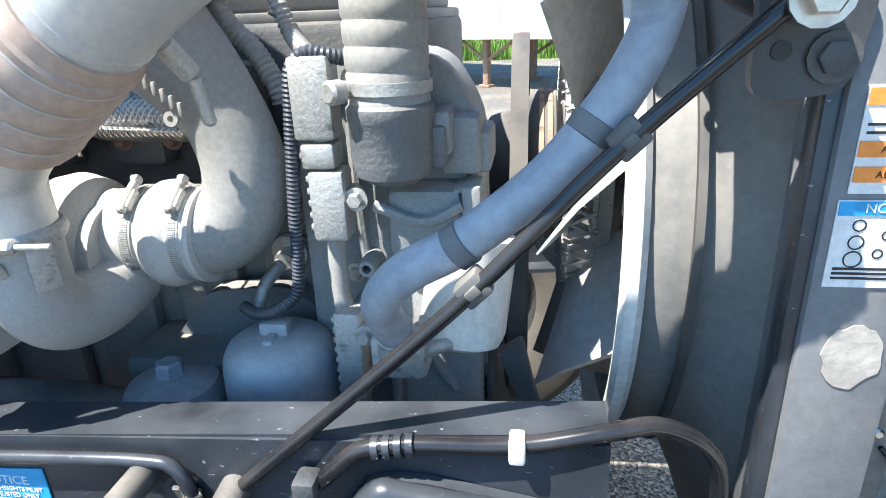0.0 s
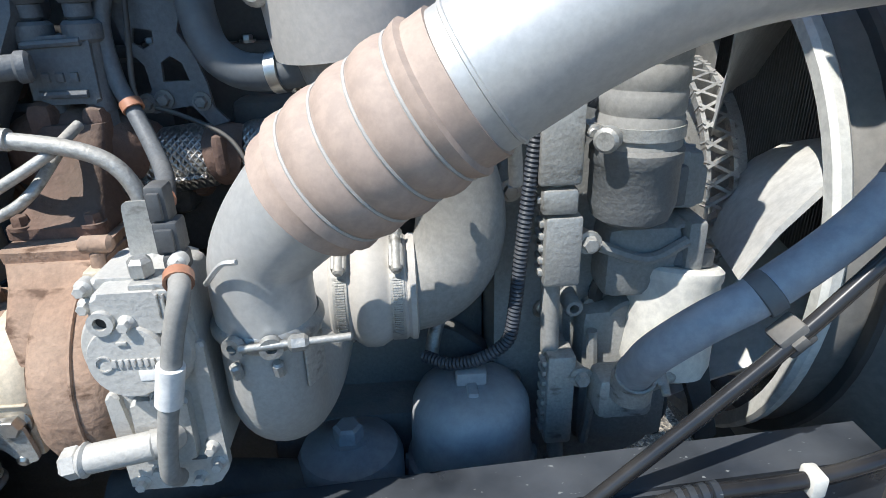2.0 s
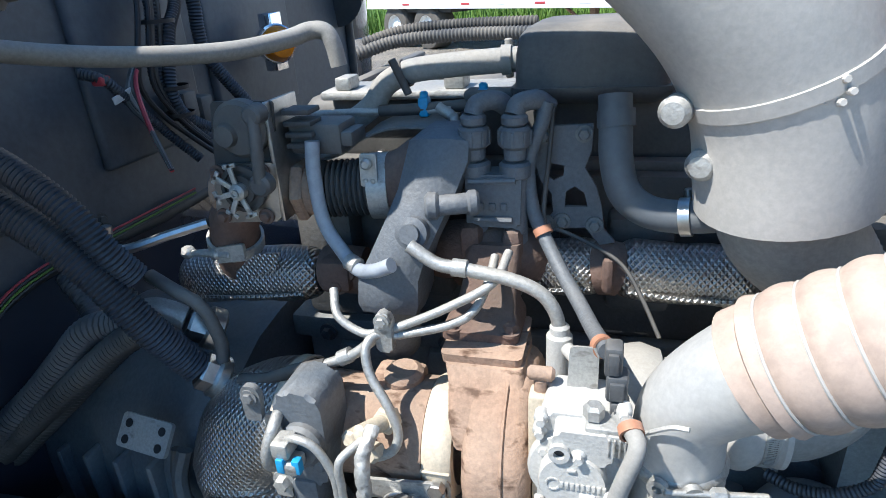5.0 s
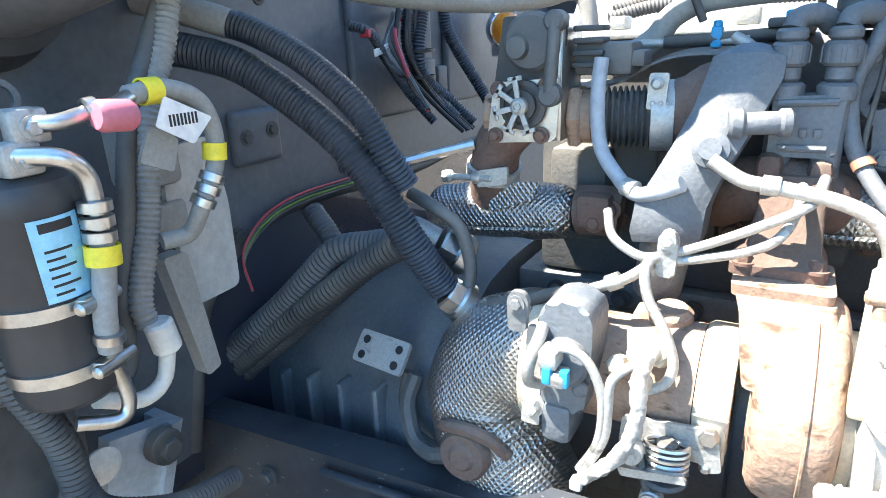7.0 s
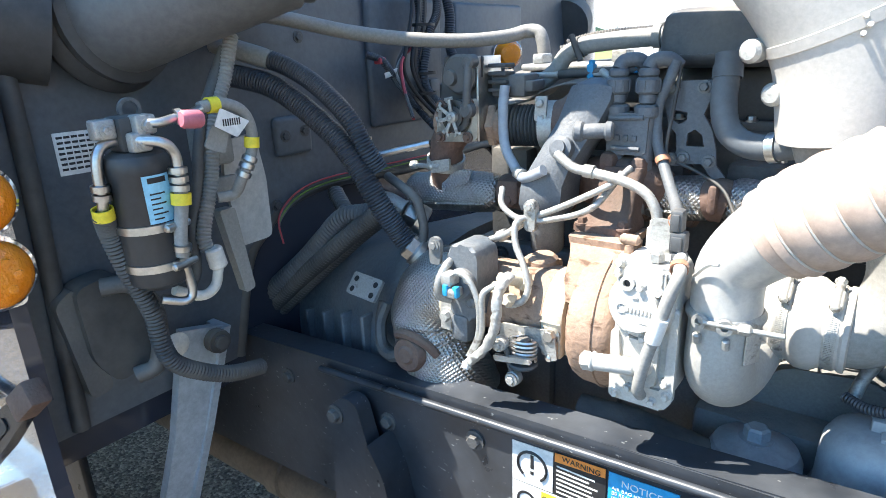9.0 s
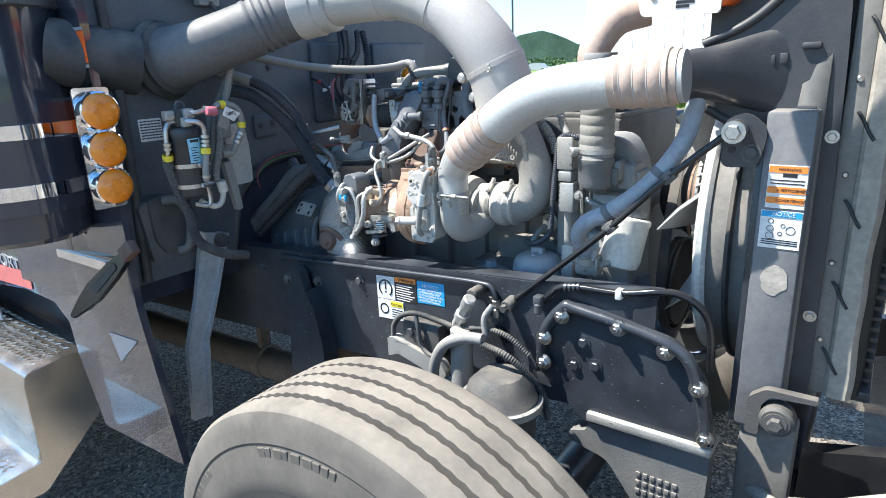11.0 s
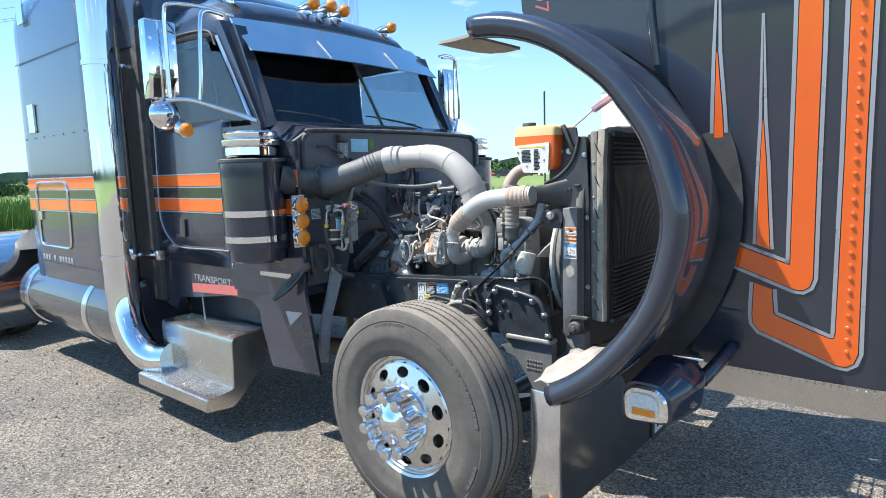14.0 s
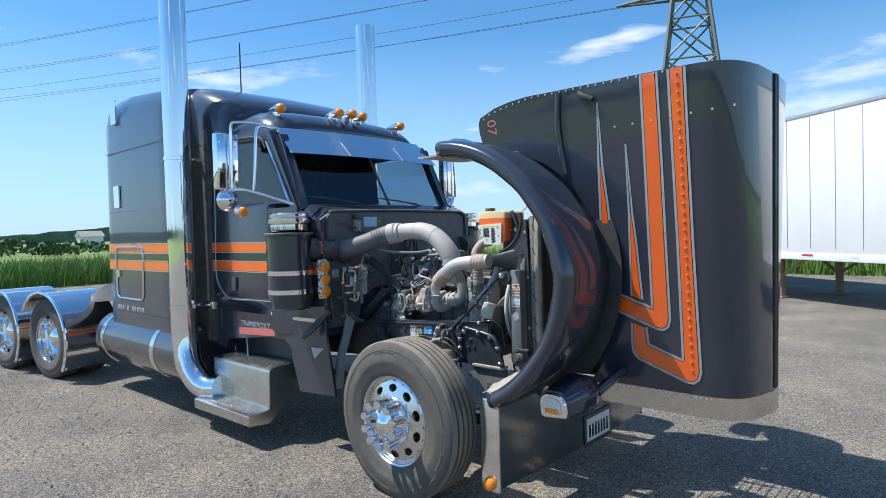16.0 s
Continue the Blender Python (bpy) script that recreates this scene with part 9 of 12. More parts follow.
        part("rubber_flap", bm, "sealtan", hd, "dusty brown rubber flap")
        bm = B()
        secs = []
        for x, q in ((0.43, 0.55), (0.45, 0.85), (0.50, 1.0), (0.57, 0.85), (0.64, 0.5), (0.70, 0.12)):
            secs.append([(x, s * (0.93 + 0.085 * q * math.cos(t)), 2.30 + max(-0.01, 0.075 * q * math.sin(t))) for t in [2 * math.pi * j / 20 for j in range(20)]])
        loft(bm, secs)
        part("marker_pod", bm, "chrome", hd, "bright rounded marker pod")
        # inner liner wall with a cut-out
        bm = B()
        o = []
        for k in range(25):
            a = radians(-60 + 150 * k / 24)
            o.append((C[0] + 0.97 * math.cos(a), C[1] + 0.97 * math.sin(a)))
        q = []
        for k in range(25):
            a = radians(90 - 150 * k / 24)
            R = 0.80 - (0.12 if 8 < k < 16 else 0.0)
            q.append((C[0] + R * math.cos(a), C[1] + R * math.sin(a)))
        slab(bm, o + q, 0.006, frame_xz(s * 0.50))
        part("inner_liner", bm, "paint_in", hd, "black inner fender liner")
    # painted graphics on the right side, laid just proud of the skin
    # bands between two edge lines; a silver line runs along each edge of an orange band
    def band(name, left, right, mt, lift):
        bm = B()
        rows = []
        for (xa, za), (xb, zb) in zip(left, right):
            rows.append([bm.verts.new((x, -(hood_half(z) + l), z)) for x, z, l in ((xa, za, lift), (xb, zb, lift), (xb, zb, lift + 0.0016), (xa, za, lift + 0.0016))])
        for p, q in zip(rows, rows[1:]):
            for k in range(4):
                bm.faces.new((p[k], p[(k + 1) % 4], q[(k + 1) % 4], q[k]))
        bm.faces.new(rows[0])
        bm.faces.new(rows[-1][::-1])
        part(name, bm, mt, hd, smooth=False)

    def line(pts, w=0.007, gap=0.011, side=1, tip=False):
        """A silver line beside an edge, set off from it by a dark gap."""
        left, right = [], []
        for k, p in enumerate(pts):
            a, b = Vector(pts[max(k - 1, 0)]), Vector(pts[min(k + 1, len(pts) - 1)])
            d = (b - a).normalized()
            n = Vector((-d.y, d.x)) * side
            g, h = (0.0025, 0.0025) if tip and k == 0 else (gap, w)
            left.append(tuple(Vector(p) + n * (g - h)))
            right.append(tuple(Vector(p) + n * (g + h)))
        band("silver_edge", left, right, "silver", 0.0015)

    outer = [(1.300, 2.14), (1.292, 1.90), (1.287, 1.66), (1.283, 1.36), (1.286, 1.33), (1.312, 1.294), (1.46, 1.237), (1.593, 1.186), (1.622, 1.184), (1.645, 1.20), (1.657, 1.235), (1.659, 1.70), (1.663, 2.10), (1.663, 2.63)]
    inner = [(1.303, 2.14), (1.321, 1.90), (1.331, 1.66), (1.347, 1.42), (1.353, 1.375), (1.360, 1.362), (1.46, 1.326), (1.570, 1.286), (1.573, 1.285), (1.576, 1.286), (1.578, 1.30), (1.582, 1.70), (1.587, 2.10), (1.592, 2.63)]
    band("orange_band", outer, inner, "orange", 0.0035)
    line([(1.309, 2.52)] + outer, side=-1, tip=True)
    line([(1.309, 2.52)] + inner, tip=True)
    sp_l = [(1.471, 1.86), (1.464, 1.70), (1.457, 1.50), (1.453, 1.363)]
    sp_r = [(1.473, 1.86), (1.485, 1.70), (1.494, 1.50), (1.502, 1.345)]
    band("orange_spike", sp_l, sp_r, "orange", 0.0035)
    line([(1.468, 2.26)] + sp_l, 0.006, 0.009, side=-1, tip=True)
    line([(1.468, 2.26)] + sp_r, 0.006, 0.009, tip=True)
    outer = [(1.446, 1.20), (1.440, 1.06), (1.444, 1.022), (1.467, 0.993), (1.60, 0.943), (1.745, 0.888), (1.778, 0.886), (1.803, 0.905), (1.816, 0.945), (1.811, 1.70), (1.816, 2.63)]
    inner = [(1.512, 1.178), (1.518, 1.09), (1.521, 1.074), (1.530, 1.065), (1.62, 1.032), (1.718, 0.995), (1.728, 0.994), (1.737, 0.998), (1.741, 1.02), (1.748, 1.70), (1.749, 2.63)]
    band("orange_band", outer, inner, "orange", 0.0035)
    line(outer, side=-1)
    line(inner)
    # two small red figures, lying on their side while the hood is tilted
    text_mesh("07", 0.105, Matrix(((0, 1, 0, 0.487), (0.1092, 0, -1, -(hood_half(2.53) + 0.003)), (-1, 0, 0, 2.53), (0, 0, 0, 1))), "salmon", hd)
    for k in range(34):
        bm = B()
        z = 0.95 + 0.05 * k
        x = 1.778 + 0.004 * (z - 0.9)
        y = -(hood_half(z) + 0.005)
        cyl(bm, (x, y, z), (x, y - 0.006, z), 0.008, 8, 0.003)
        part("rivet", bm, "orange", hd)
    for k in range(26):
        t = k / 25
        x = 0.46 + 1.25 * t
        zt = 2.552 + 0.082 * min(1, t * 3.2) ** 0.6
        bm = B()
        y = -(hood_half(zt) + 0.001)
        cyl(bm, (x, y, zt - 0.012), (x, y - 0.005, zt - 0.012), 0.007, 8, 0.003)
        part("rivet", bm, "silver", hd)
    for k in range(8):
        bm = B()
        x, z = 1.30 + 0.11 * k, 2.36 + 0.004 * k
        y = -(hood_half(z) + 0.001)
        cyl(bm, (x, y, z), (x, y - 0.005, z), 0.007, 8, 0.003)
        part("rivet", bm, "silver", hd)
    # pressed crease and black hood stop
    bm = B()
    tube(bm, [(1.05, -(hood_half(2.62) + 0.002), 2.62), (1.035, -(hood_half(2.4) + 0.010), 2.4), (1.06, -(hood_half(2.15) + 0.004), 2.12)], 0.018, 10)
    part("crease", bm, "paint", hd)
    bm = B()
    box(bm, (-0.055, -0.02, -0.014), (0.055, 0.008, 0.014), 0.006, m=Matrix.Translation((1.245, -(hood_half(2.56) + 0.012), 2.565)) @ Matrix.Rotation(radians(28), 4, "Y"))
    part("hood_stop", bm, "rubber", hd, "black rubber hood stop")
    return hd


M["fender_in"] = mat("dusty_fender_inside", (0.06, 0.06, 0.062), 0.7, var=0.3, scale=8, dust=0.85, dust_col=(0.55, 0.52, 0.47), bump=0.2)
build_hood()


def head_lamp(s):
    hl = thing("head_lamp", (1.25, s * 0.78, 0.66), "dark blue-grey headlamp pod with chrome bezel", "headlamp", "headlamps")
    bm = B()
    secs = []
    big = rounded([(1.09, 0.69), (1.33, 0.70), (1.35, 0.84), (1.27, 0.93), (1.13, 0.91), (1.09, 0.82)], 0.04)
    rim = rounded([(1.075, 0.675), (1.28, 0.69), (1.27, 0.80), (1.23, 0.845), (1.11, 0.845), (1.07, 0.80)], 0.04)
    for y, k, g in ((0.62, 0.0, 0.6), (0.65, 0.0, 0.85), (0.72, 0.1, 1.0), (0.82, 0.55, 1.0), (0.905, 1.0, 1.0)):
        o = [(a[0] + (b[0] - a[0]) * k, a[1] + (b[1] - a[1]) * k) for a, b in zip(big, rim)]
        secs.append([(1.21 + (x - 1.21) * g, s * y, 0.81 + (z - 0.81) * g) for x, z in o])
    loft(bm, secs)
    part("pod", bm, "bluepaint", hl)
    bm = B()
    o = rounded([(1.09, 0.685), (1.27, 0.70), (1.26, 0.80), (1.22, 0.835), (1.12, 0.835), (1.085, 0.80)], 0.035)
    secs = [[(x, s * 0.895, z) for x, z in o], [(x, s * 0.925, z) for x, z in o], [(1.175 + (x - 1.175) * 0.9, s * 0.935, 0.76 + (z - 0.76) * 0.9) for x, z in o]]
    loft(bm, secs)
    part("bezel", bm, "chrome", hl, "bright chrome bezel")
    bm = B()
    o = rounded([(1.115, 0.715), (1.235, 0.725), (1.23, 0.785), (1.205, 0.81), (1.13, 0.81), (1.11, 0.785)], 0.025)
    loft(bm, [[(x, s * 0.934, z) for x, z in o], [(x, s * 0.942, z) for x, z in o]])
    part("lens", bm, "whitefilter", hl, "clear ribbed lens")
    bm = B()
    box(bm, (1.13, s * 0.941, 0.722), (1.22, s * 0.946, 0.752), 0.003)
    part("amber_reflector", bm, "amber", hl)
    bm = B()
    box(bm, (1.22, s * 0.72, 0.92), (1.34, s * 0.75, 0.932), 0.004)
    part("top_strip", bm, "chrome", hl)
    bm = B()
    tube(bm, [(1.30, s * 0.64, 0.80), (1.34, s * 0.52, 0.86), (1.36, s * 0.42, 0.90)], 0.03, 14)
    part("arm", bm, "bluepaint", hl)


M["bluepaint"] = mat("dark_blue_paint", (0.02, 0.026, 0.045), 0.18, var=0.1, coat=1.0)
head_lamp(-1)
head_lamp(1)


def build_bumper():
    bp = thing("bumper", (0.82, 0, 0.2), "polished steel bumper reflecting the ground", "bumper")
    bm = B()
    loft(bm, [[(0.845, -1.0, 0.215), (0.845, -1.0, 0.745), (0.825, -1.0, 0.75), (0.825, -1.0, 0.21)], [(0.87, -0.4, 0.215), (0.87, -0.4, 0.745), (0.85, -0.4, 0.75), (0.85, -0.4, 0.21)], [(0.875, 0.0, 0.215), (0.875, 0.0, 0.745), (0.855, 0.0, 0.75), (0.855, 0.0, 0.21)],
              [(0.87, 0.4, 0.215), (0.87, 0.4, 0.745), (0.85, 0.4, 0.75), (0.85, 0.4, 0.21)], [(0.845, 1.0, 0.215), (0.845, 1.0, 0.745), (0.825, 1.0, 0.75), (0.825, 1.0, 0.21)]])
    part("blade", bm, "bumpersteel", bp)
    for s in (-1, 1):
        bm = B()
        box(bm, (0.70, s * 0.995, 0.185), (0.843, s * 1.012, 0.755), 0.008)
        part("end_return", bm, "alu", bp, "bright bumper end")
        bm = B()
        lathe(bm, [(0, 0), (0.042, 0), (0.042, 0.012), (0.034, 0.03), (0.016, 0.038), (0, 0.04)], axis_m((0.775, s * 1.012, 0.235), (0.775, s * 2, 0.235)), 28)
        part("amber_lamp", bm, "amber", bp, "round amber lamp")
    pl = thing("number_plate", (0.885, 0.12, 0.22), "white licence plate with plain dark bars", "licence plate")
    bm = B()
    box(bm, (0.876, -0.045, 0.20), (0.884, 0.355, 0.425), 0.004)
    part("plate_holder", bm, "rubber", pl)
    bm = B()
    box(bm, (0.884, -0.02, 0.235), (0.887, 0.325, 0.40), 0.002)
    part("plate", bm, "label", pl)
    for k in range(7):
        bm = B()
        y = 0.005 + 0.044 * k
        box(bm, (0.887, y, 0.26), (0.8885, y + 0.028, 0.355), 0.001)
        part("bar", bm, "bluepaint", pl)


M["bumpersteel"] = mat("polished_bumper_steel", (0.42, 0.40, 0.38), 0.16, 1.0, var=0.12, scale=6, rough_var=0.06, dust=0.1)
build_bumper()


# ---- coolant tank on the radiator ----
def build_coolant_tank():
    ct = thing("coolant_tank", (0.35, -0.3, 1.69), "translucent coolant tank half full of orange coolant", "coolant tank")
    def sec(z, g=0.0, x0=0.257, x1=0.512):
        o = rounded([(x0 - g, -0.43), (x1 + g, -0.43), (x1 + g, -0.19), (x0 - g, -0.19)], 0.03)
        return [(x, y, z) for x, y in o]
    bm = B()
    loft(bm, [sec(1.866), sec(1.885), sec(1.902), sec(1.912, -0.008), sec(1.917, -0.024)])
    part("upper_tank", bm, "tankwhite", ct)
    bm = B()
    loft(bm, [sec(1.69, -0.02, 0.34, 0.50), sec(1.71, 0, 0.335, 0.505), sec(1.77, 0, 0.30), sec(1.815), sec(1.866)])
    part("coolant", bm, "tankorange", ct, "orange coolant seen through the wall")
    bm = B()
    slab(bm, rounded([(0.262, 1.818), (0.478, 1.830), (0.470, 1.676), (0.322, 1.679), (0.306, 1.733), (0.27, 1.80)], 0.006), 0.007, frame_xz(-0.431), bevel=0.002)
    pl = part("label_panel", bm, "label", ct, "white plastic panel with printed lines")
    bm = B()
    box(bm, (0.30, -0.4392, 1.806), (0.45, -0.4378, 1.812), 0)
    part("yellow_line", bm, "yellow", pl)
    rnd = random.Random(9)
    bm = B()
    for x0, x1, za, zb in ((0.313, 0.372, 1.733, 1.795), (0.386, 0.424, 1.692, 1.797)):
        z = zb
        while z > za:
            box(bm, (x0 + rnd.uniform(0, 0.004), -0.4392, z - 0.0055), (x1 - rnd.uniform(0, 0.012), -0.4378, z), 0)
            z -= 0.0072
    part("printed_row", bm, "ink", pl)["kind"] = "stuff"
    for x, z in ((0.292, 1.785), (0.345, 1.712), (0.445, 1.80), (0.448, 1.74)):
        bm = B()
        cyl(bm, (x, -0.4375, z), (x, -0.4405, z), 0.006, 10, 0.001)
        part("stud", bm, "plasticgrey", pl)
    bm = B()
    lathe(bm, [(0.0, 0.0), (0.030, 0.0), (0.030, 0.008), (0.037, 0.009), (0.037, 0.026), (0.034, 0.030), (0.0, 0.030)], Matrix.Translation((0.285, -0.31, 1.913)), 18)
    part("filler_cap", bm, "rubber", ct, "black screw cap")
    # steel plates that carry the tank
    bm = B()
    slab(bm, rounded([(0.44, 1.60), (0.44, 1.775), (0.456, 1.792), (0.58, 1.802), (0.61, 1.76), (0.61, 1.60)], 0.008), 0.012, frame_xz(-0.358))
    bk = part("bracket", bm, "tankblack", ct, "dark steel bracket plate")
    bm = B()
    slab(bm, rounded([(0.488, 1.77), (0.488, 1.90), (0.583, 1.90), (0.60, 1.78)], 0.008), 0.014, frame_xz(-0.340))
    part("upper_plate", bm, "tankblack", bk)
    bm = B()
    box(bm, (-0.012, -0.02, -0.075), (0.012, 0.0, 0.075), 0.003, m=Matrix.Translation((0.545, -0.354, 1.845)) @ Matrix.Rotation(radians(-24), 4, "Y"))
    part("brace", bm, "tankblack", bk)
    bolts(bk, "steel", [((x, -0.370, 1.781), (x, -0.9, 1.781)) for x in (0.505, 0.553)], 0.010, 0.008)
    bm = B()
    cyl(bm, (0.466, -0.369, 1.768), (0.466, -0.374, 1.768), 0.008, 14, 0.001)
    part("plug", bm, "red", bk, "small red plug")


build_coolant_tank()

# springs that balance the hood
for a, b, c, r, mt, lb in (((0.47, -0.20, 1.895), (0.604, -0.20, 1.991), (0.90, -0.22, 2.15), 0.017, "red", "hood stay cable with a red coil spring"),
                           ((0.60, 0.30, 1.90), (1.10, 0.32, 1.965), (1.36, 0.33, 2.03), 0.014, "steel", "thin hood stay cable with a grey coil spring")):
    sp = thing("hood_cable", a, lb, "cable", "hood cables")
    a, b, c = Vector(a), Vector(b), Vector(c)
    bm = B()
    tube(bm, [a, b], 0.0028, 6, smooth=False)
    part("cable", bm, mt, sp)
    bm = B()
    mm = axis_m(b, c)
    turns = int((c - b).length / 0.0095)
    tube(bm, [mm @ Vector((r * math.cos(k * 0.7854), r * math.sin(k * 0.7854), (c - b).length * k / (turns * 8))) for k in range(turns * 8 + 1)], 0.0026, 6, smooth=False)
    part("coil", bm, mt, sp)


# ---- firewall and what hangs on it ----
M["labelcyan"] = mat("pale_cyan_label", (0.30, 0.62, 0.78), 0.4, var=0.06)
M["palepanel"] = mat("pale_grey_panel_plastic", (0.46, 0.455, 0.43), 0.5, var=0.12, scale=10, dust=0.3)


def build_firewall():
    fw = thing("firewall", (-0.97, 0, 0.72), "dark grey firewall with pressed panels and seal lip", "firewall")
    arch = [(-0.53, 1.20), (-0.48, 1.256), (-0.45, 1.282), (-0.407, 1.301), (-0.331, 1.315), (-0.215, 1.314), (-0.077, 1.304)]
    bm = B()
    o = rounded([(-0.93, 1.02), (-0.93, 1.90), (-0.80, 1.975), (0.80, 1.975), (0.93, 1.90), (0.93, 1.02), (0.58, 1.02)] + [(-y, z) for y, z in arch] + [(y, z) for y, z in arch[::-1]] + [(-0.58, 1.02)], 0.012)
    slab(bm, o, 0.03, frame_yz(-0.99))
    part("panel", bm, "firewall", fw)
    bm = B()
    tube(bm, [(-0.952, -0.885, 1.03), (-0.952, -0.868, 1.5), (-0.955, -0.87, 1.86), (-0.955, -0.83, 1.945), (-0.955, -0.75, 1.97), (-0.955, 0, 1.98), (-0.955, 0.75, 1.97), (-0.955, 0.83, 1.945), (-0.955, 0.87, 1.86), (-0.955, 0.885, 1.03)], 0.014, 10, 8)
    part("seal_lip", bm, "rubber", fw, "black rubber seal lip")
    # pressed stiffeners
    for y0, y1, z0, z1 in ((-0.44, -0.35, 1.395, 1.472), (-0.165, 0.10, 1.42, 1.70), (0.16, 0.5, 1.42, 1.70)):
        bm = B()
        box(bm, (-0.965, y0, z0), (-0.945, y1, z1), 0.012, 3)
        part("pressing", bm, "firewall", fw)
    for y, z in ((-0.42, 1.435), (-0.37, 1.44), (-0.5, 1.40), (-0.35, 1.62), (-0.62, 1.30), (-0.45, 1.30), (-0.20, 1.35)):
        bm = B()
        bolt(bm, (-0.946 if -0.43 < y < -0.36 else -0.96, y, z), (0, y, z), 0.008, 0.006)
        part("bolt", bm, "irondark", fw)
    # flange ring round the intake
    bm = B()
    lathe(bm, [(0.086, 0.0), (0.106, 0.0), (0.110, 0.012), (0.106, 0.022), (0.098, 0.03), (0.086, 0.03)], axis_m((-0.962, -0.725, 1.648), (-0.88, -0.705, 1.658)), 44, close=True)
    lathe(bm, [(0.084, 0.03), (0.099, 0.034), (0.099, 0.044), (0.084, 0.05)], axis_m((-0.962, -0.725, 1.648), (-0.88, -0.705, 1.658)), 44, close=True)
    part("intake_ring", bm, "rubber", fw, "black rubber ring round the intake")
    # tunnel lip over the transmission
    bm = B()
    whole = [(-0.58, 1.02)] + arch + [(-y, z) for y, z in arch[::-1]] + [(0.58, 1.02)]
    tube(bm, [(-0.968, y, z) for y, z in whole], 0.013, 12)
    part("tunnel_lip", bm, "rubber", fw)
    bm = B()
    loft(bm, [[(x, y * k, z) for y, z in whole] + [(x, y * (k + 0.03), z + 0.012) for y, z in whole[::-1]] for x, k in ((-0.985, 1.0), (-1.25, 0.94), (-1.6, 0.86), (-1.9, 0.80))])
    part("tunnel_skin", bm, "rubber", fw, "dark tunnel over the transmission")
    # upper small things: relay block, papers
    bm = B()
    box(bm, (-0.962, -0.60, 1.905), (-0.925, -0.525, 1.945), 0.006)
    part("relay", bm, "rubber", fw)
    bm = B()
    box(bm, (-0.962, -0.595, 1.80), (-0.93, -0.525, 1.895), 0.006)
    rb = part("relay", bm, "plasticgrey", fw, "grey relay box")
    for z in (1.82, 1.845, 1.87):
        bm = B()
        cyl(bm, (-0.93, -0.56, z), (-0.92, -0.56, z), 0.007, 10, 0.001)
        part("terminal", bm, "steel", rb)
    bm = B()
    box(bm, (-0.962, -0.50, 1.76), (-0.93, -0.46, 1.80), 0.006)
    part("relay", bm, "rubber", fw)
    bm = B()
    tube(bm, [(-0.945, -0.76, 1.87), (-0.935, -0.70, 1.875), (-0.925, -0.65, 1.85), (-0.93, -0.58, 1.83)], 0.008, 8)
    part("relay_cable", bm, "rubber", fw)
    bm = B()
    tube(bm, [(-0.93, -0.56, 1.81), (-0.92, -0.54, 1.78), (-0.93, -0.48, 1.77)], 0.006, 8)
    part("relay_cable", bm, "rubber", fw)
    bm = B()
    box(bm, (-0.962, -0.475, 1.84), (-0.958, -0.325, 1.925), 0.001)
    part("data_sticker", bm, "labelcyan", fw, "pale blue sticker")
    bm = B()
    box(bm, (-0.962, -0.315, 1.865), (-0.958, -0.275, 1.925), 0.001)
    part("data_sticker", bm, "leaf", fw, "green sticker")
    # patent sheet: rows of plain bars
    st = B()
    box(st, (-0.962, -0.826, 1.428), (-0.9585, -0.758, 1.491), 0.001)
    sk = part("data_sticker", st, "label", fw, "white sticker with rows of print")
    bm = B()
    for r in range(7):
        for c in range(6):
            y = -0.822 + 0.0105 * c
            z = 1.482 - 0.0078 * r
            box(bm, (-0.9585, y, z), (-0.958, y + 0.0085, z + 0.0035), 0)
    o = part("printed_row", bm, "ink", sk)
    o["kind"] = "stuff"


build_firewall()


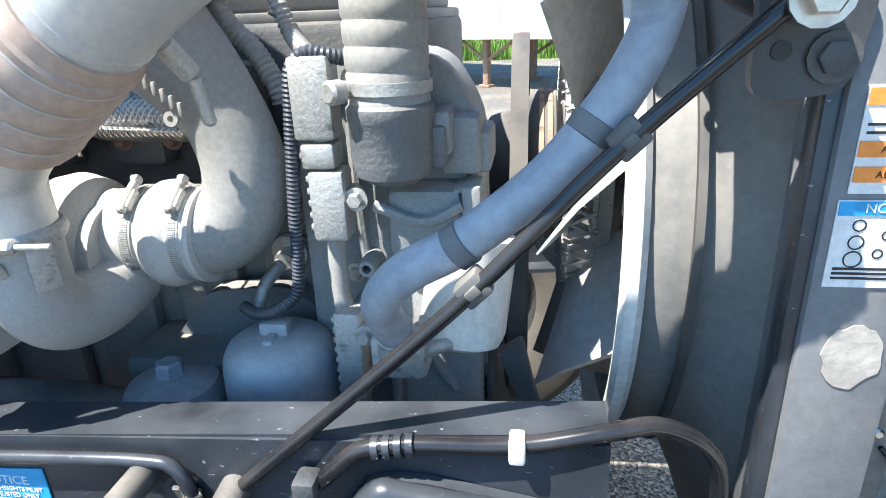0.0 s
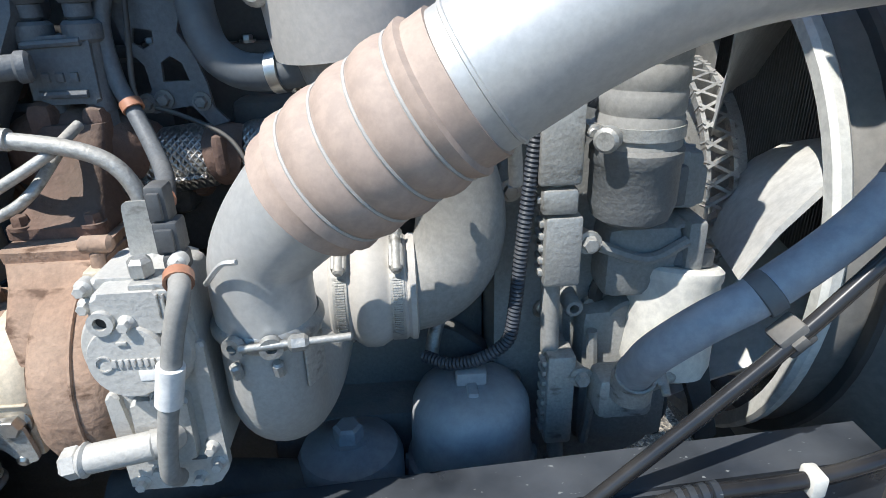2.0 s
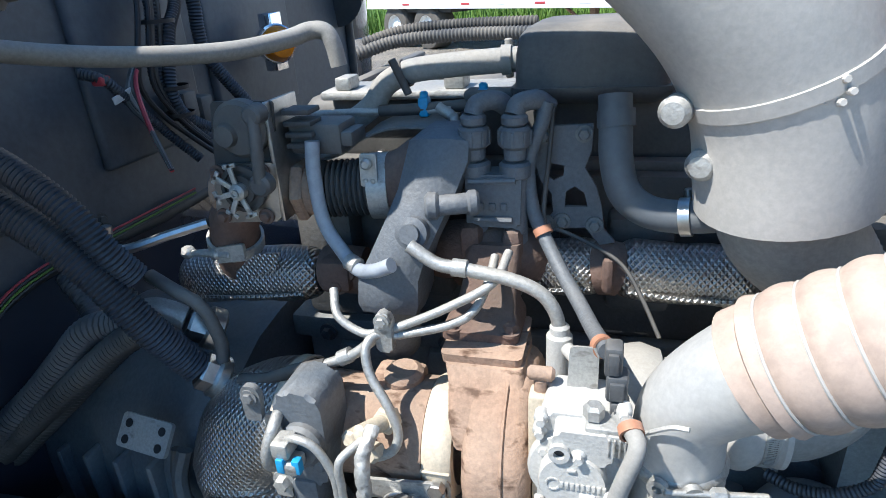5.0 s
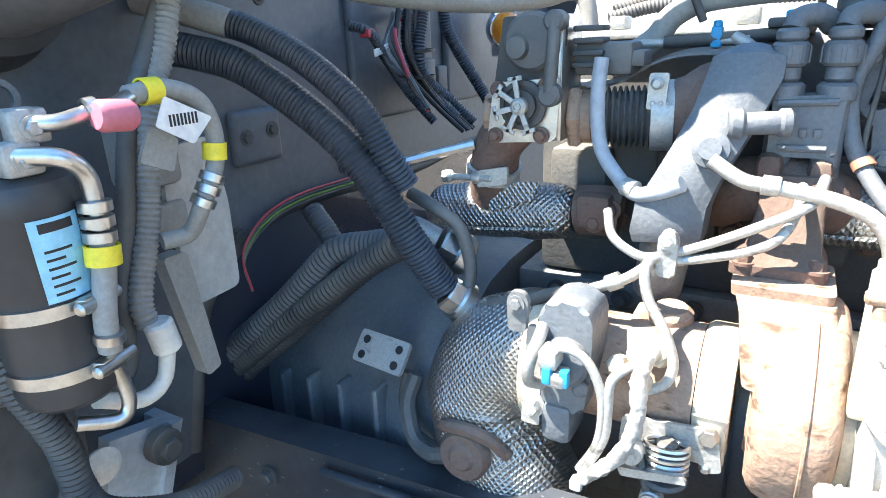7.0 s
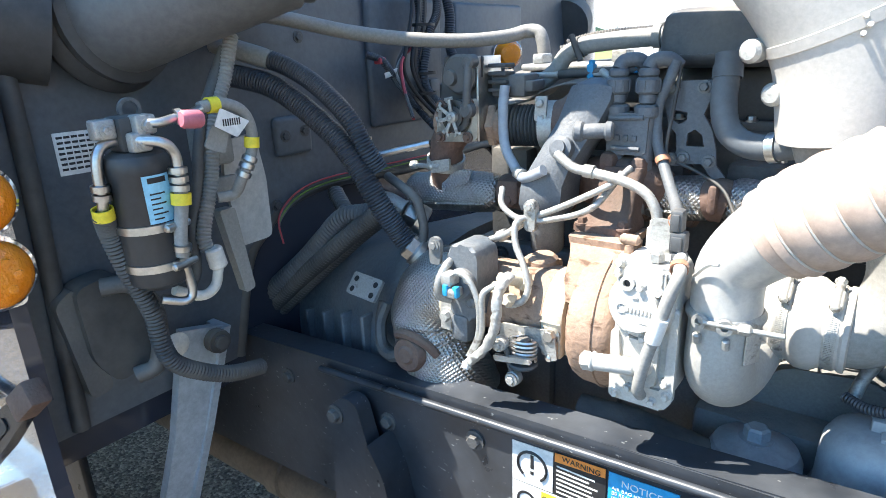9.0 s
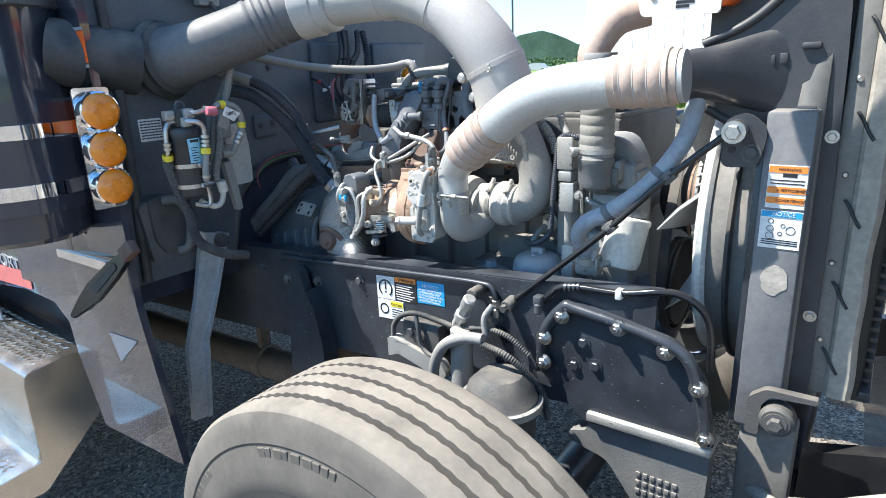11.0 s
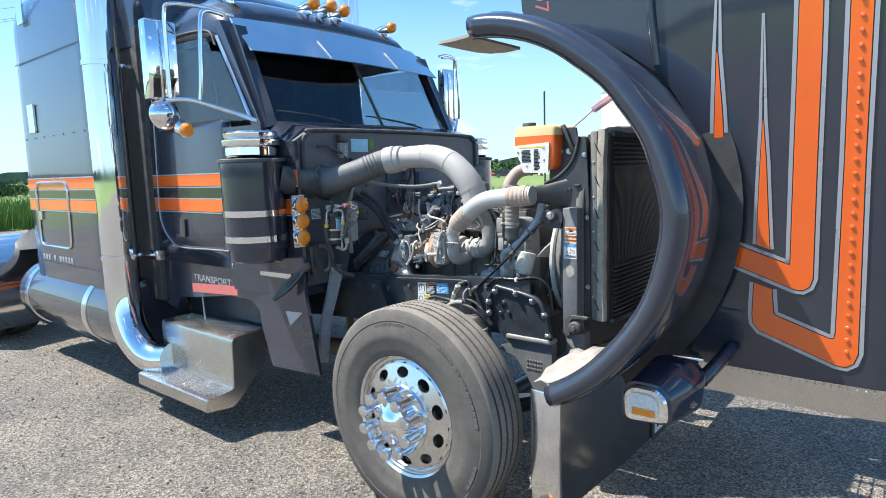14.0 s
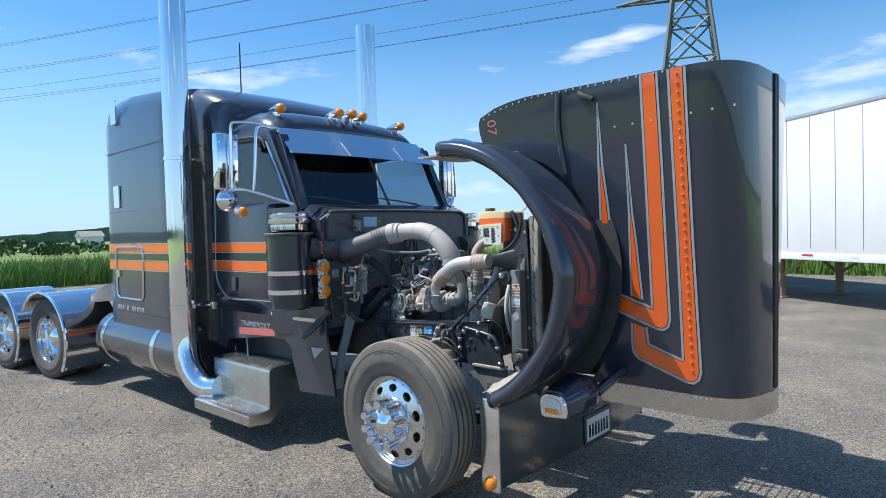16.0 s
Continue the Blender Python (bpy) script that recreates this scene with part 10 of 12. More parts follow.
def build_drier():
    dr = thing("receiver_drier", (-0.80, -0.80, 1.26), "black air-conditioning receiver drier with label", "receiver drier")
    a, b = Vector((-0.800, -0.785, 1.279)), Vector((-0.800, -0.789, 1.472))
    m = axis_m(a, b)
    L = (b - a).length
    bm = B()
    lathe(bm, [(0, 0), (0.032, 0), (0.040, 0.007), (0.042, 0.018), (0.042, L - 0.03), (0.043, L - 0.028), (0.043, L - 0.012), (0.040, L - 0.005), (0.03, L), (0, L)], m, 44)
    part("canister", bm, "drierblack", dr)
    side = m.inverted().to_3x3() @ Vector((0.9, 0.25, 0.0))
    spot = math.atan2(side.y, side.x)
    for h in (0.034, 0.090):
        bm = B()
        lathe(bm, [(0.042, h - 0.006), (0.0440, h - 0.0055), (0.0440, h + 0.0055), (0.042, h + 0.006)], m, 44, close=True)
        box(bm, (0.040, -0.014, h - 0.007), (0.052, 0.014, h + 0.007), 0.003, m=m @ Matrix.Rotation(spot, 4, "Z"))
        cyl(bm, m @ Matrix.Rotation(spot, 4, "Z") @ Vector((0.049, -0.02, h)), m @ Matrix.Rotation(spot, 4, "Z") @ Vector((0.049, 0.024, h)), 0.0055, 12)
        part("band_clamp", bm, "steel", dr, "bright band clamp")
    bm = B()
    box(bm, (-0.026, -0.022, L), (0.020, 0.022, L + 0.046), 0.005, m=m)
    part("head_block", bm, "rubber", dr)
    # curved label wrapped on the can, facing the front
    bm = B()
    front = (m.inverted().to_3x3() @ Vector((0.9, 0.02, 0.0)))
    ac = math.atan2(front.y, front.x)
    lo = [m @ Vector((0.0424 * math.cos(ac + t), 0.0424 * math.sin(ac + t), 0.098)) for t in np.linspace(-0.45, 0.45, 9)]
    hi = [m @ Vector((0.0424 * math.cos(ac + t), 0.0424 * math.sin(ac + t), 0.163)) for t in np.linspace(-0.45, 0.45, 9)]
    lo2 = [m @ Vector((0.0430 * math.cos(ac + t), 0.0430 * math.sin(ac + t), 0.098)) for t in np.linspace(-0.45, 0.45, 9)]
    hi2 = [m @ Vector((0.0430 * math.cos(ac + t), 0.0430 * math.sin(ac + t), 0.163)) for t in np.linspace(-0.45, 0.45, 9)]
    loft(bm, [lo, hi, hi2, lo2, lo], closed=False, caps=False)
    lb = part("label_sheet", bm, "labelcyan", dr, "pale blue printed label")
    bm = B()
    for k in range(6):
        h = 0.103 + 0.0068 * k
        w = 0.3 if k % 2 else 0.2
        p = [m @ Vector((0.0432 * math.cos(ac + t), 0.0432 * math.sin(ac + t), h)) for t in np.linspace(-0.3, -0.3 + w * 1.6, 5)]
        q = [m @ Vector((0.0432 * math.cos(ac + t), 0.0432 * math.sin(ac + t), h + 0.0022)) for t in np.linspace(-0.3, -0.3 + w * 1.6, 5)]
        loft(bm, [p, q], closed=False, caps=False)
    p = [m @ Vector((0.0432 * math.cos(ac + t), 0.0432 * math.sin(ac + t), 0.1525)) for t in np.linspace(-0.3, 0.3, 7)]
    q = [m @ Vector((0.0432 * math.cos(ac + t), 0.0432 * math.sin(ac + t), 0.1600)) for t in np.linspace(-0.3, 0.3, 7)]
    loft(bm, [p, q], closed=False, caps=False)
    o = part("printed_bar", bm, "ink", lb)
    o["kind"] = "stuff"
    # metal pipes
    pipes = {
        "suction_pipe": ([(-0.778, -0.79, 1.511), (-0.76, -0.769, 1.508), (-0.76, -0.744, 1.512), (-0.758, -0.72, 1.516), (-0.765, -0.699, 1.522)], 0.0065, "steel"),
        "hose_loop": ([(-0.765, -0.705, 1.521), (-0.765, -0.67, 1.524), (-0.765, -0.637, 1.511), (-0.768, -0.622, 1.481), (-0.770, -0.626, 1.446), (-0.775, -0.645, 1.410), (-0.790, -0.652, 1.385), (-0.80, -0.676, 1.382)], 0.0085, "plasticgrey"),
        "liquid_pipe": ([(-0.775, -0.80, 1.488), (-0.750, -0.776, 1.484), (-0.750, -0.761, 1.469), (-0.750, -0.759, 1.447), (-0.750, -0.761, 1.412)], 0.0072, "steel"),
        "liquid_hose": ([(-0.750, -0.760, 1.418), (-0.750, -0.763, 1.397), (-0.750, -0.772, 1.354), (-0.752, -0.773, 1.325)], 0.0092, "plasticgrey"),
        "lower_pipe": ([(-0.753, -0.773, 1.335), (-0.765, -0.764, 1.299), (-0.765, -0.761, 1.265), (-0.768, -0.772, 1.253), (-0.780, -0.80, 1.262)], 0.0065, "steel"),
        "rear_pipe": ([(-0.80, -0.808, 1.487), (-0.80, -0.826, 1.485), (-0.80, -0.838, 1.470), (-0.80, -0.842, 1.442), (-0.80, -0.842, 1.417), (-0.805, -0.844, 1.39)], 0.0072, "steel"),
    }
    for nm, (pts, r, mt) in pipes.items():
        bm = B()
        tube(bm, pts, r, 14)
        part(nm, bm, mt, dr)
    for at, to, r in (((-0.76, -0.740, 1.513), (-0.758, -0.72, 1.516), 0.011), ((-0.750, -0.7595, 1.444), (-0.750, -0.761, 1.41), 0.0125), ((-0.750, -0.7602, 1.432), (-0.750, -0.761, 1.40), 0.0125), ((-0.750, -0.761, 1.420), (-0.750, -0.763, 1.397), 0.0125), ((-0.750, -0.7725, 1.338), (-0.752, -0.773, 1.325), 0.0125), ((-0.80, -0.842, 1.43), (-0.803, -0.843, 1.40), 0.012), ((-0.80, -0.842, 1.418), (-0.803, -0.843, 1.39), 0.012), ((-0.771, -0.630, 1.437), (-0.775, -0.645, 1.41), 0.012), ((-0.772, -0.636, 1.427), (-0.775, -0.645, 1.41), 0.012), ((-0.774, -0.642, 1.416), (-0.779, -0.65, 1.40), 0.012)):
        bm = B()
        lathe(bm, [(r * 0.7, -0.005), (r, -0.004), (r, 0.004), (r * 0.7, 0.005)], axis_m(at, to), 18, close=True)
        part("ferrule", bm, "steel", dr)
    for at in ((-0.778, -0.782, 1.506), (-0.778, -0.792, 1.484), (-0.80, -0.825, 1.503)):
        bm = B()
        box(bm, (at[0] - 0.012, at[1] - 0.014, at[2] - 0.012), (at[0] + 0.012, at[1] + 0.014, at[2] + 0.014), 0.004)
        bolt(bm, (at[0] + 0.012, at[1], at[2]), (at[0] + 1, at[1], at[2]), 0.006, 0.006)
        part("union", bm, "castalu", dr)
    bm = B()
    lathe(bm, [(0.0, 0.015), (0.010, 0.015), (0.0125, 0.011), (0.0125, -0.011), (0.010, -0.015), (0, -0.015)], axis_m((-0.745, -0.731, 1.509), (-0.743, -0.70, 1.506)), 20)
    part("service_cap", bm, "pinkcap", dr, "faded pink service cap")
    for at, to, r in (((-0.750, -0.762, 1.405), (-0.750, -0.765, 1.38), 0.0135), ((-0.765, -0.684, 1.523), (-0.765, -0.66, 1.523), 0.0115), ((-0.769, -0.6235, 1.462), (-0.77, -0.626, 1.44), 0.0115), ((-0.805, -0.843, 1.395), (-0.81, -0.84, 1.37), 0.0140)):
        bm = B()
        lathe(bm, [(r - 0.002, -0.008), (r, -0.008), (r, 0.008), (r - 0.002, 0.008)], axis_m(at, to), 18, close=True)
        part("yellow_tag", bm, "yellow", dr, "yellow printed tag")
    bm = B()
    slab(bm, rounded([(-0.694, 1.495), (-0.659, 1.475), (-0.635, 1.496), (-0.681, 1.519)], 0.003), 0.001, frame_yz(-0.752))
    part("paper_tag", bm, "label", dr, "white paper tag with barcode")
    bm = B()
    slab(bm, rounded([(-0.706, 1.466), (-0.675, 1.452), (-0.664, 1.480), (-0.690, 1.495)], 0.004), 0.004, frame_yz(-0.768))
    part("foil_wrap", bm, "plasticgrey", dr, "grey wrap round the hose loop")
    bm = B()
    lathe(bm, [(0.011, -0.003), (0.016, -0.003), (0.016, 0.003), (0.011, 0.003)], axis_m((-0.83, -0.770, 1.524), (0, -0.80, 1.53)), 24, close=True)
    part("lifting_ring", bm, "iron", dr)
    bm = B()
    for k in range(8):
        box(bm, (-0.751, -0.680 + 0.0038 * k, 1.493), (-0.7505, -0.678 + 0.0038 * k, 1.503), 0)
    o = part("barcode", bm, "ink", dr)
    o["kind"] = "stuff"
    bm = B()
    tube(bm, [(-0.805, -0.844, 1.395), (-0.82, -0.834, 1.36), (-0.82, -0.823, 1.31), (-0.82, -0.809, 1.268), (-0.82, -0.798, 1.226), (-0.82, -0.794, 1.177), (-0.82, -0.78, 1.139), (-0.82, -0.735, 1.102), (-0.82, -0.687, 1.077), (-0.83, -0.622, 1.057)], 0.0135, 14, 10, ribs=0.0012, pitch=0.006)
    part("corrugated_hose", bm, "rubber", dr, "black corrugated hose")
    # loom beside the can
    bm = B()
    tube(bm, [(-0.84, -0.60, 1.60), (-0.83, -0.643, 1.537), (-0.83, -0.664, 1.497), (-0.83, -0.678, 1.45), (-0.83, -0.690, 1.394), (-0.83, -0.708, 1.331), (-0.83, -0.716, 1.264), (-0.82, -0.75, 1.25)], 0.009, 12)
    part("cable_loom", bm, "plastic", dr)
    bm = B()
    tube(bm, [(-0.835, -0.588, 1.62), (-0.825, -0.618, 1.556), (-0.825, -0.645, 1.505), (-0.822, -0.66, 1.45), (-0.82, -0.672, 1.40), (-0.815, -0.70, 1.33), (-0.81, -0.70, 1.30)], 0.011, 12, ribs=0.001, pitch=0.006)
    part("cable_loom", bm, "plasticgrey", dr)
    bm = B()
    cyl(bm, (-0.80, -0.698, 1.308), (-0.80, -0.692, 1.274), 0.014, 18)
    tube(bm, [(-0.80, -0.693, 1.276), (-0.80, -0.704, 1.246), (-0.80, -0.73, 1.239), (-0.80, -0.77, 1.262)], 0.008, 12)
    part("plug", bm, "whitefilter", dr)


M["drierblack"] = mat("satin_black_can", (0.022, 0.026, 0.032), 0.42, var=0.3, scale=8, dust=0.3)
M["pinkcap"] = mat("pink_plastic_cap", (0.55, 0.16, 0.2), 0.5, var=0.12)
build_drier()


def build_firewall_things():
    ws = thing("deflector_panel", (-0.9, -0.56, 1.24), "pale grey plastic panel hanging at the firewall", "panel")
    bm = B()
    slab(bm, rounded([(-0.616, 1.400), (-0.611, 1.455), (-0.546, 1.462), (-0.534, 1.38), (-0.536, 1.274), (-0.604, 1.272)], 0.012), 0.008, frame_yz(-0.875))
    part("panel", bm, "palepanel", ws)
    bm = B()
    slab(bm, rounded([(-0.655, 1.352), (-0.626, 1.352), (-0.608, 1.205), (-0.628, 1.200)], 0.006), 0.02, frame_yz(-0.855))
    part("strap", bm, "plasticgrey", ws)
    bm = B()
    box(bm, (-0.90, -0.64, 1.36), (-0.86, -0.595, 1.40), 0.006)
    box(bm, (-0.90, -0.655, 1.42), (-0.85, -0.60, 1.50), 0.008)
    part("clip", bm, "plasticgrey", ws)
    for pts, lb in (([(-0.93, -0.552, 1.558), (-0.89, -0.54, 1.553), (-0.841, -0.52, 1.538), (-0.80, -0.505, 1.512), (-0.757, -0.495, 1.480), (-0.719, -0.488, 1.446), (-0.684, -0.482, 1.400), (-0.655, -0.472, 1.345), (-0.635, -0.456, 1.300), (-0.622, -0.447, 1.275)], "big"),
                    ([(-0.868, -0.515, 1.585), (-0.83, -0.50, 1.572), (-0.78, -0.488, 1.546), (-0.733, -0.485, 1.515), (-0.695, -0.482, 1.479), (-0.674, -0.475, 1.437), (-0.66, -0.46, 1.40)], "small")):
        hose("corrugated_hose", pts, 0.0185 if lb == "big" else 0.0150, "loomdark", "thick dark corrugated heater hose", "hose", "heater hoses", ribs=0.0012, pitch=0.0052, n=18, res=10)
    hose("heater_hose", [(-0.95, -0.545, 1.61), (-0.91, -0.535, 1.60), (-0.87, -0.518, 1.587), (-0.85, -0.508, 1.579)], 0.0165, "plasticgrey", "grey heater hose at the firewall", "hose", "heater hoses")
    for at, to in (((-0.622, -0.447, 1.273), (-0.602, -0.432, 1.252)), ((-0.640, -0.425, 1.325), (-0.612, -0.405, 1.302))):
        bm = B()
        cyl(bm, at, to, 0.022, 6, 0.003)
        cyl(bm, Vector(at).lerp(Vector(to), 0.5), to, 0.026, 24, 0.003)
        solo(part("hose_fitting", bm, "steel"), "hexagonal hose fitting on the engine", "fitting", "hose fittings")
    hose("hose_stub", [(-0.70, -0.435, 1.335), (-0.675, -0.43, 1.34), (-0.645, -0.42, 1.325)], 0.015, "castalu", "pale hose stub at the engine", "hose")
    hose("thin_hose", [(-0.606, -0.44, 1.24), (-0.597, -0.43, 1.29), (-0.600, -0.43, 1.322), (-0.612, -0.43, 1.350), (-0.641, -0.43, 1.368), (-0.68, -0.42, 1.38)], 0.008, "plastic", "thin dark hose loop", "hose")
    bundles = [([(-0.702, -0.42, 1.31), (-0.768, -0.42, 1.269), (-0.847, -0.43, 1.208), (-0.938, -0.44, 1.137), (-1.047, -0.45, 1.044), (-1.101, -0.46, 1.001)], 0.018, "rubber"),
               ([(-0.70, -0.40, 1.31), (-0.762, -0.4, 1.296), (-0.814, -0.41, 1.283), (-0.864, -0.42, 1.236), (-0.917, -0.43, 1.185), (-0.993, -0.45, 1.119), (-1.08, -0.46, 1.04)], 0.020, "loomgrey"),
               ([(-0.72, -0.38, 1.30), (-0.79, -0.385, 1.25), (-0.86, -0.40, 1.19), (-0.95, -0.42, 1.11), (-1.04, -0.44, 1.03)], 0.016, "rubber"),
               ([(-0.95, -0.30, 1.30), (-0.88, -0.34, 1.25), (-0.90, -0.40, 1.18), (-0.98, -0.43, 1.10)], 0.017, "loomgrey")]
    for pts, r, mt in bundles:
        hose("cable_loom", pts, r, mt, "dark corrugated cable bundle behind the engine", "cable", "cable bundles", ribs=0.001, pitch=0.008, n=12)
    # bare tie bracket
    bm = B()
    tube(bm, [(-0.70, -0.44, 1.45), (-0.703, -0.441, 1.425), (-0.69, -0.43, 1.418), (-0.65, -0.405, 1.427), (-0.61, -0.386, 1.436)], 0.006, 8)
    solo(part("tie_bracket", bm, "steel"), "bent steel tie bracket", "bracket")
    # wires and relay things above the tunnel
    rnd = random.Random(11)
    wb = thing("wire_bundle", (-0.88, 0.0, 1.5), "dense bundle of dark wires at the firewall", "wires")
    for pts, r in (([(-0.92, -0.025, 1.74), (-0.90, -0.035, 1.672), (-0.90, -0.045, 1.622), (-0.90, -0.064, 1.555), (-0.895, -0.047, 1.507), (-0.88, -0.02, 1.457), (-0.84, 0.0, 1.41)], 0.012),
                   ([(-0.92, 0.05, 1.74), (-0.895, 0.019, 1.669), (-0.885, -0.022, 1.629), (-0.88, -0.044, 1.588), (-0.88, -0.059, 1.532), (-0.88, -0.04, 1.486), (-0.86, 0.008, 1.445), (-0.82, 0.03, 1.40)], 0.010),
                   ([(-0.92, 0.08, 1.74), (-0.90, 0.075, 1.667), (-0.90, 0.073, 1.621), (-0.90, 0.078, 1.577), (-0.89, 0.101, 1.534), (-0.87, 0.136, 1.475), (-0.84, 0.15, 1.42)], 0.012)):
        bm = B()
        tube(bm, pts, r, 12, 8, ribs=0.0009, pitch=0.0055)
        part("ribbed_loom", bm, "loomdark", wb)
    for k in range(7):
        dx, dy = rnd.uniform(0.0, 0.02), rnd.uniform(-0.02, 0.035)
        bm = B()
        tube(bm, [(-0.91 + dx, -0.05 + dy, 1.74), (-0.90 + dx, -0.058 + dy, 1.673), (-0.90 + dx, -0.082 + dy * 1.2, 1.593), (-0.90 + dx, -0.089 + dy * 1.4, 1.542), (-0.89 + dx, -0.067 + dy * 1.2, 1.492), (-0.86, -0.03 + dy, 1.44), (-0.82, dy, 1.39)], rnd.choice((0.003, 0.004, 0.0045)), 8)
        part("wire", bm, rnd.choice(("ink", "ink", "loomdark", "rubber")), wb)
    for z in (1.64, 1.535, 1.49):
        bm = B()
        lathe(bm, [(0.026, -0.003), (0.0275, -0.003), (0.0275, 0.003), (0.026, 0.003)], axis_m((-0.888, -0.045, z), (-0.888, -0.045, z + 1)), 18, close=True)
        part("cable_tie", bm, "ink", wb)
    bm = B()
    tube(bm, [(-0.93, -0.19, 1.58), (-0.90, -0.175, 1.567), (-0.90, -0.138, 1.529), (-0.90, -0.096, 1.489), (-0.89, -0.073, 1.456), (-0.86, -0.05, 1.41)], 0.008, 10, ribs=0.0008, pitch=0.005)
    part("ribbed_loom", bm, "loomdark", wb)
    bm = B()
    box(bm, (-0.915, -0.186, 1.560), (-0.895, -0.166, 1.574), 0.003)
    part("connector", bm, "red", wb, "small red connector")
    bm = B()
    box(bm, (-0.012, -0.022, -0.006), (-0.009, 0.022, 0.006), 0.001, m=Matrix.Translation((-0.885, -0.152, 1.540)) @ Matrix.Rotation(radians(12), 4, "X"))
    part("wire_label", bm, "label", wb, "white paper wire label")
    for y0, z0 in ((-0.02, 1.50), (0.025, 1.485)):
        bm = B()
        box(bm, (-0.93, y0, z0 - 0.03), (-0.89, y0 + 0.036, z0 + 0.02), 0.005)
        part("connector", bm, "plastic", wb)
    for k in range(5):
        bm = B()
        tube(bm, [(-0.93, -0.02 - 0.01 * k, 1.60), (-0.90, -0.10 - 0.01 * k, 1.575 - 0.01 * k), (-0.86, -0.16, 1.55 - 0.012 * k), (-0.80, -0.22, 1.50), (-0.74, -0.27, 1.46)], 0.0035, 6)
        part("thin_wire", bm, ("red", "rubber", "rubber", "plasticgrey", "rubber")[k], wb)
    for k in range(4):
        bm = B()
        tube(bm, [(-0.945, 0.02, 1.330 - 0.004 * k), (-0.945, -0.20, 1.333 - 0.005 * k), (-0.945, -0.33, 1.334 - 0.005 * k), (-0.943, -0.41, 1.320 - 0.005 * k), (-0.93, -0.47, 1.285 - 0.004 * k), (-0.90, -0.49, 1.24)], 0.0019, 6)
        part("thin_wire", bm, ("red", "rubber", "leaf", "rubber")[k], wb)
    # lamp on the far fender side, seen over the engine
    fl = thing("far_marker_lamp", (-0.85, 0.28, 1.52), "amber marker lamp beside a chrome canister", "lamp")
    bm = B()
    lathe(bm, [(0.036, 0), (0.036, 0.016), (0.026, 0.032), (0, 0.038)], axis_m((-0.86, 0.275, 1.568), (-0.52, -0.01, 1.568)), 24)
    part("lens", bm, "amber", fl)
    bm = B()
    cyl(bm, (-0.875, 0.290, 1.568), (-0.858, 0.273, 1.568), 0.041, 24)
    box(bm, (-0.90, 0.28, 1.51), (-0.87, 0.33, 1.63), 0.004)
    part("bracket", bm, "chrome", fl)


build_firewall_things()


def build_transmission():
    tr = thing("transmission", (-0.95, -0.1, 0.75), "dark blue-grey cast transmission housing", "transmission")
    bm = B()
    secs = []
    for x, r in ((-0.62, 0.27), (-0.67, 0.275), (-0.70, 0.265), (-0.80, 0.235), (-0.90, 0.205), (-1.02, 0.195), (-1.25, 0.19), (-1.6, 0.17)):
        ring = []
        for k in range(28):
            a = 2 * math.pi * k / 28
            q = (abs(math.cos(a)) ** 3 + abs(math.sin(a)) ** 3) ** (-1 / 3)
            ring.append((x, -0.20 + r * q * math.cos(a), 0.98 + r * q * math.sin(a)))
        secs.append(ring)
    loft(bm, secs)
    part("housing", bm, "transblue", tr)
    for k in range(9):
        a = radians(100 + 14 * k)
        bm = B()
        q = (abs(math.cos(a)) ** 3 + abs(math.sin(a)) ** 3) ** (-1 / 3)
        y, z = -0.20 + 0.258 * q * math.cos(a), 0.98 + 0.258 * q * math.sin(a)
        bolt(bm, (-0.66, y, z), (-1, y, z), 0.010, 0.012)
        part("bolt", bm, "iron", tr)
    for k in range(5):
        bm = B()
        x = -0.72 - 0.075 * k
        box(bm, (x - 0.012, -0.47 + 0.018 * k, 0.86), (x, -0.40 + 0.015 * k, 1.12 - 0.02 * k), 0.005)
        part("rib", bm, "transblue", tr)
    # small bright bracket with four holes on its shoulder
    bm = B()
    m = axis_m((-0.70, -0.475, 1.185), (-0.72, -0.62, 1.30))
    slab(bm, rounded([(-0.04, -0.02), (0.04, -0.02), (0.04, 0.022), (-0.04, 0.022)], 0.006), 0.006, m)
    br = part("lift_plate", bm, "castalu", tr, "bright plate with four holes")
    for x, y in ((-0.027, 0.010), (0.027, 0.010), (-0.027, -0.010), (0.027, -0.010)):
        bm = B()
        lathe(bm, [(0, 0), (0.0055, 0), (0.0055, 0.0008), (0, 0.0008)], m @ Matrix.Translation((x, y, 0.0062)), 12)
        part("hole", bm, "ink", br)
    bm = B()
    tube(bm, [(-0.668, -0.47, 1.165), (-0.672, -0.478, 1.125), (-0.65, -0.485, 1.09), (-0.60, -0.49, 1.075)], 0.006, 8)
    part("strap", bm, "rubber", tr)
    # exhaust pipe under the cab
    ex = thing("exhaust_pipe", (-1.4, -0.3, 0.3), "brown-grey exhaust pipe under the cab", "exhaust pipe")
    bm = B()
    tube(bm, [(-0.55, -0.44, 1.02), (-0.60, -0.42, 0.80), (-0.70, -0.36, 0.55), (-0.95, -0.32, 0.47), (-1.4, -0.30, 0.42), (-2.2, -0.30, 0.40)], 0.065, 24)
    part("pipe", bm, "exhaust", ex)
    bm = B()
    lathe(bm, [(0.064, -0.03), (0.074, -0.028), (0.074, 0.028), (0.064, 0.03)], axis_m((-1.25, -0.305, 0.435), (-1.5, -0.30, 0.41)), 28, close=True)
    box(bm, (-1.265, -0.33, 0.50), (-1.235, -0.28, 0.72), 0.006)
    part("hanger", bm, "exhaust", ex)


build_transmission()


# ---- along the chassis rail ----
def frame_z(x):
    return 1.03 + 0.062 * (x + 1.28)


